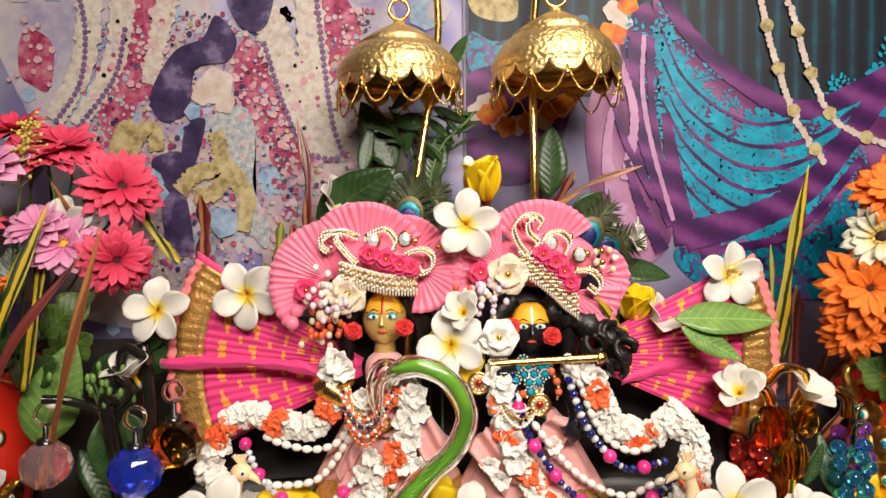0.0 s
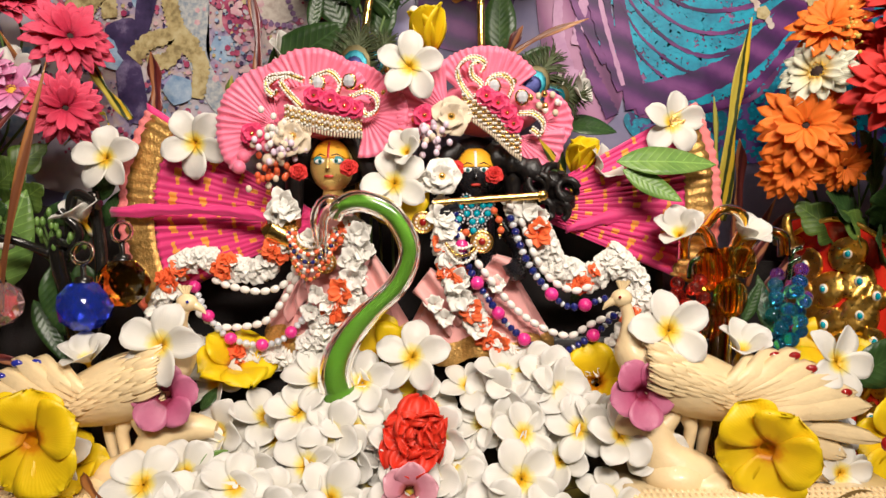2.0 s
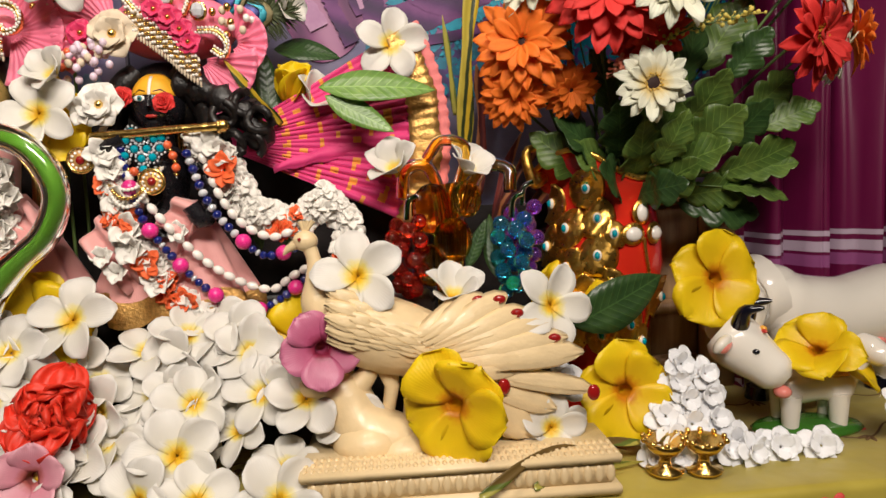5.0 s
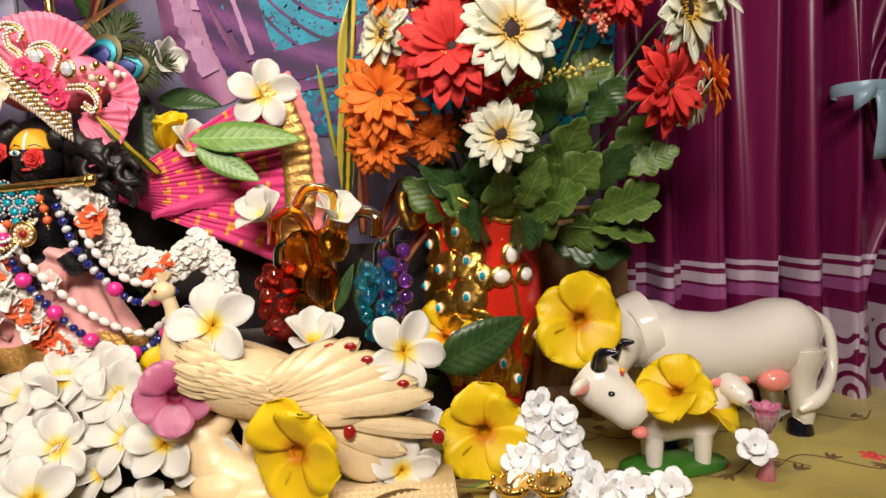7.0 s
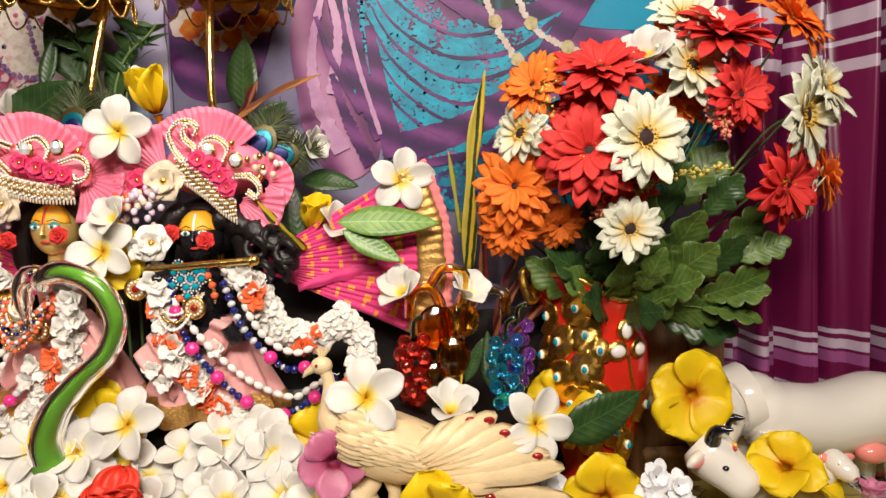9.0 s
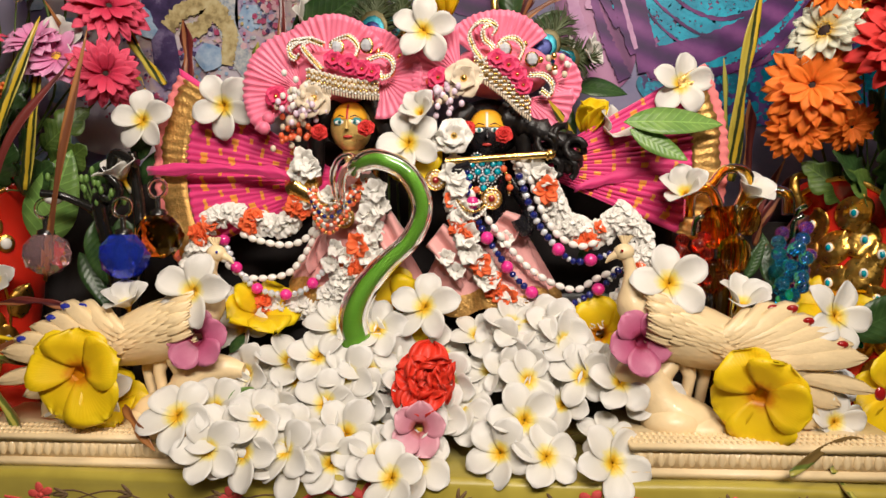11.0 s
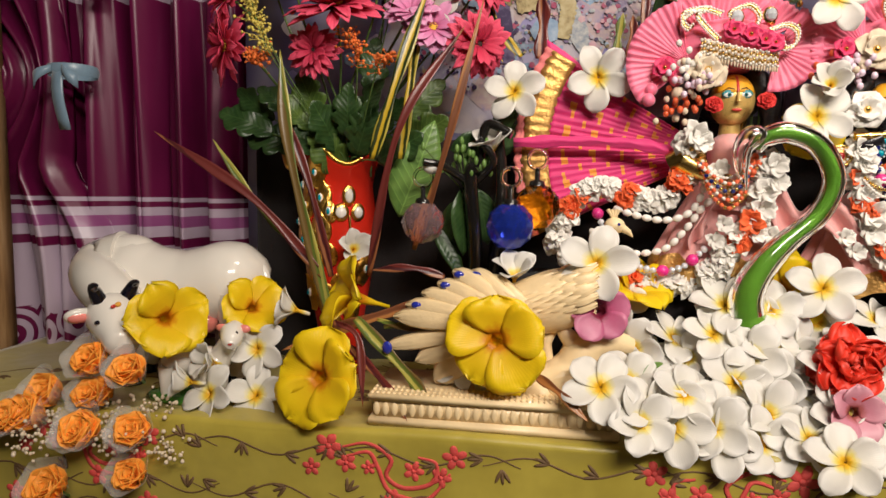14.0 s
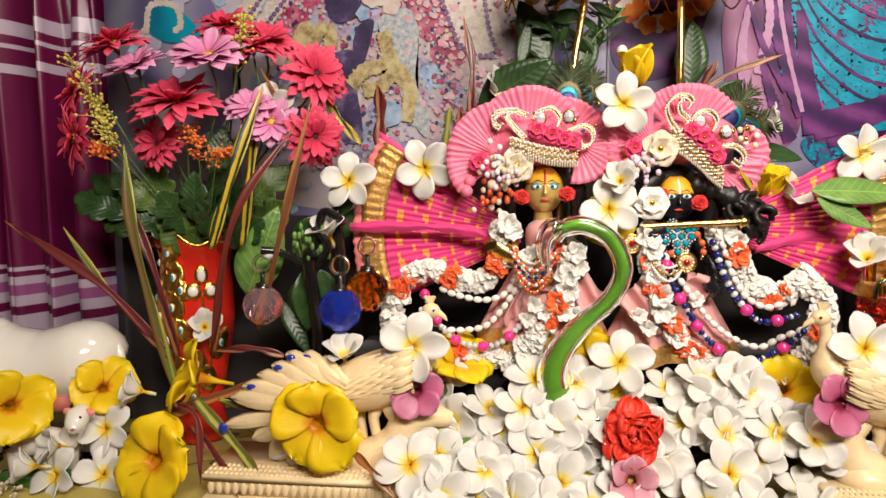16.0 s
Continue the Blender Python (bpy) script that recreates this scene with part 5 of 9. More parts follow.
FRESH, DARKL = "fresh green mango leaf tucked beside the blossoms", "dark green glossy leaf tucked behind the blossoms"
for a, b, kind, mat, label in (
        ((0.262, 0.412, 0.369), (0.377, 0.408, 0.371), "mango", LEAF_FRESH, FRESH), ((0.268, 0.408, 0.360), (0.334, 0.404, 0.323), "mango", LEAF_FRESH, FRESH),
        ((-0.469, 0.422, 0.223), (-0.418, 0.402, 0.340), "broad", LEAF_FRESH, FRESH), ((0.502, 0.377, 0.124), (0.597, 0.368, 0.169), "broad", LEAF_DARK, DARKL),
        ((0.207, 0.470, 0.335), (0.199, 0.467, 0.428), "narrow", LEAF_DARK, DARKL), ((0.210, 0.476, 0.421), (0.279, 0.467, 0.419), "broad", LEAF_DARK, DARKL), ((0.216, 0.462, 0.331), (0.262, 0.460, 0.349), "broad", LEAF_DARK, DARKL),
        ((-0.124, 0.473, 0.477), (-0.042, 0.483, 0.545), "broad", LEAF_DARK, DARKL), ((-0.057, 0.495, 0.547), (-0.099, 0.499, 0.632), "broad", LEAF_DARK, DARKL), ((-0.097, 0.479, 0.539), (-0.084, 0.488, 0.606), "narrow", LEAF_DARK, DARKL),
        ((-0.014, 0.481, 0.524), (0.001, 0.482, 0.593), "broad", LEAF_DARK, DARKL), ((0.137, 0.501, 0.510), (0.138, 0.500, 0.602), "broad", LEAF_DARK, DARKL), ((-0.013, 0.473, 0.599), (-0.061, 0.477, 0.607), "broad", LEAF_DARK, DARKL),
        ((0.015, 0.499, 0.673), (0.033, 0.501, 0.716), "broad", LEAF_DARK, DARKL), ((-0.154, 0.483, 0.485), (-0.053, 0.465, 0.544), "broad", LEAF_DARK, DARKL), ((0.158, 0.475, 0.489), (0.198, 0.474, 0.515), "broad", LEAF_DARK, DARKL),
        ((0.255, 0.352, 0.092), (0.295, 0.342, 0.031), "broad", LEAF_DARK, DARKL), ((0.263, 0.354, 0.081), (0.281, 0.343, 0.030), "broad", LEAF_DARK, DARKL), ((-0.425, 0.432, 0.216), (-0.377, 0.408, 0.148), "narrow", LEAF_DARK, DARKL),
        ((-0.361, 0.429, 0.281), (-0.346, 0.419, 0.317), "broad", LEAF_DARK, DARKL), ((-0.347, 0.435, 0.331), (-0.317, 0.429, 0.381), "broad", LEAF_DARK, DARKL), ((-0.340, 0.441, 0.302), (-0.316, 0.439, 0.346), "broad", LEAF_DARK, DARKL),
        ((-0.201, 0.362, 0.102), (-0.187, 0.382, 0.125), "broad", LEAF_DARK, DARKL), ((0.510, 0.315, -0.046), (0.561, 0.308, -0.008), "broad", LEAF_DARK, DARKL), ((0.438, 0.301, -0.037), (0.526, 0.315, -0.007), "broad", LEAF_DARK, DARKL),
        ((0.444, 0.413, 0.092), (0.508, 0.409, 0.102), "broad", LEAF_DARK, DARKL), ((0.193, 0.436, 0.209), (0.180, 0.435, 0.272), "narrow", LEAF_DARK, DARKL), ((0.213, 0.437, 0.203), (0.234, 0.434, 0.232), "narrow", LEAF_DARK, DARKL),
        ((0.402, 0.402, 0.183), (0.423, 0.403, 0.233), "narrow", LEAF_DARK, DARKL), ((0.431, 0.400, 0.174), (0.426, 0.413, 0.239), "narrow", LEAF_DARK, DARKL), ((-0.176, 0.292, 0.069), (-0.153, 0.308, 0.078), "broad", LEAF_FRESH, FRESH)):
    leaf_thing(a, b, kind, mat, label, rnd.choice((0.0, 0.1, 0.2)), rnd.uniform(-25, 25))


def blade(name, pts, w, mat, label, twist=0.6):
    """A long croton leaf: a strap along a curve, with its own straight midrib band."""
    line = curve(pts, 26)
    a, b = Vector(line[0]), Vector(line[-1])
    pose_ = leaf_pose(a, b, 0, (b - a).length)
    inv = pose_.inverted()
    rows = []
    for i, p in enumerate(line):
        u = i / 25
        q = inv @ Vector(p)
        ww = w * (math.sin(math.pi * (0.12 + 0.88 * u)) ** 0.5) * (0.75 + 0.25 * math.sin(11 * u)) if u < 1 else 0.0002
        t = twist * (u - 0.3)
        rows.append([(q.x, q.y + v * ww * math.cos(t), q.z + v * ww * math.sin(t) + 0.35 * abs(v) * ww) for v in (-1, -0.5, 0, 0.5, 1)])
    ob = tagged(new(name, Geo().shell(rows, 0.0006).mesh(name, mat)), label, "leaf")
    ob.matrix_basis = pose_
    return ob


CY, CG, CR = "yellow and dark green striped croton leaf standing upright", "green and yellow striped croton leaf standing upright", "dark maroon croton leaf with a pale midrib"
for pts, w, mat, label in (
        ([(-0.486, 0.354, 0.294), (-0.459, 0.361, 0.386), (-0.426, 0.386, 0.501)], 0.0095, CROTON_YELLOW, CY),
        ([(-0.541, 0.364, 0.093), (-0.592, 0.366, 0.292), (-0.610, 0.376, 0.428)], 0.0095, CROTON_GREEN, CG),
        ([(-0.493, 0.363, 0.152), (-0.451, 0.341, 0.329), (-0.381, 0.376, 0.451)], 0.007, CROTON_RED, CR),
        ([(-0.552, 0.365, 0.150), (-0.643, 0.364, 0.246), (-0.775, 0.366, 0.328)], 0.008, CROTON_RED, CR),
        ([(-0.604, 0.377, 0.196), (-0.649, 0.378, 0.245), (-0.704, 0.382, 0.319)], 0.006, CROTON_GREEN, CG),
        ([(-0.541, 0.365, 0.150), (-0.569, 0.366, 0.263), (-0.609, 0.377, 0.361)], 0.007, CROTON_RED, CR),
        ([(-0.361, 0.446, 0.404), (-0.397, 0.436, 0.442), (-0.438, 0.412, 0.528)], 0.006, CROTON_BROWN, CR),
        ([(-0.317, 0.466, 0.433), (-0.352, 0.469, 0.474), (-0.373, 0.464, 0.523)], 0.008, CROTON_YELLOW, CY),
        ([(-0.341, 0.460, 0.426), (-0.354, 0.464, 0.440), (-0.398, 0.460, 0.402)], 0.005, CROTON_YELLOW, CY),
        ([(-0.460, 0.389, 0.296), (-0.448, 0.400, 0.405), (-0.447, 0.412, 0.468)], 0.009, CROTON_YELLOW, CY),
        ([(-0.442, 0.389, 0.184), (-0.399, 0.362, 0.309), (-0.358, 0.369, 0.480)], 0.006, CROTON_BROWN, CR),
        ([(-0.294, 0.478, 0.432), (-0.290, 0.479, 0.478), (-0.295, 0.476, 0.517)], 0.011, CROTON_RED, CR),
        ([(-0.164, 0.474, 0.467), (-0.162, 0.476, 0.540), (-0.174, 0.479, 0.606)], 0.007, CROTON_RED, CR),
        ([(-0.198, 0.467, 0.427), (-0.195, 0.466, 0.460), (-0.191, 0.464, 0.484)], 0.007, CROTON_GREEN, CG),
        ([(-0.184, 0.467, 0.426), (-0.178, 0.465, 0.460), (-0.179, 0.464, 0.481)], 0.006, CROTON_RED, CR),
        ([(0.136, 0.473, 0.496), (0.183, 0.469, 0.525), (0.242, 0.462, 0.545)], 0.005, CROTON_BROWN, CR),
        ([(0.141, 0.483, 0.495), (0.151, 0.477, 0.519), (0.164, 0.473, 0.541)], 0.008, CROTON_RED, CR),
        ([(0.413, 0.487, 0.300), (0.419, 0.469, 0.432), (0.438, 0.463, 0.544)], 0.011, CROTON_YELLOW, CY),
        ([(0.404, 0.485, 0.347), (0.398, 0.468, 0.400), (0.391, 0.458, 0.449)], 0.004, CROTON_GREEN, CG),
        ([(0.429, 0.488, 0.258), (0.433, 0.480, 0.354), (0.427, 0.469, 0.400)], 0.008, CROTON_RED, CR),
        ([(0.446, 0.488, 0.235), (0.475, 0.482, 0.285), (0.500, 0.476, 0.314)], 0.008, CROTON_RED, CR),
        ([(0.462, 0.478, 0.207), (0.488, 0.477, 0.242), (0.518, 0.465, 0.279)], 0.009, CROTON_RED, CR),
        ([(0.445, 0.483, 0.217), (0.453, 0.483, 0.271), (0.479, 0.481, 0.328)], 0.006, CROTON_RED, CR),
        ([(0.219, 0.442, 0.337), (0.198, 0.419, 0.363), (0.173, 0.408, 0.397)], 0.006, CROTON_YELLOW, CR),
        ([(-0.400, 0.370, 0.154), (-0.440, 0.365, 0.164), (-0.489, 0.362, 0.160)], 0.006, CROTON_RED, CR),
        ([(-0.388, 0.348, 0.133), (-0.490, 0.340, 0.103), (-0.592, 0.329, 0.063)], 0.010, CROTON_BROWN, CR),
        ([(-0.525, 0.322, 0.104), (-0.491, 0.312, 0.086), (-0.480, 0.292, 0.013)], 0.006, CROTON_RED, CR),
        ([(-0.497, 0.323, 0.108), (-0.431, 0.301, 0.053), (-0.399, 0.283, 0.022)], 0.009, CROTON_GREEN, CG),
        ([(-0.506, 0.327, 0.073), (-0.456, 0.298, 0.040), (-0.424, 0.272, 0.006)], 0.007, CROTON_RED, CR),
        ([(-0.288, 0.286, 0.063), (-0.261, 0.261, 0.052), (-0.234, 0.247, 0.030)], 0.006, CROTON_BROWN, CR),
        ([(0.389, 0.252, 0.017), (0.451, 0.284, 0.037), (0.515, 0.311, 0.018)], 0.006, CROTON_GREEN, CG),
        ([(0.456, 0.301, 0.006), (0.449, 0.271, -0.003), (0.451, 0.239, -0.013)], 0.007, CROTON_GREEN, CG),
        ([(0.335, 0.304, 0.029), (0.407, 0.316, 0.032), (0.465, 0.310, 0.013)], 0.006, CROTON_GREEN, CG),
        ([(0.551, 0.328, 0.022), (0.495, 0.318, 0.027), (0.456, 0.301, 0.006)], 0.005, CROTON_GREEN, CG),
        ([(0.438, 0.273, 0.012), (0.478, 0.300, 0.010), (0.552, 0.321, 0.006)], 0.006, CROTON_GREEN, CG),
        ([(-0.476, 0.339, 0.104), (-0.418, 0.330, 0.096), (-0.333, 0.343, 0.111)], 0.004, CROTON_GREEN, CG),
        ([(-0.468, 0.340, 0.095), (-0.405, 0.330, 0.110), (-0.366, 0.337, 0.137)], 0.004, CROTON_GREEN, CG)):
    blade("croton_leaf", pts, w, mat, label, rnd.uniform(-0.8, 0.8))


# ---- bouquets ----
def daisy_proto(name, label, mat, rings, heart_mat, heart, seed, group):
    """An artificial daisy: rings of petals, a heart, and a calyx."""
    r = random.Random(seed)
    ob = thing(name, label, "artificial flower", group=group)
    for q, (count, L, W_, tilt) in enumerate(rings):
        for k in range(count):
            rows = petal(L * r.uniform(0.88, 1.08), W_ * r.uniform(0.85, 1.1), 0.66, 0.4, 7, 5, 0, 0.25, r.uniform(-0.1, 0.5), r.uniform(-0.2, 0.2), 0.004, 0.0006, seed + k)
            part("petal", Geo().shell(spun(rows, 360 / count * (k + 0.5 * (q % 2)) + r.uniform(-4, 4), tilt + r.uniform(-9, 9), 0.0015 * q), 0.0005), mat, ob)
    g = Geo().ball((0, 0, 0.001), (heart, heart, heart * 0.5), 14, 7, 0)
    for k in range(26):
        a, d = 2.4 * k, heart * (0.7 + 0.3 * (k % 5) / 5)
        g.tube([(d * math.cos(a), d * math.sin(a), 0.001), (1.1 * d * math.cos(a), 1.1 * d * math.sin(a), heart * 0.75)], [0.0006, 0.0009], 5, 1)
    part("heart", g, [heart_mat, YELLOW_HEART], ob, "dark flower heart with yellow stamens")
    part("calyx", Geo().lathe([(0.0015, -0.014), (0.004, -0.008), (0.006, -0.001)], 12), STEM_GREEN, ob)
    return ob


def stalk(head, n, foot):
    head, n = Vector(head), Vector(n).normalized()
    line = curve([head - n * 0.012, head - n * 0.045 + Vector((0, 0, -0.02)), (Vector(foot) * 0.6 + head * 0.4) + Vector((0, 0.01, 0)), foot], 14)
    return Geo().tube(line, 0.0016, 6)


def bouquet(protos, heads, foot, group):
    per = {}
    holder = thing("flower_stem_bundle", "thin green artificial flower stems standing in the vase", "flower stems", foot)
    for key, at, n, size in heads:
        per.setdefault(key, []).append((at, n, rnd.uniform(0, 90), size))
        g = stalk(at, n, (foot[0] + rnd.uniform(-0.03, 0.03), foot[1] + rnd.uniform(-0.02, 0.02), foot[2]))
        world_part("flower_stem", g, STEM_GREEN, holder)
    for key, lst in per.items():
        plant(protos[key], lst)


GR, GL = "red and cream bouquet", "pink bouquet"
RINGS = ((17, 0.046, 0.0068, 2), (15, 0.040, 0.0066, 14), (12, 0.031, 0.0060, 30))
FOOT_R, FOOT_L = (0.583, 0.475, 0.243), (-0.547, 0.467, 0.275)
bouquet({
    "red": daisy_proto("artificial_daisy", "scarlet red artificial daisy in the vase bouquet", CLOTH_RED, RINGS, DARK_HEART, 0.010, 41, GR),
    "orange": daisy_proto("artificial_daisy", "orange artificial daisy in the vase bouquet", CLOTH_ORANGE, RINGS, DARK_HEART, 0.007, 42, GR),
    "cream": daisy_proto("artificial_daisy", "cream artificial daisy with a dark heart", CLOTH_CREAM, ((16, 0.042, 0.0080, 5), (13, 0.034, 0.0072, 20)), DARK_HEART, 0.011, 43, GR)}, [
    ("red", (0.548, 0.354, 0.517), (-0.1, -0.6, 0.7), 1.1), ("red", (0.531, 0.342, 0.435), (-0.15, -1, 0.2), 1.15), ("red", (0.679, 0.370, 0.555), (0.1, -0.5, 0.8), 1.15), ("red", (0.692, 0.358, 0.490), (0.3, -1, 0.1), 0.85),
    ("red", (0.740, 0.356, 0.396), (0.5, -0.9, -0.1), 1.0), ("red", (0.579, 0.365, 0.408), (0.2, -0.7, -0.6), 0.9), ("red", (0.536, 0.374, 0.477), (-0.2, -0.8, 0.5), 0.9),
    ("orange", (0.463, 0.390, 0.403), (-0.5, -0.9, 0.1), 1.05), ("orange", (0.456, 0.405, 0.357), (-0.4, -0.9, -0.2), 0.75), ("orange", (0.483, 0.381, 0.509), (-0.6, -0.7, 0.4), 0.85), ("orange", (0.644, 0.388, 0.547), (0.0, -0.7, 0.6), 0.9),
    ("orange", (0.763, 0.385, 0.571), (0.5, -0.7, 0.6), 1.0), ("orange", (0.512, 0.401, 0.359), (0.0, -0.9, -0.3), 0.6), ("orange", (0.800, 0.389, 0.405), (0.8, -0.5, 0.1), 0.8), ("orange", (0.644, 0.397, 0.495), (0.1, -0.8, 0.4), 0.8),
    ("cream", (0.584, 0.330, 0.446), (0.15, -1, 0.2), 1.1), ("cream", (0.575, 0.350, 0.355), (-0.05, -1, 0.05), 0.78), ("cream", (0.470, 0.379, 0.459), (-0.7, -0.6, 0.2), 0.85), ("cream", (0.757, 0.354, 0.467), (0.6, -0.8, 0.0), 1.15),
    ("cream", (0.645, 0.365, 0.521), (0.3, -0.8, 0.3), 1.0), ("cream", (0.649, 0.390, 0.579), (0.0, -0.7, 0.6), 0.9), ("cream", (0.789, 0.376, 0.500), (0.6, -0.7, 0.4), 1.0), ("cream", (0.783, 0.389, 0.386), (0.8, -0.5, -0.3), 0.75)], FOOT_R, GR)
bouquet({
    "crimson": daisy_proto("artificial_daisy", "crimson pink artificial daisy in the vase bouquet", CLOTH_CRIMSON, RINGS, DARK_HEART, 0.008, 44, GL),
    "pink": daisy_proto("artificial_daisy", "light pink artificial daisy in the vase bouquet", CLOTH_PINK, ((15, 0.040, 0.009, 6), (12, 0.034, 0.0085, 20)), YELLOW_HEART, 0.006, 45, GL)}, [
    ("crimson", (-0.650, 0.430, 0.566), (-0.2, -0.4, 0.9), 1.0), ("crimson", (-0.544, 0.391, 0.481), (0.0, -0.5, 0.85), 1.25), ("crimson", (-0.571, 0.390, 0.429), (-0.05, -1, 0.1), 0.72), ("crimson", (-0.695, 0.414, 0.502), (-0.7, -0.6, 0.3), 0.9),
    ("crimson", (-0.694, 0.405, 0.440), (-0.7, -0.7, 0.0), 1.0), ("crimson", (-0.498, 0.443, 0.589), (0.0, -0.5, 0.8), 0.9), ("crimson", (-0.441, 0.448, 0.571), (0.3, -0.5, 0.7), 0.9), ("crimson", (-0.370, 0.434, 0.523), (0.6, -0.7, 0.3), 1.0),
    ("crimson", (-0.369, 0.418, 0.439), (0.6, -0.8, -0.1), 0.9), ("crimson", (-0.452, 0.424, 0.556), (0.1, -0.4, 0.9), 0.8),
    ("pink", (-0.497, 0.388, 0.540), (0.05, -0.6, 0.8), 1.15), ("pink", (-0.608, 0.407, 0.532), (-0.2, -0.5, 0.85), 1.0), ("pink", (-0.425, 0.412, 0.458), (0.2, -0.8, 0.4), 0.95), ("pink", (-0.452, 0.411, 0.477), (0.0, -0.7, 0.7), 0.85)], FOOT_L, GL)


def spray(pts, mat, label, group, bud=0.0022, count=26, spread=0.008):
    """A feathery artificial spray: a stalk with many small buds."""
    th = thing("flower_spray", label, "artificial flower", pts[0], group)
    world_part("stalk", Geo().tube(curve(pts, 12), 0.0009, 5), STEM_GREEN, th)
    line = curve(pts, count * 2)
    g = Geo()
    for k in range(count, count * 2):
        for q in range(3):
            p = Vector(line[k]) + Vector((rnd.gauss(0, spread), rnd.gauss(0, spread), rnd.gauss(0, spread * 0.6)))
            g.ball(p, bud * rnd.uniform(0.6, 1.2), 6, 4)
            g.tube([line[k - 1], p], 0.0004, 4, 0)
    tagged(world_part("bud_cluster", g, mat, th), kind="stuff")


for pts, mat, lab in (
        ([FOOT_L, (-0.623, 0.385, 0.431), (-0.691, 0.394, 0.545)], SPRAY_YELLOW, "yellow"), ([FOOT_L, (-0.624, 0.381, 0.423), (-0.649, 0.383, 0.489)], SPRAY_YELLOW, "yellow"), ([FOOT_L, (-0.465, 0.401, 0.525), (-0.456, 0.406, 0.600)], SPRAY_YELLOW, "yellow"),
        ([FOOT_L, (-0.636, 0.386, 0.409), (-0.644, 0.381, 0.422)], SPRAY_ORANGE, "orange"), ([FOOT_L, (-0.515, 0.388, 0.409), (-0.525, 0.382, 0.448)], SPRAY_ORANGE, "orange"), ([FOOT_L, (-0.489, 0.381, 0.401), (-0.475, 0.386, 0.420)], SPRAY_ORANGE, "orange")):
    spray(pts, mat, lab + " feathery artificial spray among the flowers", "bouquet sprays")
for pts, mat, lab in (
        ([FOOT_R, (0.580, 0.369, 0.381), (0.668, 0.343, 0.418)], SPRAY_YELLOW, "yellow"), ([FOOT_R, (0.499, 0.367, 0.465), (0.497, 0.369, 0.518)], SPRAY_YELLOW, "yellow"), ([FOOT_R, (0.663, 0.365, 0.466), (0.677, 0.352, 0.450)], SPRAY_SALMON, "salmon"),
        ([FOOT_R, (0.481, 0.402, 0.372), (0.489, 0.380, 0.379)], SPRAY_SALMON, "salmon"), ([FOOT_R, (0.679, 0.378, 0.503), (0.705, 0.381, 0.555)], SPRAY_YELLOW, "yellow"), ([FOOT_R, (0.556, 0.372, 0.370), (0.550, 0.365, 0.368)], SPRAY_SALMON, "salmon")):
    spray(pts, mat, lab + " feathery artificial spray among the flowers", "bouquet sprays", spread=0.005)


def foliage(foot, tips, label, mats):
    th = thing("bouquet_foliage", label, "artificial leaves", foot)
    for tip, size, roll in tips:
        tip = Vector(tip)
        d = (tip - Vector(foot)).normalized()
        base = tip - d * size
        world_part("leaf_stem", Geo().tube(curve([foot, (Vector(foot) * 0.5 + base * 0.5) + Vector((0, -0.01, 0.01)), base], 8), 0.0011, 5), STEM_GREEN, th)
        world_part("leaf", leaf_mesh("lobed", rnd.choice(mats), rnd.choice((0.1, 0.3, 0.5))), None, th, m=leaf_pose(base, tip, roll, 0.09))
    return th


tips = [(p, 0.055 + 0.03 * rnd.random(), rnd.uniform(-40, 40)) for p in (
    (0.534, 0.388, 0.303), (0.492, 0.406, 0.308), (0.553, 0.367, 0.280), (0.582, 0.357, 0.305), (0.613, 0.356, 0.310), (0.622, 0.373, 0.272), (0.654, 0.363, 0.302), (0.713, 0.402, 0.237), (0.741, 0.382, 0.290), (0.734, 0.392, 0.264), (0.663, 0.367, 0.366), (0.700, 0.363, 0.407),
    (0.672, 0.361, 0.331), (0.711, 0.370, 0.329), (0.754, 0.370, 0.339), (0.616, 0.374, 0.344), (0.556, 0.377, 0.340), (0.516, 0.392, 0.334), (0.645, 0.367, 0.415), (0.739, 0.378, 0.364), (0.602, 0.371, 0.392), (0.549, 0.393, 0.394), (0.685, 0.379, 0.444), (0.746, 0.392, 0.283), (0.706, 0.402, 0.254), (0.602, 0.368, 0.261))]
foliage(FOOT_R, tips, "green lobed artificial leaves in the red vase", [LEAF_SILK, LEAF_SILK, LEAF_DARK])
tips = [(p, 0.05 + 0.03 * rnd.random(), rnd.uniform(-40, 40)) for p in (
    (-0.711, 0.413, 0.367), (-0.677, 0.414, 0.344), (-0.693, 0.424, 0.387), (-0.606, 0.395, 0.342), (-0.568, 0.385, 0.365), (-0.530, 0.385, 0.373), (-0.567, 0.394, 0.320), (-0.503, 0.390, 0.350), (-0.494, 0.415, 0.444), (-0.619, 0.396, 0.379), (-0.461, 0.400, 0.372), (-0.445, 0.389, 0.321), (-0.600, 0.405, 0.402), (-0.653, 0.415, 0.395), (-0.421, 0.422, 0.395), (-0.503, 0.396, 0.395), (-0.408, 0.425, 0.349), (-0.471, 0.444, 0.577))]
foliage(FOOT_L, tips, "dark green lobed artificial leaves in the red vase", [LEAF_DARK, LEAF_DARK, LEAF_SILK])


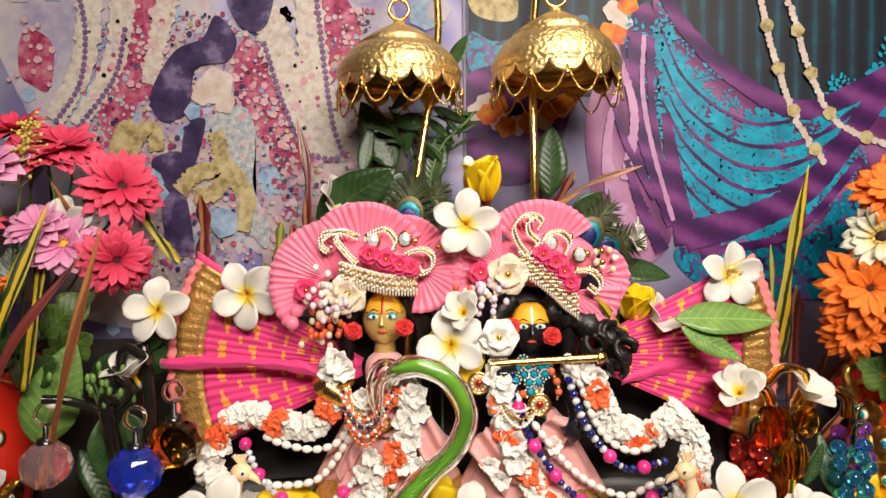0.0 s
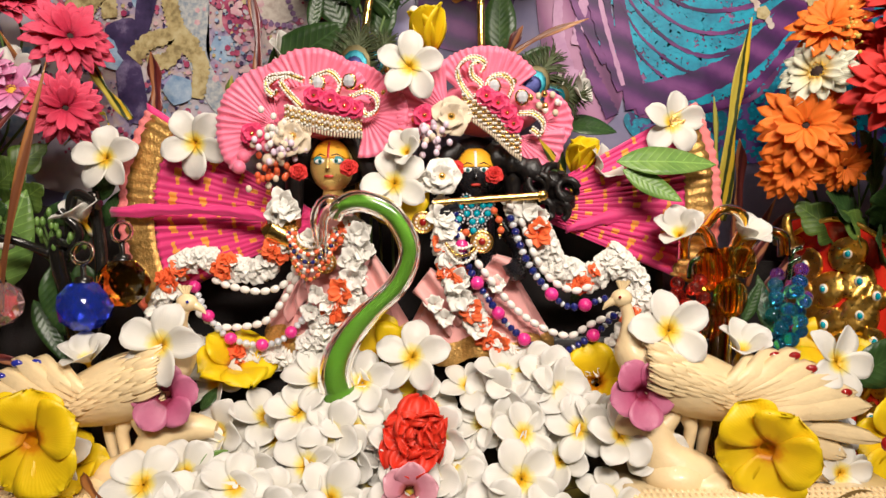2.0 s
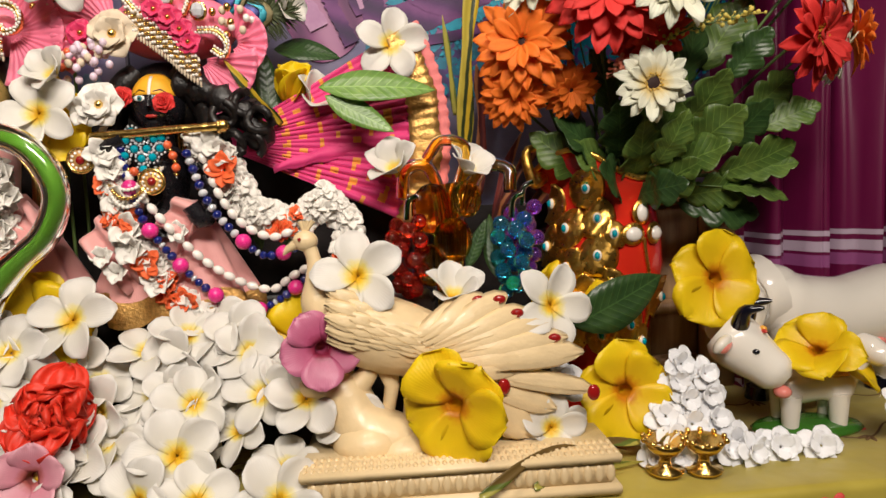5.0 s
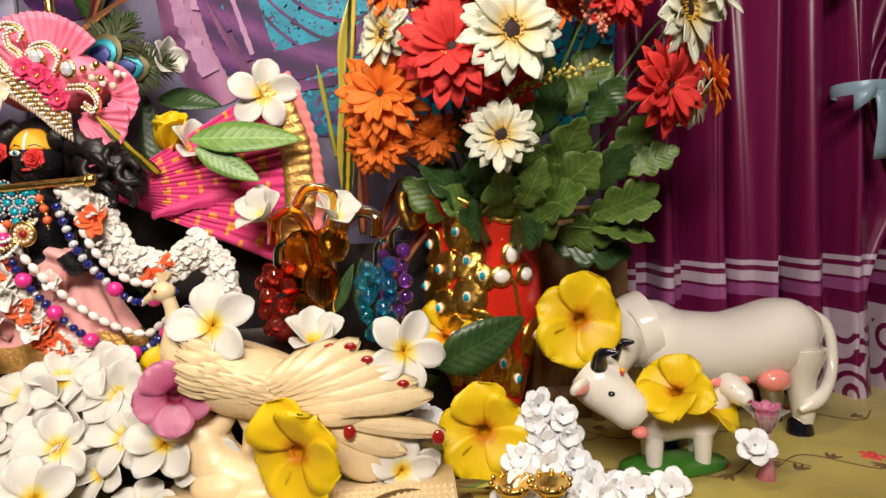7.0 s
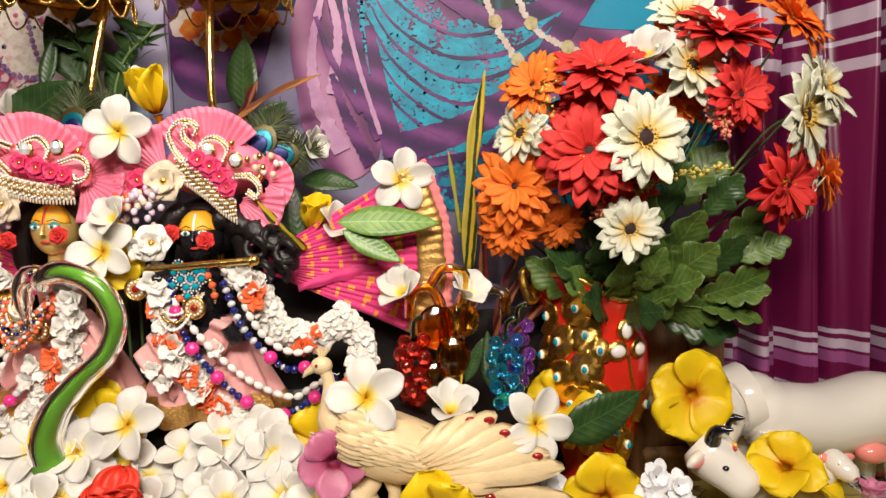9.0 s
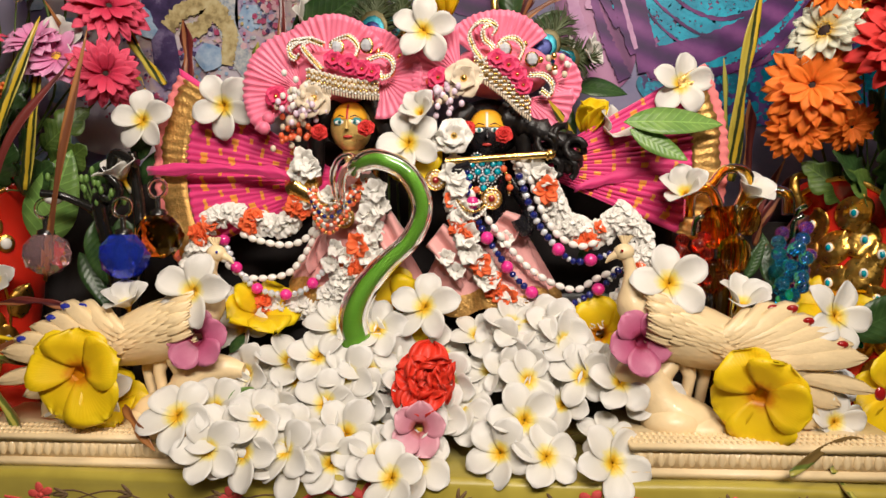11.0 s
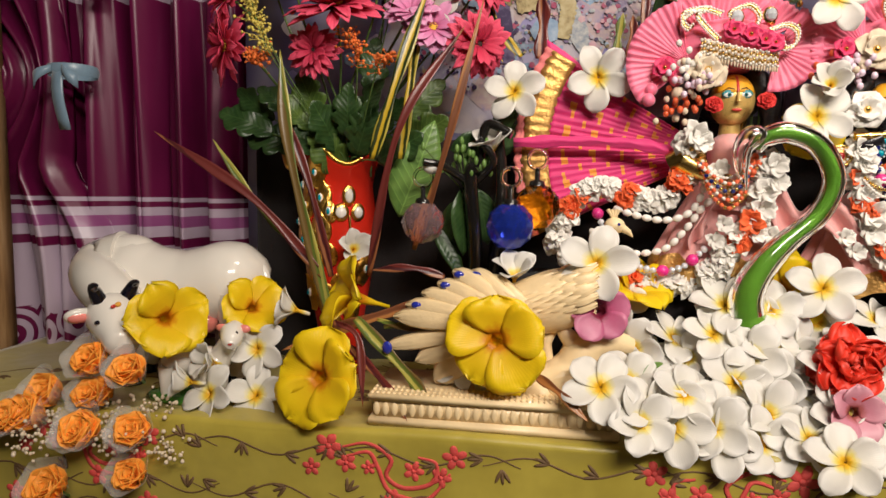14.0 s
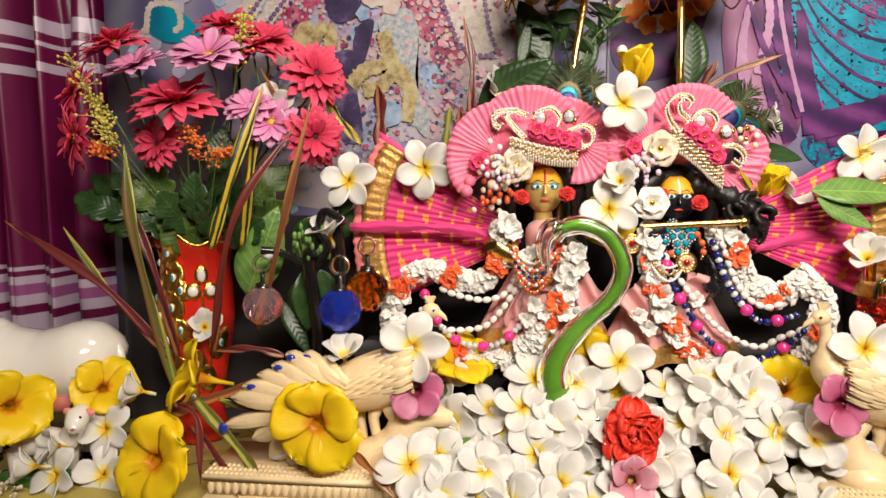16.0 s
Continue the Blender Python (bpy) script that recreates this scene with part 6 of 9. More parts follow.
# ---- vases ----
def vase(cx, cy, top, label):
    th = thing("vase", label, "vase", (cx, cy, 0))
    k = top / 0.27
    prof = [(0.0, 0.0), (0.050, 0.0), (0.054, 0.006), (0.046, 0.02), (0.038, 0.045), (0.048, 0.08), (0.061, 0.13), (0.067, 0.165), (0.065, 0.20), (0.058, 0.225), (0.060, 0.245), (0.072, 0.262), (0.076, 0.270), (0.073, 0.270), (0.066, 0.262), (0.048, 0.235), (0.046, 0.2), (0.05, 0.15), (0.03, 0.06), (0.0, 0.05)]

    def bend(r, z, a, i):
        flare = max(z - 0.2, 0) / 0.07
        return r * (1 + 0.10 * flare * math.cos(2 * a)), z * k + 0.016 * flare * math.sin(3 * a + 2.2)

    part("vase_body", Geo().lathe(prof, 48, bend=bend), VASE_RED, th)

    def skin(a, z, out):
        zs = [q[1] for q in prof[1:13]]
        r = float(np.interp(z / k, zs, [q[0] for q in prof[1:13]])) + out
        return (r * math.cos(a), r * math.sin(a), z)

    def feather(a0, z0, size, tilt):
        g = Geo()
        rows = []
        for i in range(13):
            u = i / 12
            w = size * math.sin(math.pi * (0.1 + 0.9 * u)) ** 0.6
            row = []
            for j in range(11):
                v = 2 * j / 10 - 1
                rr = 0.055
                da, dz = v * w / rr, (u - 0.45) * 2.6 * size
                row.append(skin(a0 + da * math.cos(tilt) + dz * math.sin(tilt) / rr, z0 + dz * math.cos(tilt) - v * w * math.sin(tilt), 0.002 + 0.0035 * (1 - v * v) + 0.0009 * math.sin(26 * v + 9 * u)))
            rows.append(row)
        g.shell([r[::-1] for r in rows], 0.002)
        f = part("gold_feather", g, GOLD_LEAFED, th, "gilded relief of a peacock feather")
        c = Vector(skin(a0, z0 + 0.1 * size, 0.006))
        out = Vector((math.cos(a0), math.sin(a0), 0))
        m3 = out.to_track_quat("Z", "Y").to_matrix()
        part("eye_ring", Geo().ball(c, (0.0048, 0.0062, 0.003), 14, 6, 0, m3), PEARL, f)
        part("eye_stone", Geo().ball(c + out * 0.0022, (0.003, 0.0042, 0.0028), 12, 6, 0, m3), TURQUOISE, f)

    for a, z, s, t in ((-122, 0.245, 0.017, 0.3), (-142, 0.205, 0.018, 0.5), (-112, 0.215, 0.017, 0.2), (-112, 0.178, 0.018, 0.1), (-140, 0.165, 0.018, 0.4), (-98, 0.20, 0.012, -0.2), (-165, 0.23, 0.018, 0.4), (-165, 0.185, 0.02, 0.3), (-128, 0.135, 0.02, 0.2), (-100, 0.150, 0.014, -0.3), (-80, 0.105, 0.019, -0.3), (-110, 0.095, 0.018, 0.2), (-60, 0.085, 0.018, -0.5), (-40, 0.13, 0.018, 0.4), (-90, 0.06, 0.015, 0), (-145, 0.10, 0.02, 0)):
        feather(radians(a), z * k, s, t)
    a0, z0 = radians(-68), 0.205 * k
    for da, dz, sx, sz in ((0.0, 0.016, 0.0075, 0.010), (-0.22, -0.006, 0.0095, 0.008), (0.22, -0.006, 0.0085, 0.008)):
        c = Vector(skin(a0 + da, z0 + dz, 0.003))
        out = Vector((math.cos(a0 + da), math.sin(a0 + da), 0))
        m3 = out.to_track_quat("Z", "Y").to_matrix()
        bez = part("pearl_bezel", Geo().ball(c, (sx + 0.0045, sz + 0.0045, 0.0035), 16, 8, 0, m3), GOLD_LEAFED, th)
        part("pearl_stone", Geo().ball(c + out * 0.002, (sx, sz, 0.005), 16, 8, 0, m3), PEARL, bez)
    part("gold_stem", Geo().tube([skin(a0 + 0.3 * math.sin(2.4 * u) * u, z0 - 0.01 - 0.11 * u, 0.002) for u in np.linspace(0, 1, 16)], 0.0022, 6), GOLD_LEAFED, th)
    rim = []
    for q in range(49):
        a = 2 * math.pi * q / 48
        r, z = bend(0.0755, 0.270, a, 0)
        rim.append((r * math.cos(a), r * math.sin(a), z))
    part("gold_rim", Geo().tube(rim[18:42], 0.003, 8), GOLD_LEAFED, th)
    part("scroll_handle", Geo().tube(curve([skin(radians(-165), 0.26 * k, 0.004), (-0.085, -0.03, 0.255 * k), (-0.092, -0.03, 0.285 * k), (-0.074, -0.03, 0.29 * k)], 16), [0.008 - 0.0003 * q for q in range(16)], 10), GOLD_LEAFED, th)
    return th


vase(0.568, 0.480, 0.285, "red glazed vase with gilded peacock feathers and pearl inlay")
narrow_vase = vase(-0.566, 0.476, 0.307, "red glazed vase with gilded feathers, behind croton leaves")
narrow_vase.matrix_basis = narrow_vase.matrix_basis @ Matrix.Rotation(radians(10), 4, "Z") @ Matrix.Diagonal((0.78, 0.78, 1, 1))


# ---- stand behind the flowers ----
# Black step and sheets added so the gaps behind dolls and vases stay dark.
BLACK_BACKING = plain("black_backing", (0.012, 0.008, 0.008), 0.9, sheen=0.2, bump=0.4, grain=500)
stand = thing("altar_step", "low black step under the dolls, with sheets added for dark gaps", "stand", (0, 0.44, 0))
world_part("step_body", Geo().box((-0.32, 0.425, -0.001), (0.37, 0.530, 0.150), bevel=0.004), BLACK_BACKING, stand)
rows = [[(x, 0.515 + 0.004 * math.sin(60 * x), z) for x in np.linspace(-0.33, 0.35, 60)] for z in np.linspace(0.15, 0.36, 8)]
world_part("backcloth", Geo().shell(rows, 0.003), BLACK_BACKING, stand)
# Added dark sheets cover the grey poster board behind the vases.
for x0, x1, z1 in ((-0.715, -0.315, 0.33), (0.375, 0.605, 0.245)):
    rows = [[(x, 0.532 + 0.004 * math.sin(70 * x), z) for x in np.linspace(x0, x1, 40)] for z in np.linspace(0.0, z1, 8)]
    world_part("backcloth", Geo().shell(rows, 0.003), BLACK_BACKING, stand)


# ---- pleated cloth ----
def pleated(centre, r0, r1, a0, a1, pleats, depth, dish=0.0, mat_of=None, mats=None, thick=0.0008, n=10, rag=0.0):
    """A fan of pleats in the plane that faces the viewer, in degrees counted from +x up."""
    rows = []
    m = pleats * 4 + 1
    for i in range(n):
        u = i / (n - 1)
        r = r0 + (r1 - r0) * u
        row = []
        for j in range(m):
            s = j / (m - 1)
            a = radians(a0 + (a1 - a0) * s)
            y = -depth * (0.25 + 0.75 * u) * ((0.75 + 0.35 * math.sin(13 * s + 3 * centre[0] * 50)) * math.sin(2 * math.pi * pleats * (s + 0.006 * math.sin(31 * s + 7 * u) + 0.010 * u * math.sin(17 * s))) + 0.6 * math.sin(9 * s + 5) + 0.25 * math.sin(40 * s + 11 * u)) - dish * u * u
            rr = r * (1 + rag * u * math.sin(23 * s) + 0.004 * u * math.sin(2 * math.pi * pleats * s))
            row.append((centre[0] + rr * math.cos(a), centre[1] + y, centre[2] + rr * math.sin(a)))
        rows.append(row)
    return Geo().shell(rows, thick, 0, mat_of)


def side_fan(centre, r1, a0, a1, ribbon, label):
    th = thing("pleated_fan", label, "cloth fan", centre)

    def pick(u, v):
        return 1 if ((u * 5.2 + 0.55 * math.sin(int(v * 19) * 2.1)) % 1.0) < 0.17 and 0.2 < u < 0.95 else 0

    world_part("fan_cloth", pleated(centre, 0.02, r1 * 0.84, a0, a1, 19, 0.0032, 0.010, pick, n=44), [MAGENTA, STRIPE_ORANGE], th)
    world_part("gold_lace", pleated((centre[0], centre[1] - 0.012, centre[2]), r1 * 0.835, r1 * 0.97, a0, a1, 19, 0.0012, 0.0, n=5, rag=0.006), GOLD_LACE, th, "gold lace border")
    world_part("pink_edge", pleated((centre[0], centre[1] - 0.011, centre[2]), r1 * 0.965, r1 * 1.01, a0, a1, 19, 0.0012, 0.0, n=4), PINK_LACE, th)
    line = curve(ribbon, 24)
    rows = [[(p[0], p[1] - 0.0022 * math.sin(v * math.pi) + 0.001 * math.sin(9 * v), p[2] + (v - 0.5) * (0.012 + 0.003 * math.sin(0.5 * i)) + 0.0012 * math.sin(5 * i * 0.3 + 3 * v)) for v in np.linspace(0, 1, 7)] for i, p in enumerate(line)]
    world_part("ribbon", Geo().shell(rows, 0.002), MAGENTA, th, "magenta cloth ribbon across the pleats")


side_fan((-0.075, 0.448, 0.308), 0.245, 148, 206, [(-0.323, 0.422, 0.319), (-0.234, 0.418, 0.321), (-0.165, 0.417, 0.316), (-0.123, 0.414, 0.304)], "magenta pleated cloth fan with orange stripes and gold lace")
side_fan((0.146, 0.452, 0.320), 0.245, 29, -24, [(0.392, 0.452, 0.319), (0.333, 0.450, 0.315), (0.268, 0.450, 0.307), (0.209, 0.440, 0.292)], "magenta pleated cloth fan with orange stripes and gold lace")
single("magenta_ribbon_end", Geo().shell([[(p[0], p[1], p[2] + (v - 0.5) * 0.014) for v in (0, 0.5, 1)] for p in curve([(-0.285, 0.440, 0.441), (-0.259, 0.440, 0.423), (-0.224, 0.439, 0.395)], 10)], 0.002), MAGENTA, "magenta cloth end at the top of the fan", "ribbon")


# ---- dolls ----
def doll(name, face, skin, sleeve, label, dark):
    """A dressed doll as one mesh. Slots: skin, forehead, hair, dress, lace, white, teal, black, red, sleeve."""
    g = Geo()
    x, y, z = face[0], face[1] + 0.022, face[2]
    rx, ry, rz = 0.0255, 0.024, 0.031
    g.ball((x, y, z), (rx, ry, rz), 24, 18, 0)
    g.ball((x, y - 0.006, z - 0.018), (0.013, 0.014, 0.012), 14, 8, 0)

    def on(dx, dz, out=0.0):
        return (x + dx, y - ry * math.sqrt(max(1 - (dx / rx) ** 2 - (dz / rz) ** 2, 0.03)) - out, z + dz)

    rows = []
    for i in range(9):
        dz = rz * (0.22 + 0.72 * i / 8)
        half = rx * math.sqrt(1 - (dz / rz) ** 2) * 0.93
        rows.append([on(half * v, dz, 0.0007) for v in np.linspace(-1, 1, 13)])
    g.shell([r[::-1] for r in rows], 0.0006, 1)
    g.shell([[on(v * 0.0014, dz, 0.0014) for v in (1, 0, -1)] for dz in np.linspace(0.002, 0.026, 7)], 0.0005, 5 if dark else 8)
    g.tube([on(0, 0.006, 0.001), on(0, -0.001, 0.004), on(0, -0.005, 0.0045)], [0.0016, 0.0022, 0.0030], 8, 0)
    for s in (-1, 1):
        if not dark:
            g.ball(on(s * 0.0095, 0.0045, -0.0004), (0.0078, 0.0018, 0.0050), 12, 6, 6)
        g.ball(on(s * 0.0095, 0.0035, 0.0003), (0.0062, 0.0015, 0.0030), 12, 6, 5)
        g.ball(on(s * 0.0092, 0.0036, 0.0014), (0.0024, 0.0010, 0.0026), 10, 6, 6)
        g.ball(on(s * 0.0092, 0.0036, 0.0022), (0.0012, 0.0007, 0.0014), 8, 5, 7)
        g.tube([on(s * 0.0035, 0.0098, 0.0008), on(s * 0.0095, 0.0118, 0.0008), on(s * 0.0175, 0.0075, 0.0008)], [0.0005, 0.0008, 0.0004], 6, 7)
    g.ball(on(0, -0.0135, 0.0008), (0.0058, 0.0018, 0.0018), 12, 6, 8)
    g.ball((x, y + 0.022, z + 0.010), (0.044, 0.026, 0.036), 20, 14, 2)
    for s in (-1, 1):
        g.tube(curve([(x + s * 0.018, y + 0.004, z + 0.034), (x + s * 0.036, y + 0.002, z + 0.014), (x + s * 0.046, y + 0.006, z - 0.015), (x + s * 0.044, y + 0.01, z - 0.06)], 12), [0.010, 0.012, 0.013, 0.013, 0.014, 0.014, 0.013, 0.012, 0.011, 0.010, 0.008, 0.004], 10, 2)
    g.tube([(x, y + 0.002, z - 0.02), (x, y + 0.004, z - 0.045)], [0.011, 0.013], 14, 0)
    g.tube(curve([(x, y + 0.004, z - 0.040), (x, y + 0.004, z - 0.06), (x, y + 0.004, z - 0.10), (x, y + 0.004, z - 0.13)], 10), [0.016, 0.027, 0.032, 0.033, 0.032, 0.030, 0.029, 0.030, 0.032, 0.034], 20, 0 if dark else 3, 0.7)

    def skirt(r, zz, a, i):
        k = (i / 9)
        return r * (1 + 0.10 * k * math.sin(11 * a) + 0.05 * k * math.sin(5 * a + 1)), zz + 0.006 * k * math.sin(7 * a)

    prof = [(0.030 + 0.052 * (i / 9) ** 0.8, z - 0.095 - 0.105 * i / 9) for i in range(10)]
    rows = []
    for i, (r, zz) in enumerate(prof):
        row = []
        for k in range(66):
            a = 2 * math.pi * k / 66
            rr, z2 = skirt(r, zz, a, i)
            row.append((x + rr * math.cos(a), y + 0.004 + 0.42 * rr * math.sin(a), z2))
        rows.append(row)
    g.grid(rows[:9], True, 3)
    g.grid([rows[8], rows[9], [(p[0], p[1] * 0.999, p[2] - 0.014) for p in rows[9]]], True, 4)
    g.tube([(x, y + 0.01, z - 0.19), (x, y + 0.01, 0.148)], 0.03, 14, 2)
    if dark:
        g.tube(curve([(x + 0.03, y, z - 0.055), (x + 0.05, y - 0.01, z - 0.09), (x + 0.045, y - 0.03, z - 0.115), (x + 0.035, y - 0.035, z - 0.10)], 12), 0.009, 10, 0)
        g.tube(curve([(x - 0.03, y, z - 0.055), (x - 0.05, y - 0.01, z - 0.06), (x - 0.04, y - 0.035, z - 0.045), (x - 0.02, y - 0.04, z - 0.035)], 12), 0.008, 10, 0)
        g.tube(curve([(x + 0.02, y, z + 0.02), (x + 0.05, y - 0.005, z + 0.01), (x + 0.085, y - 0.01, z - 0.012), (x + 0.105, y - 0.012, z - 0.045)], 16), [0.014 + 0.004 * math.sin(2 * k) for k in range(16)], 12, 2)
        for k in range(9):
            a = k * 1.3
            c = Vector((x + 0.085 + 0.018 * math.cos(a), y - 0.02 - 0.004 * (k % 3), z - 0.025 + 0.022 * math.sin(a)))
            g.tube([c + Vector((0.011 * math.cos(t), -0.004 * math.sin(2 * t), 0.011 * math.sin(t))) for t in np.linspace(a, a + 5, 12)], 0.0042, 7, 2)
    else:
        g.tube(curve([(-0.135, 0.413, 0.293), (-0.116, 0.405, 0.303), (-0.099, 0.402, 0.306)], 12), [0.014] * 9 + [0.012, 0.010, 0.008], 14, 9)
        g.tube(curve([(-0.126, 0.399, 0.297), (-0.111, 0.397, 0.288), (-0.096, 0.396, 0.280), (-0.071, 0.395, 0.278)], 14), [0.014, 0.0135, 0.013, 0.0125, 0.012, 0.011, 0.010, 0.009, 0.008, 0.007, 0.006, 0.005, 0.005, 0.004], 12, 9)
    return single(name, g, [skin, MARK_YELLOW, HAIR, SATIN_ROSE, GOLD_LACE, PAINT_WHITE, PAINT_TEAL, PAINT_BLACK, PAINT_RED, sleeve], label, "doll")


doll("doll", (-0.065, 0.408, 0.370), FACE_GOLD, GOLD, "golden-faced dressed doll in a dusty rose skirt", False)
doll("doll", (0.102, 0.407, 0.358), FACE_BLACK, FACE_BLACK, "black-faced dressed doll with long black hair", True)

for pts in ([(-0.093, 0.393, 0.244), (-0.104, 0.397, 0.221), (-0.101, 0.401, 0.205)], [(-0.023, 0.398, 0.254), (-0.004, 0.395, 0.227), (0.008, 0.393, 0.235)], [(0.039, 0.402, 0.238), (0.055, 0.396, 0.225), (0.082, 0.402, 0.187)], [(0.113, 0.395, 0.253), (0.135, 0.396, 0.244), (0.130, 0.405, 0.224)]):
    line = curve(pts, 14)
    rows = [[(p[0] + 0.022 * (v - 0.5), p[1] - 0.008 * math.sin(9 * v + i * 0.2), p[2] + 0.028 * (v - 0.5)) for v in np.linspace(0, 1, 12)] for i, p in enumerate(line)]
    single("rose_sash", Geo().shell(rows, 0.001), SATIN_ROSE, "dusty rose cloth sash draped over the doll's skirt", "sash", "sashes")


def rosette(at, r, mat, label, name="rosette", n=(0, -1, 0.1), petals=5, layers=2, heart=None):
    """A small cloth flower of rounded petals."""
    th = thing(name, label, "cloth flower", at, "turban rosettes")
    for q in range(layers):
        for k in range(petals):
            rows = petal(r * (1 - 0.28 * q), r * (0.52 - 0.1 * q), 0.6, 0.35, 6, 5, 0, 0.3, 0.3, 0.15, 0.0, 0.0004, k)
            part("petal", Geo().shell(spun(rows, 360 / petals * (k + 0.5 * q), 12 + 25 * q, 0.001 * q), 0.0005), mat, th)
    part("heart", Geo().ball((0, 0, 0.003), r * 0.2, 8, 6), heart or GOLD, th)
    th.matrix_basis = aim(at, n, rnd.uniform(0, 90))
    return th


def rose(at, r, mat, label, n=(0, -1, 0.15), name="cloth_rose", group="ear roses", bud=False):
    """A rose: rings of cupped petals, closing towards the heart."""
    th = thing(name, label, "cloth rose", at, group)
    rings = ((5, 62, 1.55, 0.95), (5, 74, 1.45, 0.80), (4, 84, 1.25, 0.6), (3, 92, 1.0, 0.42)) if bud else ((6, 18, 1.0, 0.62), (5, 42, 0.85, 0.55), (5, 64, 0.65, 0.45), (3, 84, 0.5, 0.3))
    for q, (count, tilt, L, W_) in enumerate(rings):
        for k in range(count):
            rows = petal(r * L * rnd.uniform(0.92, 1.08), r * W_, 0.55, 0.5, 7, 7, 0, 0.55 if bud else 0.3, 0.35, 0.15, r * 0.05, r * 0.03, k)
            part("petal", Geo().shell(spun(rows, 360 / count * k + 37 * q + rnd.uniform(-8, 8), tilt + rnd.uniform(-7, 7), -0.5 * r if bud else 0.06 * r * q), 0.0005), mat, th)
    th.matrix_basis = aim(at, n, rnd.uniform(0, 90))
    return th


RR = "small red cloth rose worn beside the doll's face"
for at in ((-0.095, 0.392, 0.360), (-0.039, 0.391, 0.364), (0.121, 0.389, 0.354), (0.078, 0.403, 0.362)):
    rose(at, 0.0100, CLOTH_RED, RR)


# ---- turbans ----
def turban(label, centre, fans):
    th = thing("turban", label, "turban", centre)
    world_part("wrap", Geo().ball((centre[0], centre[1] + 0.014, centre[2] + 0.010), (0.062, 0.030, 0.034), 28, 14), SATIN_PINK, th)
    for c, r, a0, a1, p in fans:
        world_part("pleated_fan", pleated(c, 0.006, r, a0, a1, p, 0.0026, 0.006), SATIN_PINK, th, "fan of pink satin pleats")


def beaded(name, pts, r, parent, core=GOLD, beads=PEARL, bead=0.0016, double=True):
    """A gold cord with rows of small stones on it."""
    cord = world_part(name, Geo().tube(curve(pts, 40), r, 8, flat=0.6), core, parent, "gold cord set with small stones")
    g = Geo()
    for p in even(pts, bead * 2.1):
        for dz in ((-0.5, 0.5) if double else (0,)):
            g.ball((p.x + dz * r * 0.7, p.y - r * 0.75, p.z + dz * r), bead, 6, 5)
    tagged(world_part("stone_row", g, beads, cord), kind="stuff")
    return cord


def pearl_band(name, pts, w, parent, rows_=5):
    line = even(pts, 0.0034)
    base = world_part(name, Geo().shell([[(p.x, p.y + 0.001, p.z + w * (v - 0.5)) for v in (0, 0.5, 1)] for p in line], 0.002), CREAM_LACE, parent, "band of pearls and gold lace")
    g = Geo()
    for i, p in enumerate(line):
        for k in range(rows_):
            g.ball((p.x + rnd.uniform(-0.0004, 0.0004), p.y - 0.0015, p.z + w * ((k + 0.5 * (i % 2)) / rows_ - 0.45)), 0.0016, 6, 5, k % 2)
    tagged(world_part("pearl_row", g, [PEARL, GOLD], base), kind="stuff")
    g = Geo()
    for i, p in enumerate(line):
        g.ball((p.x, p.y, p.z - w * 0.62), (0.0013, 0.0013, 0.0036), 6, 5)
    tagged(world_part("bead_fringe", g, CREAM_LACE, base), kind="stuff")


def turban_trim(th_label, at, cords, band, bandw):
    th = thing("turban_ornament", th_label, "turban ornament", at)
    for c in cords:
        beaded("jewel_cord", c, 0.0045, th)
    pearl_band("pearl_band", band, bandw, th)
    return th


turban("pink satin turban of pleated fans on the golden-faced doll", (-0.075, 0.420, 0.423), [
    ((-0.086, 0.423, 0.430), 0.073, 28, 165, 19), ((-0.120, 0.413, 0.411), 0.072, 100, 222, 18), ((-0.024, 0.416, 0.427), 0.050, -100, 62, 15), ((-0.040, 0.426, 0.438), 0.05, 20, 90, 8)])
turban_trim("gold paisley ornament with pearls and stones on the turban", (-0.073, 0.401, 0.424), [
    [(-0.092, 0.400, 0.434), (-0.107, 0.402, 0.450), (-0.115, 0.403, 0.463), (-0.104, 0.402, 0.469), (-0.119, 0.403, 0.467), (-0.131, 0.403, 0.456), (-0.125, 0.403, 0.448), (-0.120, 0.403, 0.452)],
    [(-0.090, 0.402, 0.463), (-0.108, 0.403, 0.469), (-0.130, 0.403, 0.466), (-0.131, 0.403, 0.454)],
    [(-0.052, 0.400, 0.448), (-0.049, 0.401, 0.460), (-0.059, 0.401, 0.471), (-0.073, 0.401, 0.468), (-0.081, 0.401, 0.463), (-0.074, 0.401, 0.458)],
    [(-0.039, 0.400, 0.443), (-0.020, 0.401, 0.449), (-0.008, 0.401, 0.442), (-0.009, 0.401, 0.428), (-0.020, 0.400, 0.423), (-0.024, 0.400, 0.430)]],
    [(-0.110, 0.399, 0.428), (-0.088, 0.394, 0.421), (-0.061, 0.392, 0.414), (-0.039, 0.396, 0.412), (-0.024, 0.403, 0.412)], 0.018)
turban("pink satin turban of pleated fans on the black-faced doll", (0.120, 0.427, 0.426), [
    ((0.113, 0.428, 0.430), 0.074, 35, 140, 17), ((0.071, 0.418, 0.427), 0.058, 92, 225, 15), ((0.178, 0.424, 0.416), 0.036, -80, 80, 10), ((0.149, 0.419, 0.399), 0.055, -80, 10, 9)])
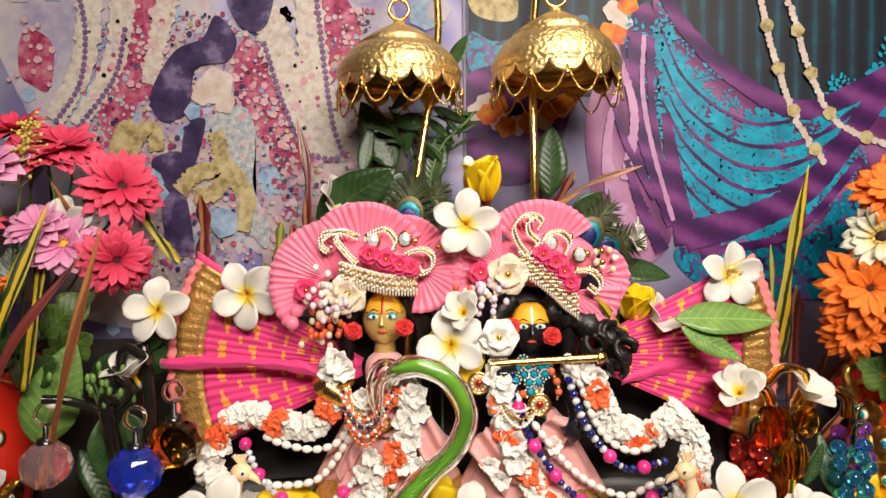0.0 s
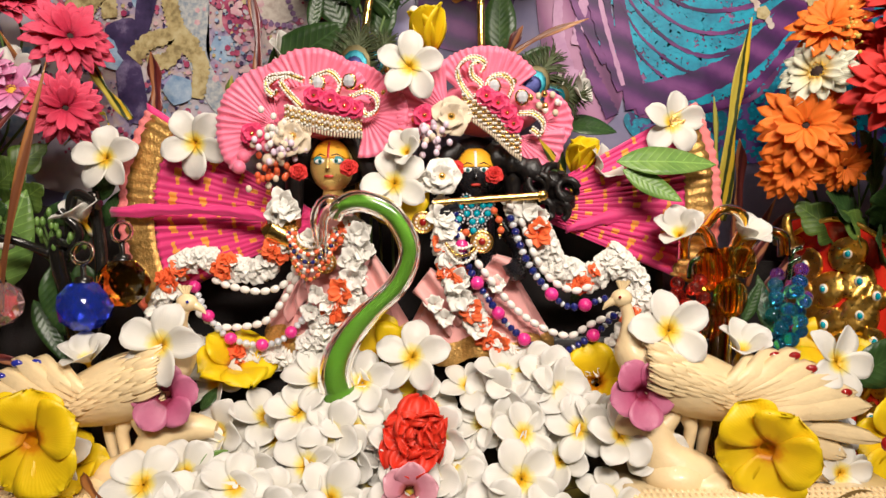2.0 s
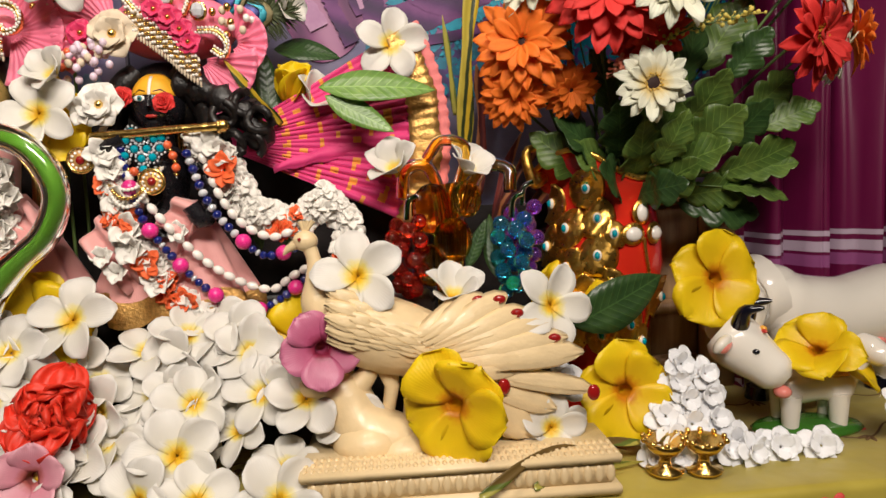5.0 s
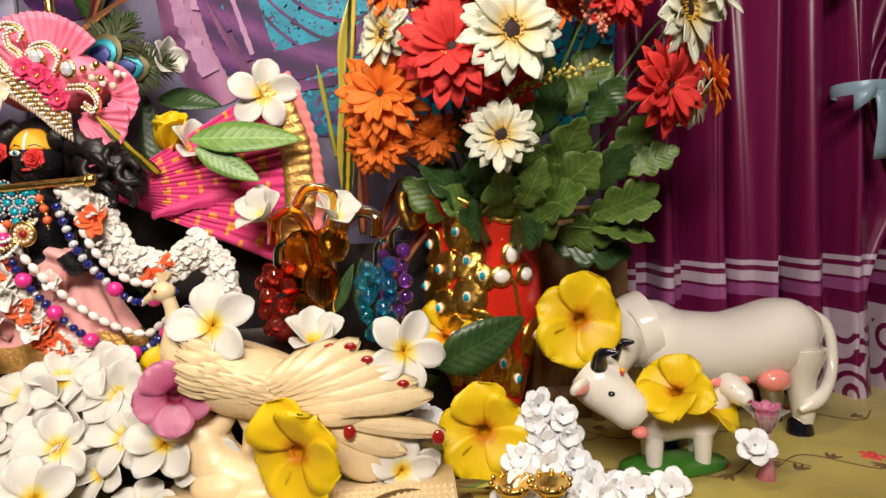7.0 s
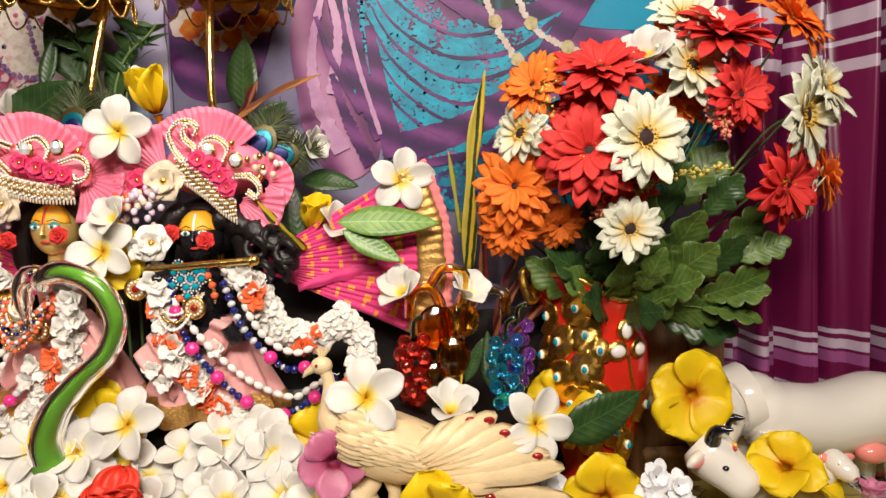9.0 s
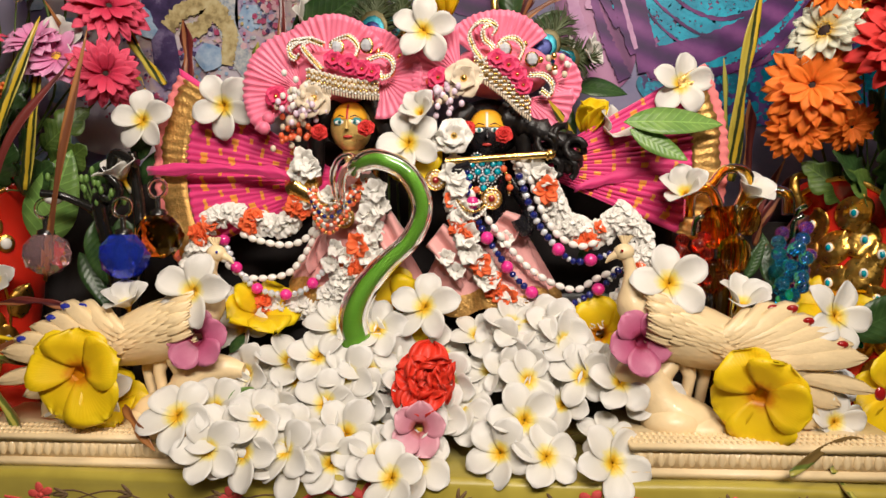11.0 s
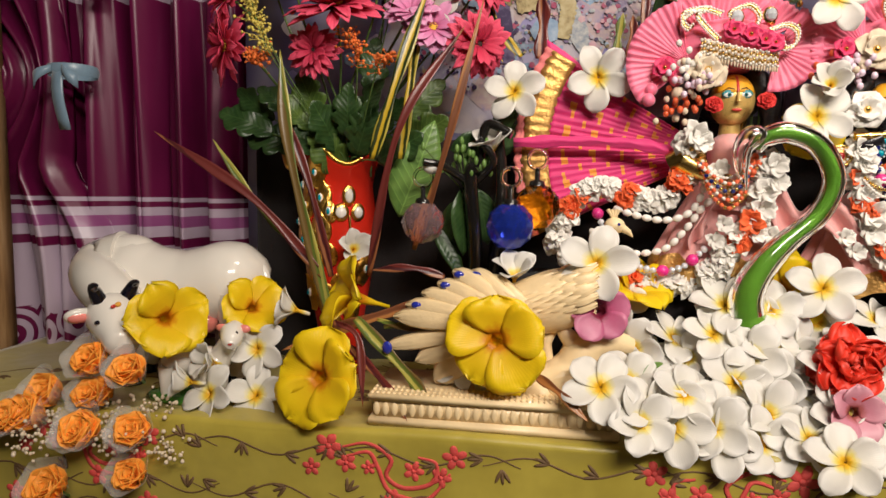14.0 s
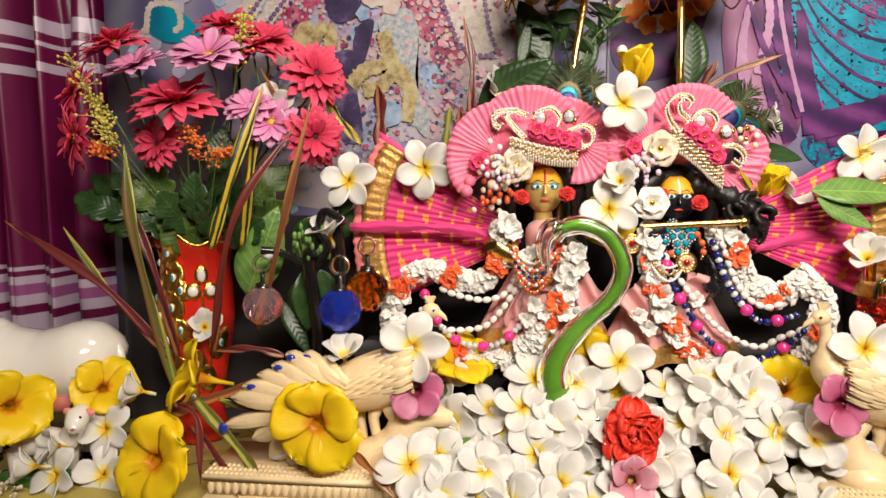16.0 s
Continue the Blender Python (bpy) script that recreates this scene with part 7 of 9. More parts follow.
turban_trim("gold paisley ornament with pearls and stones on the turban", (0.117, 0.408, 0.427), [
    [(0.098, 0.405, 0.440), (0.087, 0.405, 0.455), (0.082, 0.404, 0.472), (0.092, 0.404, 0.484), (0.105, 0.405, 0.485), (0.113, 0.406, 0.479), (0.110, 0.406, 0.472)],
    [(0.098, 0.405, 0.440), (0.109, 0.406, 0.455), (0.099, 0.406, 0.466), (0.098, 0.405, 0.478), (0.107, 0.406, 0.482)],
    [(0.138, 0.408, 0.439), (0.144, 0.408, 0.455), (0.134, 0.407, 0.466), (0.119, 0.407, 0.464), (0.115, 0.407, 0.455), (0.119, 0.407, 0.452)],
    [(0.151, 0.408, 0.424), (0.168, 0.408, 0.423), (0.178, 0.407, 0.412), (0.175, 0.407, 0.400), (0.165, 0.407, 0.406)]],
    [(0.088, 0.402, 0.437), (0.105, 0.401, 0.426), (0.124, 0.400, 0.411), (0.138, 0.400, 0.397), (0.152, 0.402, 0.387)], 0.022)
for at, r in (((-0.077, 0.395, 0.444), 0.0125), ((-0.059, 0.394, 0.438), 0.0135), ((-0.043, 0.394, 0.432), 0.0125), ((-0.032, 0.396, 0.429), 0.0115), ((0.114, 0.401, 0.442), 0.0125), ((0.127, 0.400, 0.434), 0.0135), ((0.137, 0.400, 0.423), 0.0125), ((0.144, 0.400, 0.411), 0.012), ((-0.149, 0.404, 0.404), 0.0145), ((0.045, 0.404, 0.422), 0.014)):
    rosette(at, r, ROSE_PINK, "rose pink cloth blossom sewn on the turban")
rosette((0.075, 0.402, 0.420), 0.024, CREAM_LACE, "cream gauze flower with a gold heart on the turban", petals=5, layers=2)
rosette((-0.102, 0.399, 0.400), 0.024, CREAM_LACE, "cream gauze flower with a gold heart on the turban", petals=5, layers=2)
rosette((0.064, 0.388, 0.353), 0.022, FLOWER_WHITE, "white cloth blossom between the dolls", petals=6, layers=2)
for at in ((-0.038, 0.397, 0.460), (0.154, 0.402, 0.441), (0.123, 0.405, 0.454), (-0.073, 0.399, 0.459)):
    th = thing("rhinestone", "clear faceted rhinestone in a gold setting", "gem", at, "turban gems")
    world_part("setting", Geo().ball(at, (0.0085, 0.003, 0.0095), 14, 6), GOLD, th, smooth=False)
    world_part("stone", Geo().ball((at[0], at[1] - 0.003, at[2]), (0.0066, 0.004, 0.0076), 8, 4), GEM_CLEAR, th, smooth=False)
for c, n_, mat, lab in (((-0.117, 0.395, 0.385), 34, LILAC_BEAD, "lilac"), ((-0.122, 0.399, 0.406), 20, FLOWER_WHITE, "white"), ((0.052, 0.397, 0.397), 34, LILAC_BEAD, "lilac"), ((-0.132, 0.404, 0.360), 22, CORAL, "coral and gold"), ((0.025, 0.405, 0.400), 8, CORAL, "coral"), ((-0.146, 0.404, 0.382), 4, SATIN_PINK, "pink"), ((0.179, 0.412, 0.435), 9, GOLD, "gold"), ((0.194, 0.413, 0.436), 6, PEARL, "pearl"), ((0.007, 0.422, 0.458), 10, GOLD, "gold")):
    th = thing("bead_spray", lab + " beads sewn in a cluster on the turban", "beads", c)
    for k in range(n_):
        p = (c[0] + rnd.gauss(0, 0.011), c[1] + rnd.gauss(0, 0.004), c[2] + rnd.gauss(0, 0.011))
        world_part("bead", Geo().ball(p, (0.0036, 0.0034, 0.0042) if n_ > 5 else 0.008, 10, 7), mat if k % 4 else CREAM_LACE, th)


def peacock_feather(at, tip, size, label):
    """An eyed feather: barbs round a set of rings."""
    at, tip = Vector(at), Vector(tip)
    d = (tip - at).normalized()
    th = thing("peacock_feather", label, "feather", at)
    world_part("quill", Geo().tube([at - d * 0.06, at, tip], [0.0012, 0.001, 0.0005], 6), FEATHER_BRONZE, th)
    g = Geo()
    s = d.cross(Vector((0, 1, 0))).normalized()
    for k in range(90):
        u = k / 90
        for w in (-1, 1):
            b = at + d * (size * (2.2 * u - 0.9))
            e = b + s * (w * size * (0.9 * math.sin(math.pi * (0.15 + 0.8 * u)) + rnd.uniform(-0.1, 0.12))) + d * (size * rnd.uniform(0.4, 0.75)) + Vector((0, rnd.uniform(-0.003, 0.003), 0))
            g.tube([b, (b + e) / 2 + d * 0.1 * size, e], [0.0009, 0.0008, 0.0003], 4)
    tagged(world_part("barb_fan", g, FEATHER, th), kind="stuff")
    c = at + d * size * 0.25
    m3 = Matrix((s, Vector((0, -1, 0)), d)).transposed()
    for name, r, mat, o in (("outer_ring", 0.56, FEATHER_BRONZE, 0.0), ("teal_ring", 0.45, FEATHER_TEAL, 0.0018), ("blue_eye", 0.32, FEATHER_BLUE, 0.0036)):
        world_part(name, Geo().ball(c - Vector((0, 0.003 + o, 0)) - d * (o * 1.2), (r * size, 0.0014, r * size * 1.2), 20, 6, 0, m3), mat, th)


PF = "peacock feather with a blue eye rising behind the turban"
peacock_feather((-0.038, 0.435, 0.479), (-0.031, 0.435, 0.518), 0.034, PF)
peacock_feather((-0.017, 0.446, 0.487), (0.000, 0.446, 0.519), 0.026, PF)
peacock_feather((0.167, 0.443, 0.457), (0.200, 0.446, 0.501), 0.034, PF)
peacock_feather((0.189, 0.448, 0.449), (0.243, 0.454, 0.453), 0.030, PF)

flute = thing("flute", "thin golden flute held before the black-faced doll", "flute", (0.1, 0.37, 0.295))
world_part("tube", Geo().tube([(0.054, 0.386, 0.324), (0.118, 0.386, 0.328), (0.174, 0.385, 0.331)], 0.0042, 12), GOLD, flute)
world_part("end_knob", Geo().ball((0.174, 0.385, 0.331), (0.007, 0.006, 0.006), 12, 8), GOLD, flute)
world_part("ring", Geo().ball((0.171, 0.385, 0.330), (0.003, 0.0065, 0.0065), 12, 8), GOLD, flute)


# ---- garlands and strings ----
def floret_mesh(mat, count, L, W_, open_, seed):
    r = random.Random(seed)
    g = Geo()
    for k in range(count):
        rows = petal(L * r.uniform(0.8, 1.1), W_, 0.6, 0.45, 5, 4, 0, 0.4, 0.3, 0, 0.0008, 0, k)
        g.shell(spun(rows, 360 / count * k + r.uniform(-15, 15), open_ + r.uniform(-22, 22)), 0.0005)
    return g.mesh("floret", mat)


FLORETS = [floret_mesh(FLOWER_WHITE, 7, 0.0125, 0.0046, 18, 1), floret_mesh(FLOWER_WHITE, 8, 0.012, 0.0044, 10, 2)]
TUFTS = [floret_mesh(FLOWER_ORANGE, 11, 0.0125, 0.0042, 35, 3), floret_mesh(FLOWER_ORANGE, 11, 0.0115, 0.0045, 50, 4)]


def garland(pts, label, orange=5, fat=0.006, step=0.0085):
    th = thing("flower_garland", label, "garland", pts[0])
    world_part("thread", Geo().tube(curve(pts, 30), 0.0012, 5), FLOWER_WHITE, th)
    for i, p in enumerate(even(pts, step)):
        for k in range(3):
            a = rnd.uniform(0, 6.28)
            n = (0.6 * math.cos(a), -rnd.uniform(0.8, 1.3), 0.6 * math.sin(a) + 0.25)
            at = p + Vector((fat * math.cos(a), -0.003, fat * math.sin(a)))
            me = rnd.choice(TUFTS if (i // 2) % orange == orange - 1 else FLORETS)
            world_part("floret", me, None, th, m=aim(at, n, rnd.uniform(0, 90), rnd.uniform(0.85, 1.15)))


WG = "white tuberose garland with orange tufts hung on the doll"
garland([(-0.267, 0.419, 0.194), (-0.252, 0.411, 0.235), (-0.235, 0.412, 0.259), (-0.207, 0.410, 0.266), (-0.176, 0.409, 0.254), (-0.141, 0.407, 0.254), (-0.121, 0.407, 0.279), (-0.120, 0.403, 0.323)], WG, 4)
garland([(-0.038, 0.396, 0.294), (-0.036, 0.395, 0.251), (-0.046, 0.394, 0.222), (-0.070, 0.396, 0.193), (-0.081, 0.399, 0.171), (-0.101, 0.401, 0.159)], WG, 6)
garland([(-0.265, 0.410, 0.199), (-0.241, 0.408, 0.176), (-0.206, 0.408, 0.157), (-0.154, 0.408, 0.148), (-0.102, 0.406, 0.149)], WG, 7)
garland([(0.066, 0.395, 0.321), (0.065, 0.396, 0.287), (0.072, 0.394, 0.262), (0.077, 0.396, 0.230), (0.098, 0.399, 0.198), (0.114, 0.403, 0.174), (0.147, 0.409, 0.149), (0.180, 0.411, 0.131), (0.212, 0.411, 0.130), (0.239, 0.408, 0.137)], WG, 5)
garland([(0.146, 0.402, 0.316), (0.167, 0.404, 0.301), (0.179, 0.406, 0.280), (0.187, 0.408, 0.260), (0.216, 0.411, 0.241), (0.235, 0.412, 0.239), (0.260, 0.414, 0.257)], WG, 9, 0.008, 0.007)
garland([(0.258, 0.416, 0.265), (0.275, 0.416, 0.248), (0.284, 0.410, 0.217), (0.280, 0.405, 0.181), (0.258, 0.408, 0.147)], WG, 6, 0.008)


def bead_string(pts, pattern, label, name="bead_string"):
    """Beads along a line; pattern: radius, material, stretch, taken in turn."""
    th = thing(name, label, "beads", pts[0])
    world_part("thread", Geo().tube(curve(pts, 30), 0.0007, 5), FLOWER_WHITE, th)
    fine = [Vector(p) for p in curve(pts, 400)]
    made, i, k = {}, 0, 0
    while i < len(fine) - 1:
        r, mat, st = pattern[k % len(pattern)]
        key = (r, mat.name)
        if key not in made:
            made[key] = Geo().ball((0, 0, 0), (r, r, r * st), 12, 8).mesh("bead", mat)
        d = fine[min(i + 3, 399)] - fine[i]
        world_part("bead", made[key], None, th, m=aim(fine[i], d, 0))
        gone = 0.0
        nxt = pattern[(k + 1) % len(pattern)]
        while i < len(fine) - 1 and gone < r * st + nxt[0] * nxt[2] - 0.0003:
            gone += (fine[i + 1] - fine[i]).length
            i += 1
        k += 1


PEARLS = [(0.0044, PEARL, 1.35)]
bead_string([(-0.223, 0.405, 0.210), (-0.209, 0.403, 0.196), (-0.186, 0.401, 0.186), (-0.143, 0.400, 0.191), (-0.120, 0.397, 0.213), (-0.103, 0.394, 0.239), (-0.092, 0.394, 0.254), (-0.079, 0.396, 0.295)], PEARLS, "string of white pearls hung on the golden-faced doll", "pearl_string")
bead_string([(-0.195, 0.404, 0.239), (-0.175, 0.401, 0.232), (-0.139, 0.399, 0.227), (-0.110, 0.396, 0.241), (-0.093, 0.397, 0.285)], PEARLS, "string of white pearls hung on the golden-faced doll", "pearl_string")
bead_string([(0.069, 0.389, 0.319), (0.087, 0.388, 0.281), (0.115, 0.388, 0.240), (0.146, 0.398, 0.203), (0.179, 0.403, 0.180), (0.208, 0.403, 0.172), (0.229, 0.399, 0.185), (0.260, 0.393, 0.200)], PEARLS, "string of white pearls hung on the black-faced doll", "pearl_string")
bead_string([(0.139, 0.392, 0.321), (0.151, 0.391, 0.305), (0.165, 0.391, 0.267), (0.184, 0.396, 0.238), (0.210, 0.399, 0.224), (0.233, 0.398, 0.230)], PEARLS, "string of white pearls hung on the black-faced doll", "pearl_string")
PB = [(0.0078, PINK_BEAD, 1.0), (0.0042, BLUE_BEAD, 0.9), (0.0036, GEM_CLEAR, 0.6), (0.0042, BLUE_BEAD, 0.9), (0.0048, BLUE_BEAD, 0.9)]
bead_string([(0.078, 0.390, 0.312), (0.083, 0.388, 0.283), (0.095, 0.384, 0.247), (0.111, 0.385, 0.221), (0.133, 0.393, 0.190), (0.159, 0.397, 0.166), (0.189, 0.398, 0.153), (0.210, 0.399, 0.159), (0.237, 0.393, 0.178), (0.255, 0.392, 0.197)], [(0.0046, BLUE_BEAD, 0.9)] * 4 + PB * 20, "string of pink and dark blue glass beads")
bead_string([(0.139, 0.386, 0.306), (0.155, 0.385, 0.262), (0.175, 0.390, 0.232), (0.198, 0.394, 0.209), (0.216, 0.393, 0.207), (0.245, 0.391, 0.216)], [(0.0048, BLUE_BEAD, 0.9), (0.0046, GEM_CLEAR, 0.8)] * 6 + PB * 20, "string of pink and dark blue glass beads")
bead_string([(-0.219, 0.400, 0.233), (-0.204, 0.397, 0.201), (-0.181, 0.395, 0.176), (-0.149, 0.394, 0.167), (-0.120, 0.394, 0.172), (-0.095, 0.394, 0.195)], [(0.0072, PINK_BEAD, 1.0), (0.004, GEM_CLEAR, 0.9), (0.0046, GEM_CLEAR, 0.9), (0.004, GEM_CLEAR, 0.9)], "string of pink and clear glass beads")
for x0, z0, lab in ((-0.080, 0.287, "golden-faced"), (0.085, 0.284, "black-faced")):
    for q in range(3):
        bead_string([(x0 - 0.022 - 0.003 * q, 0.398, z0 + 0.012), (x0 - 0.014, 0.384 - 0.002 * q, z0 - 0.004 - 0.006 * q), (x0, 0.380 - 0.002 * q, z0 - 0.010 - 0.008 * q), (x0 + 0.014, 0.384 - 0.002 * q, z0 - 0.004 - 0.006 * q), (x0 + 0.022 + 0.003 * q, 0.398, z0 + 0.012)], [(0.0019, GOLD if q % 2 else PEARL, 1.0)], "gold and pearl necklace of the " + lab + " doll", "necklace")
for q in range(4):
    bead_string([(-0.112 + 0.004 * q, 0.392, 0.296), (-0.100, 0.374, 0.282 - 0.006 * q), (-0.080, 0.364, 0.270 - 0.009 * q), (-0.060, 0.374, 0.282 - 0.006 * q), (-0.048 - 0.004 * q, 0.392, 0.296)], [(0.0022, GOLD if q % 2 else PEARL, 1.0), (0.0026, BLUE_BEAD if q == 1 else CORAL, 1.0)], "layered necklace of gold beads and pearls on the doll", "necklace")
breast = thing("breast_ornament", "lattice of turquoise stones and rhinestones on the doll's chest", "jewellery", (0.098, 0.389, 0.315))
for i, p in enumerate(((0.084, 0.387, 0.320), (0.096, 0.388, 0.322), (0.109, 0.389, 0.321), (0.091, 0.388, 0.312), (0.102, 0.389, 0.312), (0.114, 0.389, 0.312), (0.097, 0.388, 0.303), (0.107, 0.388, 0.304), (0.082, 0.388, 0.306), (0.098, 0.388, 0.293), (0.116, 0.389, 0.322), (0.090, 0.387, 0.328))):
    st = world_part("turquoise_stone", Geo().ball(p, (0.0038, 0.003, 0.0038), 10, 6), TURQUOISE, breast, smooth=False)
    g = Geo()
    for k in range(9):
        a = 2 * math.pi * k / 9
        g.ball((p[0] + 0.0056 * math.cos(a), p[1] + 0.0005, p[2] + 0.0056 * math.sin(a)), 0.0013, 6, 5)
    world_part("stone_ring", g, GEM_CLEAR, st)
for a_, b_ in (((0.121, 0.390, 0.315), (0.127, 0.390, 0.284)), ((-0.040, 0.390, 0.305), (-0.060, 0.391, 0.273)), ((0.079, 0.391, 0.295), (0.095, 0.390, 0.286))):
    bead_string([a_, ((a_[0] + b_[0]) / 2 + 0.004, a_[1] - 0.004, (a_[2] + b_[2]) / 2), b_], [(0.0042, CORAL, 1.0), (0.0025, GOLD, 0.8)], "short string of coral beads on the doll")
for p, lab in (((0.107, 0.384, 0.281), "black-faced"), ((-0.067, 0.389, 0.260), "golden-faced"), ((0.042, 0.390, 0.303), "black-faced")):
    th = thing("medallion", "gold medallion with red stones on the " + lab + " doll", "jewellery", p)
    world_part("disc", Geo().ball(p, (0.0118, 0.003, 0.0118), 24, 6), GOLD_LACE, th)
    world_part("rim", Geo().tube([(p[0] + 0.0112 * math.cos(a), p[1] - 0.002, p[2] + 0.0112 * math.sin(a)) for a in np.linspace(0, 6.29, 30)], 0.0018, 6), GOLD, th)
    world_part("centre_stone", Geo().ball((p[0], p[1] - 0.003, p[2]), (0.0042, 0.003, 0.0042), 10, 6), GEM_RED, th)
    g = Geo()
    for k in range(12):
        a = 2 * math.pi * k / 12
        g.ball((p[0] + 0.0078 * math.cos(a), p[1] - 0.003, p[2] + 0.0078 * math.sin(a)), 0.0015, 6, 5)
    world_part("stone_ring", g, PEARL, th)

PINNED = [[], []]
SKIRT_FLORETS = ((-0.077, 0.390, 0.222), (-0.065, 0.389, 0.213), (-0.041, 0.389, 0.212), (-0.026, 0.391, 0.212), (-0.085, 0.392, 0.203), (0.054, 0.393, 0.211), (0.066, 0.392, 0.195), (0.123, 0.397, 0.232))
for p in SKIRT_FLORETS:
    PINNED[0].append((p, (0, -1, 0.2), rnd.uniform(0, 90), 1.0))
for p, s in (((-0.114, 0.394, 0.327), 1.1), ((-0.107, 0.394, 0.317), 1.0), ((-0.119, 0.397, 0.314), 1.0), ((-0.027, 0.388, 0.291), 1.1), ((-0.024, 0.389, 0.271), 1.0), ((-0.034, 0.389, 0.262), 1.15), ((-0.036, 0.389, 0.243), 1.0), ((-0.089, 0.395, 0.274), 0.9), ((-0.083, 0.395, 0.286), 0.8), ((-0.034, 0.391, 0.301), 0.9), ((0.062, 0.393, 0.309), 1.1), ((0.067, 0.393, 0.293), 1.1), ((0.072, 0.392, 0.267), 1.1), ((0.077, 0.391, 0.239), 1.2), ((0.082, 0.391, 0.220), 1.2), ((0.102, 0.396, 0.183), 1.1), ((0.157, 0.397, 0.314), 1.0), ((0.169, 0.397, 0.308), 1.0), ((0.048, 0.392, 0.349), 1.0)):
    PINNED[0].append((p, (rnd.uniform(-0.3, 0.3), -1, rnd.uniform(-0.2, 0.3)), rnd.uniform(0, 90), 1.25 * s))
for p, s in (((-0.049, 0.386, 0.228), 1.5), ((-0.128, 0.399, 0.274), 1.2), ((0.171, 0.395, 0.290), 1.6), ((0.095, 0.392, 0.204), 1.4), ((0.126, 0.400, 0.167), 1.3), ((0.061, 0.392, 0.278), 1.1), ((-0.056, 0.391, 0.284), 0.8), ((-0.045, 0.391, 0.299), 0.8)):
    PINNED[1].append((p, (rnd.uniform(-0.3, 0.3), -1, rnd.uniform(-0.2, 0.3)), rnd.uniform(0, 90), 0.9 * s))

for col, mat, cnt, w, spots_ in (("white", FLOWER_WHITE, 7, 0.0052, PINNED[0]), ("orange", FLOWER_ORANGE, 10, 0.0045, PINNED[1])):
    fl = thing("cloth_floret", col + " cloth floret pinned on the doll's dress", "cloth flower", group="dress florets")
    for k in range(cnt):
        part("petal", Geo().shell(spun(petal(0.0125 * rnd.uniform(0.8, 1.1), w, 0.6, 0.45, 6, 5, 0, 0.4, 0.3, 0, 0.0008, 0.0004, k), 360 / cnt * k + rnd.uniform(-12, 12), 30 + rnd.uniform(-22, 22)), 0.0005), mat, fl)
    plant(fl, spots_)


# ---- glass swan neck ----
swan = thing("glass_swan", "green and clear glass swan with a long curved neck", "glass figurine", (-0.049, 0.394, 0.045))
neck = [(-0.052, 0.373, 0.309), (-0.045, 0.369, 0.321), (-0.022, 0.367, 0.327), (0.008, 0.366, 0.314), (0.025, 0.367, 0.288), (0.027, 0.369, 0.264), (0.013, 0.370, 0.234), (-0.016, 0.368, 0.207), (-0.041, 0.366, 0.177), (-0.055, 0.367, 0.142), (-0.049, 0.370, 0.109), (-0.036, 0.372, 0.087)]
line = curve(neck, 60)
world_part("green_core", Geo().tube(line, [0.006 + 0.0052 * min(1, k / 10) + 0.014 * max(0, (k - 36) / 24) for k in range(60)], 14), GLASS_GREEN, swan)
world_part("glass_sleeve", Geo().tube(line[:52], [0.0075 + 0.0048 * min(1, k / 8) + 0.013 * max(0, (k - 36) / 24) for k in range(52)], 18), GLASS_CLEAR, swan, "clear glass sleeve over the neck")
world_part("gilt_line", Geo().tube([(p[0] - 0.010, p[1] - 0.006, p[2] - 0.004) for p in line[6:50]], 0.0011, 6), GOLD, swan)
world_part("glass_body", Geo().ball((-0.030, 0.373, 0.078), (0.034, 0.026, 0.024), 24, 14), GLASS_GREEN, swan)
world_part("glass_body_shell", Geo().ball((-0.006, 0.380, 0.069), (0.075, 0.030, 0.036), 24, 14), GLASS_DEEP_GREEN, swan)
world_part("glass_head", Geo().tube(curve([(-0.047, 0.369, 0.324), (-0.059, 0.367, 0.322), (-0.068, 0.367, 0.308), (-0.067, 0.367, 0.284), (-0.063, 0.366, 0.263)], 14), [0.009, 0.011, 0.0125, 0.013, 0.013, 0.012, 0.011, 0.010, 0.009, 0.008, 0.006, 0.005, 0.0035, 0.002], 14), GLASS_CLEAR, swan, "clear glass head and beak")


# ---- crystal balls and glass grapes ----
stem = thing("ornament_branch", "black wire branch stand that carries the crystal balls", "ornament stand", (-0.40, 0.40, 0))
for pts, r in (([(-0.40, 0.40, 0.0), (-0.368, 0.418, 0.146), (-0.374, 0.399, 0.272), (-0.365, 0.396, 0.287)], 0.009), ([(-0.369, 0.407, 0.263), (-0.404, 0.381, 0.287), (-0.428, 0.371, 0.292)], 0.005), ([(-0.369, 0.407, 0.268), (-0.346, 0.397, 0.295), (-0.364, 0.390, 0.321)], 0.005), ([(-0.364, 0.407, 0.278), (-0.356, 0.405, 0.338), (-0.324, 0.400, 0.327)], 0.006), ([(-0.37, 0.41, 0.0), (-0.338, 0.423, 0.228), (-0.344, 0.423, 0.343)], 0.008)):
    world_part("branch", Geo().tube(curve(pts, 16), r, 10), BLACK_METAL, stem)
world_part("foot", Geo().lathe([(0.0, 0.012), (0.02, 0.012), (0.05, 0.006), (0.055, 0.0), (0.0, 0.0)], 24, (-0.395, 0.405, 0)), BLACK_METAL, stem)


def faceted_ball(r):
    bm = bmesh.new()
    bmesh.ops.create_icosphere(bm, subdivisions=2, radius=r)
    bm.verts.index_update()
    g = Geo().add([v.co for v in bm.verts], [[v.index for v in f.verts] for f in bm.faces])
    bm.free()
    return g


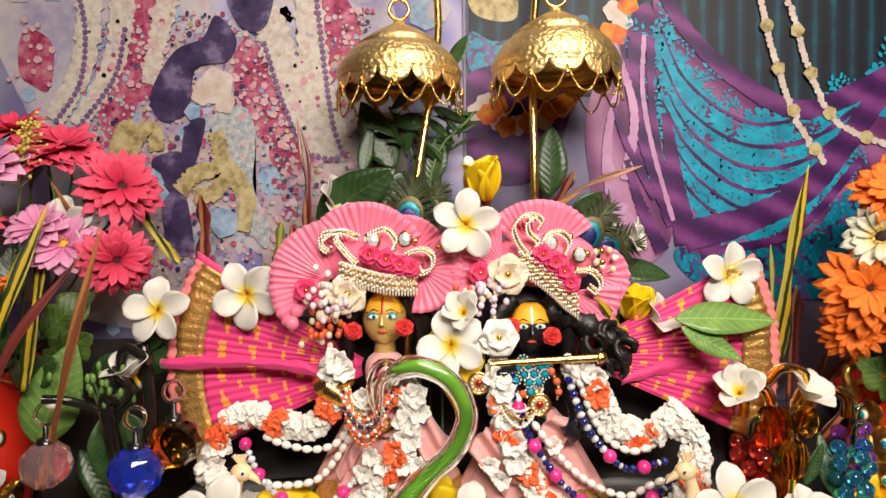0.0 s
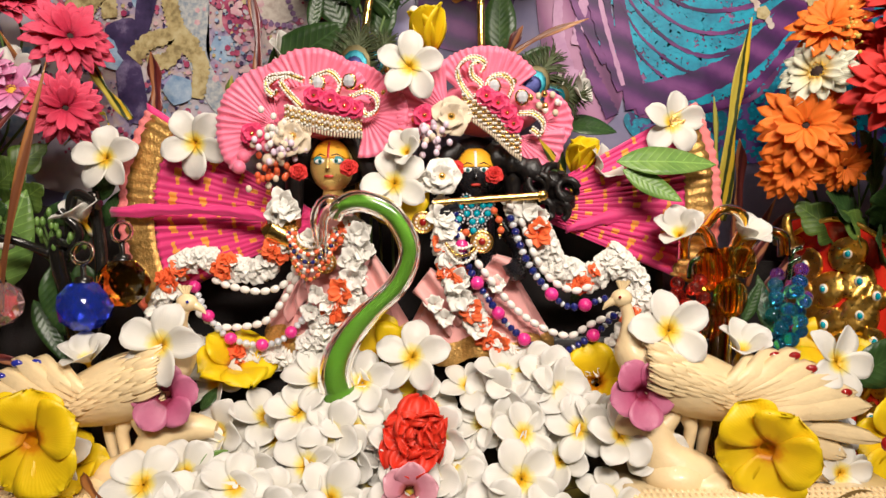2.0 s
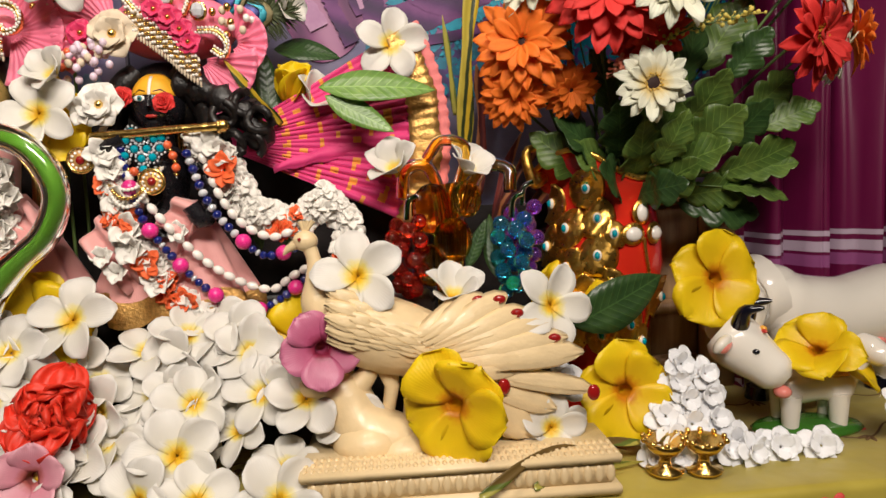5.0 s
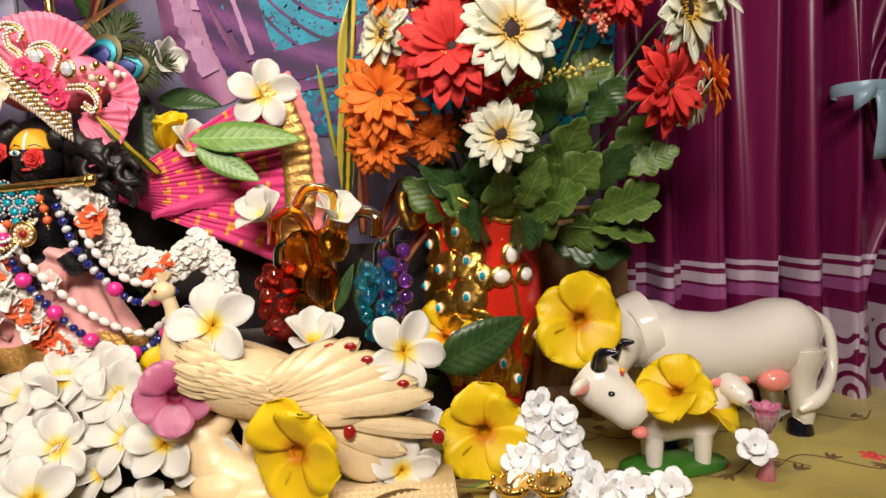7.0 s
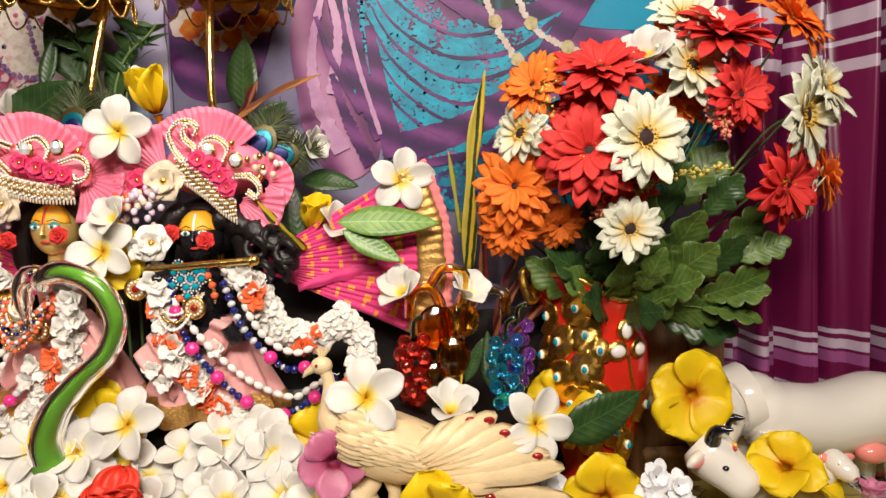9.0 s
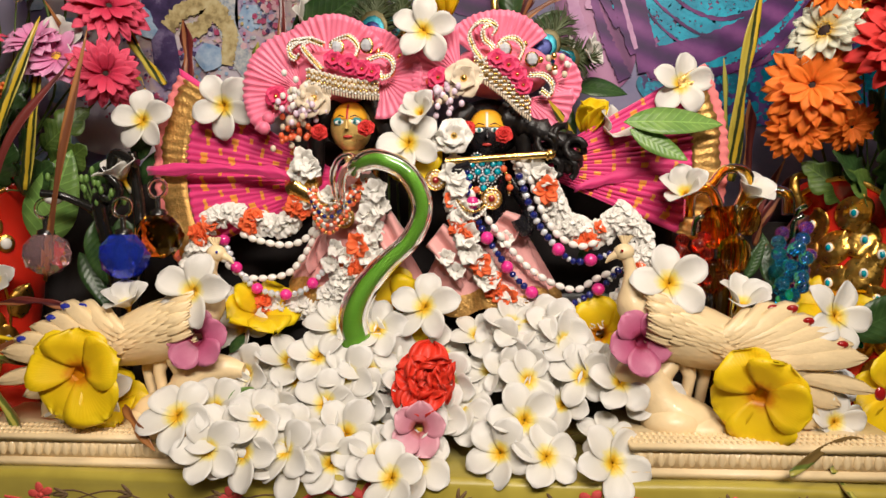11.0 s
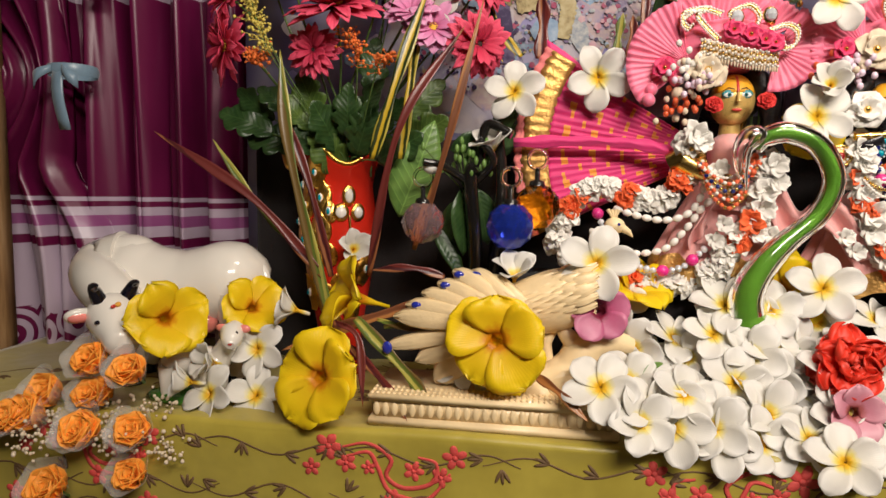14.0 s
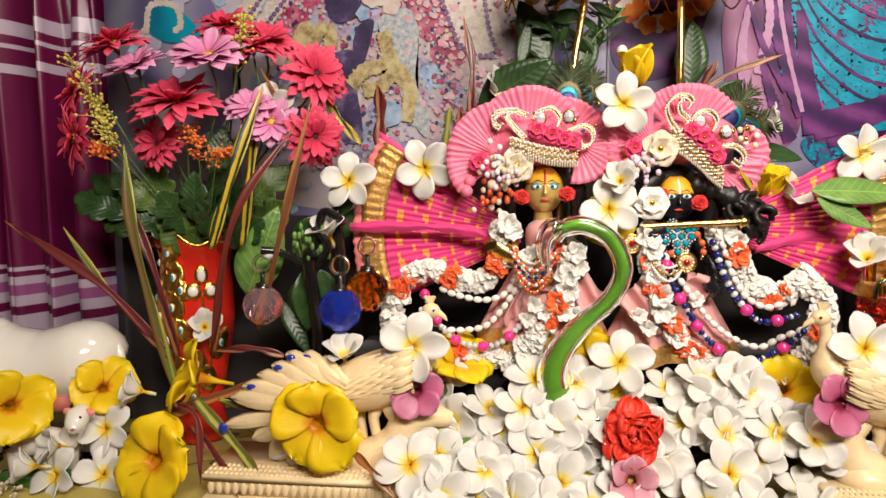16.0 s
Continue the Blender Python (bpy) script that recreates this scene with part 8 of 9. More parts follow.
for c, r, mat, col in (((-0.429, 0.377, 0.219), 0.0268, GLASS_PINK, "pink"), ((-0.322, 0.360, 0.218), 0.0285, GLASS_BLUE, "deep blue"), ((-0.292, 0.385, 0.240), 0.0285, GLASS_AMBER, "amber")):
    th = thing("crystal_ball", "faceted " + col + " crystal ball hanging from a ring", "crystal ball", c, "hanging crystal balls")
    part("crystal", faceted_ball(r), mat, th, smooth=False)
    part("cap", Geo().lathe([(0.010, r - 0.004), (0.009, r + 0.002), (0.003, r + 0.004), (0.003, r + 0.018), (0.0, r + 0.019)], 12), BLACK_METAL, th)
    part("hanging_ring", Geo().tube([(0.011 * math.cos(a), 0.002 * math.sin(a), r + 0.028 + 0.011 * math.sin(a)) for a in np.linspace(0, 6.29, 28)], 0.0022, 8), GLASS_CLEAR, th)

tree_g = thing("glass_ornament_tree", "amber glass ornament stand with curled arms", "glass figurine", (0.378, 0.428, 0.007))
for pts, r in (([(0.384, 0.428, 0.007), (0.383, 0.423, 0.135), (0.389, 0.423, 0.218), (0.384, 0.423, 0.270)], 0.016), ([(0.389, 0.423, 0.218), (0.370, 0.423, 0.284), (0.345, 0.420, 0.285), (0.340, 0.415, 0.256)], 0.007), ([(0.389, 0.423, 0.218), (0.420, 0.414, 0.281), (0.447, 0.407, 0.283), (0.448, 0.401, 0.260)], 0.007), ([(0.388, 0.424, 0.239), (0.406, 0.410, 0.301), (0.381, 0.409, 0.313), (0.366, 0.415, 0.295)], 0.006)):
    world_part("glass_arm", Geo().tube(curve(pts, 20), r, 12), GLASS_AMBER, tree_g)
world_part("glass_foot", Geo().lathe([(0.0, 0.02), (0.03, 0.018), (0.05, 0.006), (0.052, 0.0), (0.0, 0.0)], 24, (0.384, 0.428, 0.007)), GLASS_AMBER, tree_g)
for c, s in (((0.370, 0.413, 0.245), 0.022), ((0.389, 0.403, 0.213), 0.020), ((0.366, 0.403, 0.188), 0.018), ((0.404, 0.406, 0.254), 0.016)):
    world_part("glass_leaf", Geo().ball(c, (s, 0.009, s * 1.2), 10, 7), GLASS_AMBER, tree_g, smooth=False)


def grapes(top, count, mat, label, green):
    th = thing("glass_grapes", label, "glass grapes", top)
    for k in range(count):
        q = k / count
        a = k * 2.4
        rr = 0.0155 * math.sin(math.pi * (0.25 + 0.7 * q)) ** 0.6
        part("grape", Geo().ball((rr * math.cos(a), rr * math.sin(a), -0.012 - 0.075 * q), 0.0083, 12, 8), mat, th)
    part("glass_hook", Geo().tube(curve([(0, 0, -0.01), (0.002, 0, 0.008), (0.012, 0, 0.014)], 8), 0.003, 8), green, th)


grapes((0.343, 0.406, 0.245), 20, GLASS_RED, "hanging bunch of red glass grapes", GLASS_DEEP_GREEN)
grapes((0.447, 0.390, 0.244), 18, GLASS_TEAL, "hanging bunch of teal blue glass grapes", GLASS_DEEP_GREEN)
grapes((0.463, 0.416, 0.255), 12, GLASS_VIOLET, "hanging bunch of violet glass grapes", GLASS_DEEP_GREEN)


# ---- carved peacocks ----
def peacock(s, gem, label, shift=0.0):
    """An ivory peacock on a rock and a carved plinth, one mesh; s mirrors it across x."""
    g = Geo()

    def pt(x, y, z):
        return (s * x, y, z)

    nk = curve([pt(0.250, 0.346, 0.226), pt(0.257, 0.345, 0.204), pt(0.258, 0.344, 0.184), pt(0.261, 0.345, 0.165), pt(0.282, 0.346, 0.150)], 16)
    g.tube(nk, [0.0075, 0.0068, 0.0064, 0.0064, 0.0068, 0.0074, 0.0084, 0.0098, 0.0115, 0.0135, 0.016, 0.019, 0.022, 0.025, 0.028, 0.030], 14)
    h = Vector(pt(0.250, 0.345, 0.222))
    g.ball(h, (0.0115, 0.009, 0.0095), 14, 9)
    g.tube([h + Vector((-s * 0.006, 0, -0.001)), h + Vector((-s * 0.016, -0.001, -0.007)), h + Vector((-s * 0.020, -0.001, -0.012))], [0.0055, 0.0032, 0.0006], 8)
    g.ball(h + Vector((-s * 0.004, -0.009, 0.002)), 0.0017, 8, 6, 1)
    for k in range(4):
        g.tube([h + Vector((0, 0, 0.006)), h + Vector((s * (0.004 * k - 0.004), 0, 0.018))], [0.0012, 0.0026], 6)
    body = [Vector(pt(0.268, 0.347, 0.152)), Vector(pt(0.308, 0.348, 0.136)), Vector(pt(0.352, 0.350, 0.122)), Vector(pt(0.400, 0.352, 0.108)), Vector(pt(0.440, 0.354, 0.098))]
    g.tube(curve(body, 20), [0.022, 0.030, 0.036, 0.039, 0.041, 0.042, 0.042, 0.041, 0.040, 0.038, 0.036, 0.033, 0.030, 0.026, 0.022, 0.018, 0.014, 0.010, 0.007, 0.004], 20, flat=0.85)

    def plume(a, b, w, lift, n=9):
        a, b = Vector(a), Vector(b)
        d = (b - a)
        up = Vector((0, -1, 0.25)).cross(d).normalized()
        rows = []
        for i in range(n):
            u = i / (n - 1)
            c = a + d * u + Vector((0, -lift * math.sin(math.pi * u), 0))
            ww = w * (0.45 + 0.55 * math.sin(math.pi / 2 * min(u / 0.7, 1))) * math.sqrt(max(1 - max((u - 0.7) / 0.3, 0) ** 2, 0.03))
            rows.append([tuple(c + up * (ww * v) + Vector((0, 0.006 * v * v - 0.0022 * math.cos(3 * math.pi * v), 0))) for v in np.linspace(-1, 1, 7)])
        g.shell(rows, 0.0035)

    root = [pt(0.345, 0.312, 0.135), pt(0.375, 0.312, 0.108)]
    for k, tip in enumerate(((0.392, 0.340, 0.158), (0.410, 0.338, 0.166), (0.431, 0.336, 0.166), (0.448, 0.332, 0.152), (0.466, 0.330, 0.140), (0.484, 0.326, 0.126), (0.498, 0.324, 0.112), (0.462, 0.320, 0.116), (0.440, 0.318, 0.106))):
        plume(Vector(root[0]) + Vector((s * 0.004 * k, -0.0012 * k, -0.0035 * k)), pt(*tip), 0.0125, 0.010, 12)
        t = Vector(root[0]).lerp(Vector(pt(*tip)), 0.9)
        if k in (1, 2, 3, 5):
            g.ball(t + Vector((0, -0.004, 0)), (0.0062, 0.003, 0.0042), 10, 6, 1)
    for tip, w in (((0.418, 0.318, 0.072), 0.014), ((0.447, 0.314, 0.040), 0.019), ((0.436, 0.316, 0.054), 0.017), ((0.470, 0.318, 0.062), 0.014), ((0.508, 0.322, 0.076), 0.010)):
        plume(root[1], pt(*tip), w, 0.008, 12)
    for k in range(60):
        u, v = (k // 6) / 10, (k % 6) / 2.5 - 1 + 0.2 * (k // 6 % 2)
        c = Vector(body[0]).lerp(Vector(body[3]), u) + Vector((0, -0.040 + 0.016 * v * v + 0.006 * u, 0.026 * v * (1 - 0.4 * u) + 0.002))
        plume(c, c + Vector((s * 0.032, 0.001, -0.011 - 0.006 * v)), 0.0088, 0.005, 6)
    for x, z in ((0.420, 0.090), (0.500, 0.080)):
        g.ball(pt(x, 0.304, z), (0.006, 0.003, 0.0075), 10, 6, 1)
    for k, px in ((0, 0.0), (1, 0.020)):
        a, b, c = Vector(pt(0.316, 0.345, 0.112)), Vector(pt(0.322, 0.342, 0.085)), Vector(pt(0.316, 0.340, 0.052))
        o = Vector((s * px, 0.012 * k, 0))
        g.tube([a + o, b + o, c + o], [0.013, 0.007, 0.0055], 10)
        for t in (-1, 0, 1):
            g.tube([c + o, c + o + Vector((-s * 0.012, -0.004 + 0.006 * t, -0.006))], [0.0035, 0.0015], 6)
    g.tube(curve([pt(0.224, 0.346, 0.086), pt(0.250, 0.344, 0.090), pt(0.276, 0.342, 0.084), pt(0.290, 0.338, 0.056), pt(0.312, 0.332, 0.040), pt(0.345, 0.330, 0.036)], 18), [0.008, 0.011, 0.013, 0.015, 0.017, 0.019, 0.021, 0.022, 0.023, 0.024, 0.026, 0.027, 0.028, 0.028, 0.027, 0.026, 0.022, 0.016], 14)
    g.tube(curve([pt(0.282, 0.340, 0.080), pt(0.300, 0.338, 0.098), pt(0.306, 0.338, 0.110)], 8), [0.016, 0.014, 0.012, 0.010, 0.009, 0.008, 0.007, 0.004], 10)
    for x, z, rx, rz in ((0.300, 0.040, 0.034, 0.022), (0.330, 0.034, 0.036, 0.018), (0.372, 0.030, 0.034, 0.016)):
        g.ball(pt(x, 0.330, z), (rx, 0.032, rz), 18, 9)
    for lo, hi, x0, x1, y0 in ((0.0, 0.009, 0.244, 0.514, 0.272), (0.009, 0.028, 0.250, 0.508, 0.277), (0.028, 0.036, 0.244, 0.514, 0.272)):
        g.box((min(s * x0, s * x1), y0, lo), (max(s * x0, s * x1), 0.375, hi), 0, 0.0015)
    for k in range(26):
        g.ball((s * (0.255 + 0.0100 * k), 0.2775, 0.0185), (0.0042, 0.0030, 0.0080), 10, 7)
    for k in range(44):
        for q in range(3):
            g.ball((s * (0.248 + 0.0061 * k), 0.2785 + 0.011 * q, 0.0363), (0.0024, 0.0046, 0.0016), 6, 5)
    g.moved(Matrix.Translation((shift, 0, 0)))
    return single("peacock_statue", g, [IVORY, gem], label, "statue")


peacock(1, GEM_RED, "carved ivory peacock with red stones on a plinth")
peacock(-1, GEM_BLUE, "carved ivory peacock with blue stones on a plinth", 0.045)


# ---- porcelain cows ----
def cow(front, back, top, head, look_to, label):
    """A standing cow, one mesh. Slots: white, black, pink, ochre, red, grass."""
    g = Geo()
    f, b = Vector((front[0], front[1], 0)), Vector((back[0], back[1], 0))
    L = (b - f).length
    d = (b - f).normalized()
    sd = Vector((d.y, -d.x, 0))
    r = top * 0.285
    mid = top - r
    st = [(-0.02, 0.62, -0.005), (0.03, 0.86, 0.0), (0.12, 1.02, 0.003), (0.22, 1.0, -0.004), (0.36, 0.99, -0.009), (0.52, 1.0, -0.012), (0.68, 1.02, -0.007), (0.82, 1.05, -0.001), (0.92, 0.98, -0.001), (0.99, 0.72, -0.004), (1.02, 0.3, -0.01)]
    line = [f + d * (L * s) + Vector((0, 0, mid + z)) for s, k, z in st]
    g.tube(curve(line, 30), [float(np.interp(i / 29 * (len(st) - 1), range(len(st)), [k for s, k, z in st])) * r for i in range(30)], 24, 0, 1.0)
    g.ball(f + d * (0.10 * L) + Vector((0, 0, top - 0.012)), (0.034, 0.03, 0.020), 16, 10)
    head = Vector(head)
    neck = [f + d * (0.08 * L) + Vector((0, 0, mid + 0.02)), f - d * 0.02 + Vector((0, 0, mid + 0.012)) + sd * 0.005, (f - d * 0.03 + Vector((0, 0, mid))) * 0.5 + head * 0.5 + Vector((0, 0, 0.016)), head + Vector((0, 0.022, 0.010))]
    g.tube(curve(neck, 16), [0.046, 0.045, 0.044, 0.042, 0.040, 0.039, 0.037, 0.036, 0.035, 0.034, 0.033, 0.032, 0.031, 0.030, 0.028, 0.024], 18)
    t = Vector(look_to).normalized()
    side = t.cross(Vector((0, 0, 1))).normalized()
    up = side.cross(t)
    g.tube(curve([head - t * 0.0243, head, head + t * 0.0286, head + t * 0.0507], 14), [0.0220, 0.0264, 0.0286, 0.0292, 0.0286, 0.0275, 0.0259, 0.0243, 0.0225, 0.0215, 0.0209, 0.0198, 0.0165, 0.0088], 16)
    g.ball(head + t * 0.0550 - up * 0.0110, (0.0088, 0.0088, 0.0066), 10, 7, 2)
    for s in (-1, 1):
        o = side * s
        g.tube(curve([head - t * 0.0132 + up * 0.0198 + o * 0.0143, head - t * 0.0176 + up * 0.0374 + o * 0.0220, head - t * 0.0066 + up * 0.0507 + o * 0.0220], 8), [0.0090, 0.0086, 0.0077, 0.0068, 0.0058, 0.0044, 0.0033, 0.0013], 12, 1)
        e = head - t * 0.0132 + o * 0.0330
        m3 = Matrix((o, t, up)).transposed()
        g.ball(e, (0.0176, 0.0066, 0.0110), 12, 8, 0, m3)
        g.ball(e + t * 0.0033 + o * 0.0011, (0.0132, 0.0055, 0.0077), 12, 8, 2, m3)
        g.ball(head + t * 0.0132 + o * 0.0215 + up * 0.0110, (0.0039, 0.0039, 0.0028), 10, 7, 1)
    g.ball(head + t * 0.0044 + up * 0.0280, (0.0033, 0.0044, 0.0033), 8, 6, 3)
    g.ball(head + t * 0.0066 + up * 0.0280 + side * 0.0055, (0.0022, 0.0044, 0.0022), 8, 6, 4)
    g.tube([f - d * 0.018 + Vector((0, -0.034, mid - 0.03)), f - d * 0.040 + Vector((0, -0.020, mid - 0.002)), f - d * 0.038 + Vector((0, 0.0, mid + 0.024))], 0.0042, 8, 3)
    for s, w in ((0.12, -1), (0.16, 1), (0.86, -1), (0.90, 1)):
        p = f + d * (L * s) + sd * (w * r * 0.52)
        g.tube(curve([p + Vector((0, 0, mid - 0.01)), p + Vector((0, 0, mid * 0.6)), p + d * 0.004 + Vector((0, 0, 0.022)), p + Vector((0, 0, 0.012))], 10), [0.028, 0.026, 0.022, 0.018, 0.0155, 0.014, 0.013, 0.0125, 0.012, 0.012], 14)
        g.tube([p + Vector((0, 0, 0.014)), p + Vector((0, 0, -0.001))], [0.013, 0.0155], 14, 1)
    e = f + d * (L * 0.99)
    g.tube(curve([e + Vector((0, -0.004, mid + r * 0.6)), e + d * 0.022 + Vector((0, -0.012, mid + 0.01)), e + d * 0.022 + Vector((0, -0.022, mid - 0.035)), e + d * 0.0 + Vector((0, -0.036, mid - 0.065)), e - d * 0.03 + Vector((0, -0.040, mid - 0.08))], 18), [0.009, 0.0075, 0.007, 0.0068, 0.0066, 0.0065, 0.0065, 0.0065, 0.0065, 0.0066, 0.0068, 0.007, 0.0075, 0.008, 0.0085, 0.008, 0.006, 0.003], 10)
    g.ball(f + d * (L * 0.72) + sd * 0.0 + Vector((0, -0.035, mid - r * 0.95)), (0.020, 0.016, 0.014), 14, 8, 2)
    return single("cow_statue", g, [PORCELAIN, HORN_BLACK, BLUSH, OCHRE_GLAZE, PAINT_RED, GRASS_GLAZE], label, "statue")


cow((0.738, 0.466), (0.955, 0.474), 0.158, (0.676, 0.375, 0.095), (0.62, -0.52, -0.60), "glossy white porcelain cow with black horns")
cow((-0.846, 0.385), (-0.664, 0.410), 0.186, (-0.785, 0.290, 0.100), (0.66, -0.52, -0.55), "glossy white porcelain cow with black horns and ochre collar")


def calf(at, s, label):
    g = Geo()
    x, y = at
    g.tube(curve([(x - 0.034 * s, y, 0.046), (x, y, 0.050), (x + 0.03 * s, y, 0.046), (x + 0.044 * s, y, 0.040)], 12), [0.012, 0.018, 0.020, 0.020, 0.019, 0.018, 0.018, 0.019, 0.020, 0.019, 0.014, 0.005], 14)
    g.tube(curve([(x + 0.036 * s, y, 0.052), (x + 0.048 * s, y - 0.004, 0.070), (x + 0.056 * s, y - 0.008, 0.084)], 8), [0.015, 0.014, 0.013, 0.012, 0.012, 0.012, 0.012, 0.011], 12)
    h = Vector((x + 0.058 * s, y - 0.012, 0.086))
    g.tube([h + Vector((0, 0.012, 0.006)), h, h + Vector((0.006 * s, -0.014, -0.006)), h + Vector((0.008 * s, -0.020, -0.009))], [0.010, 0.0145, 0.011, 0.005], 12)
    for q in (-1, 1):
        g.ball(h + Vector((0.014 * q, 0.004, 0.006)), (0.008, 0.003, 0.005), 10, 6, 2)
        g.ball(h + Vector((0.008 * q + 0.003 * s, -0.010, 0.004)), 0.0022, 8, 6, 1)
    g.ball(h + Vector((0.007 * s, -0.019, -0.007)), (0.004, 0.003, 0.0025), 8, 6, 4)
    for dx, dy in ((-0.026, -0.012), (-0.022, 0.012), (0.026, -0.012), (0.030, 0.012)):
        g.tube([(x + dx * s, y + dy, 0.042), (x + dx * s, y + dy, 0.0)], [0.011, 0.0075], 12)
    g.ball((x, y, 0.004), (0.06, 0.03, 0.010), 18, 8, 3)
    return single("calf_statue", g, [PORCELAIN, HORN_BLACK, BLUSH, GRASS_GLAZE, PAINT_RED], label, "statue")


calf((0.752, 0.382), 1, "small white porcelain calf on a green base")
calf((-0.702, 0.318), 1, "small white porcelain calf on a green base")


# ---- gold umbrellas ----
def umbrella(c, r, h, pole, label):
    th = thing("gold_umbrella", label, "ceremonial umbrella", (c[0], c[1], 0.115))

    def bend(rr, z, a, i):
        return rr * (1 + (0.022 * math.cos(26 * a) if i > 9 else 0)), z

    prof = [(r, -0.004), (r * 1.0, 0.0), (r * 1.02, 0.004), (r * 0.98, 0.006), (r * 0.985, 0.010), (r * 0.94, h * 0.24), (r * 0.86, h * 0.38), (r * 0.75, h * 0.50), (r * 0.67, h * 0.56), (r * 0.69, h * 0.58), (r * 0.52, h * 0.72), (r * 0.35, h * 0.84), (r * 0.19, h * 0.94), (r * 0.10, h * 0.98), (r * 0.09, h * 1.04), (r * 0.03, h * 1.08), (0.0, h * 1.08)]
    world_part("dome", Geo().lathe(prof, 104, c, bend=bend), GOLD_CHASED, th, "chased gold dome")
    world_part("dome_lining", Geo().lathe([(p[0] * 0.95, p[1] - 0.001) for p in prof[:14]], 48, c), GOLD, th)
    n = 12
    for k in range(n):
        a = 2 * math.pi * k / n
        rows = [[(c[0] + (r * 0.995) * math.cos(a + w * math.pi / n), c[1] + (r * 0.995) * math.sin(a + w * math.pi / n), c[2] - 0.003 - 0.017 * u * math.sqrt(max(1 - w * w, 0.02))) for w in np.linspace(-1, 1, 11)] for u in (0, 0.35, 0.7, 1)]
        world_part("scallop", Geo().shell(rows, 0.0012), GOLD_CHASED, th)
        b = (c[0] + r * math.cos(a), c[1] + r * math.sin(a), c[2] - 0.020)
        world_part("drop_bead", Geo().ball(b, (0.0036, 0.0036, 0.0046), 10, 8), GOLD, th)
        a1 = a + 2 * math.pi / n
        p0 = (c[0] + r * 1.01 * math.cos(a), c[1] + r * 1.01 * math.sin(a), c[2] - 0.013)
        p2 = (c[0] + r * 1.01 * math.cos(a1), c[1] + r * 1.01 * math.sin(a1), c[2] - 0.013)
        am = (a + a1) / 2
        p1 = (c[0] + r * 1.02 * math.cos(am), c[1] + r * 1.02 * math.sin(am), c[2] - 0.040)
        g = Geo()
        for q, p in enumerate(even([p0, ((p0[0] + p1[0]) / 2, (p0[1] + p1[1]) / 2, p1[2] + 0.007), p1, ((p2[0] + p1[0]) / 2, (p2[1] + p1[1]) / 2, p1[2] + 0.007), p2], 0.0024)):
            g.ball(p, (0.0017, 0.0017, 0.0012) if q % 2 else (0.0012, 0.0012, 0.0017), 6, 5)
        world_part("chain_swag", g, GOLD, th)
    top = c[2] + h * 1.08
    world_part("ring", Geo().tube([(c[0] + 0.0115 * math.cos(a), c[1], top + 0.0115 + 0.0115 * math.sin(a)) for a in np.linspace(0, 6.29, 32)], 0.0022, 8), GOLD, th)
    world_part("pole", Geo().tube(curve(pole, 40), 0.0048, 12), GOLD, th)


umbrella((-0.046, 0.449, 0.648), 0.072, 0.063, [(-0.054, 0.483, 0.132), (-0.034, 0.463, 0.440), (-0.027, 0.454, 0.529), (-0.009, 0.472, 0.647), (-0.001, 0.487, 0.725), (-0.009, 0.489, 0.795), (-0.028, 0.475, 0.803), (-0.043, 0.454, 0.762), (-0.047, 0.454, 0.742)], "chased gold ceremonial umbrella hung with chains from a hooked pole")
umbrella((0.137, 0.452, 0.656), 0.0745, 0.068, [(0.100, 0.486, 0.124), (0.112, 0.467, 0.433), (0.112, 0.460, 0.542), (0.113, 0.476, 0.666), (0.119, 0.489, 0.752), (0.129, 0.485, 0.798), (0.141, 0.471, 0.801), (0.145, 0.455, 0.772), (0.143, 0.455, 0.754)], "chased gold ceremonial umbrella hung with chains from a hooked pole")


# ---- cloth roses in cellophane, and white blossoms ----
for p, s in (((-0.792, 0.263, 0.055), 0.021), ((-0.735, 0.251, 0.050), 0.020), ((-0.853, 0.266, 0.012), 0.022), ((-0.792, 0.259, 0.016), 0.019), ((-0.861, 0.246, -0.008), 0.023), ((-0.788, 0.235, -0.020), 0.021), ((-0.735, 0.250, -0.019), 0.020), ((-0.789, 0.239, -0.018), 0.022), ((-0.735, 0.253, -0.023), 0.020), ((-0.827, 0.233, -0.085), 0.023), ((-0.882, 0.240, -0.012), 0.022), ((-0.739, 0.250, -0.072), 0.020), ((-0.790, 0.270, 0.014), 0.020)):
    rs = rose(p, s, ORANGE_ROSE, "orange cloth rose bud wrapped in clear cellophane", (rnd.uniform(-0.3, 0.3), -0.75, 0.65), "wrapped_rose", "wrapped roses", True)
    g = Geo()
    rows = [[(s * (0.35 + 0.95 * u) * (1 + 0.08 * math.sin(5 * a + 3 * u)) * math.cos(a), s * (0.35 + 0.95 * u) * (1 + 0.08 * math.sin(5 * a + 3 * u)) * math.sin(a), s * (-0.7 + 1.7 * u)) for a in np.linspace(0.4, 5.9, 26)] for u in np.linspace(0, 1, 7)]
    part("cellophane_wrap", Geo().shell(rows, 0.0003), CELLOPHANE, rs, "clear cellophane wrap")
    part("stem", Geo().tube([(0, 0, 0.002), (0, 0, -s * 1.4)], 0.0018, 6), STEM_GREEN, rs)
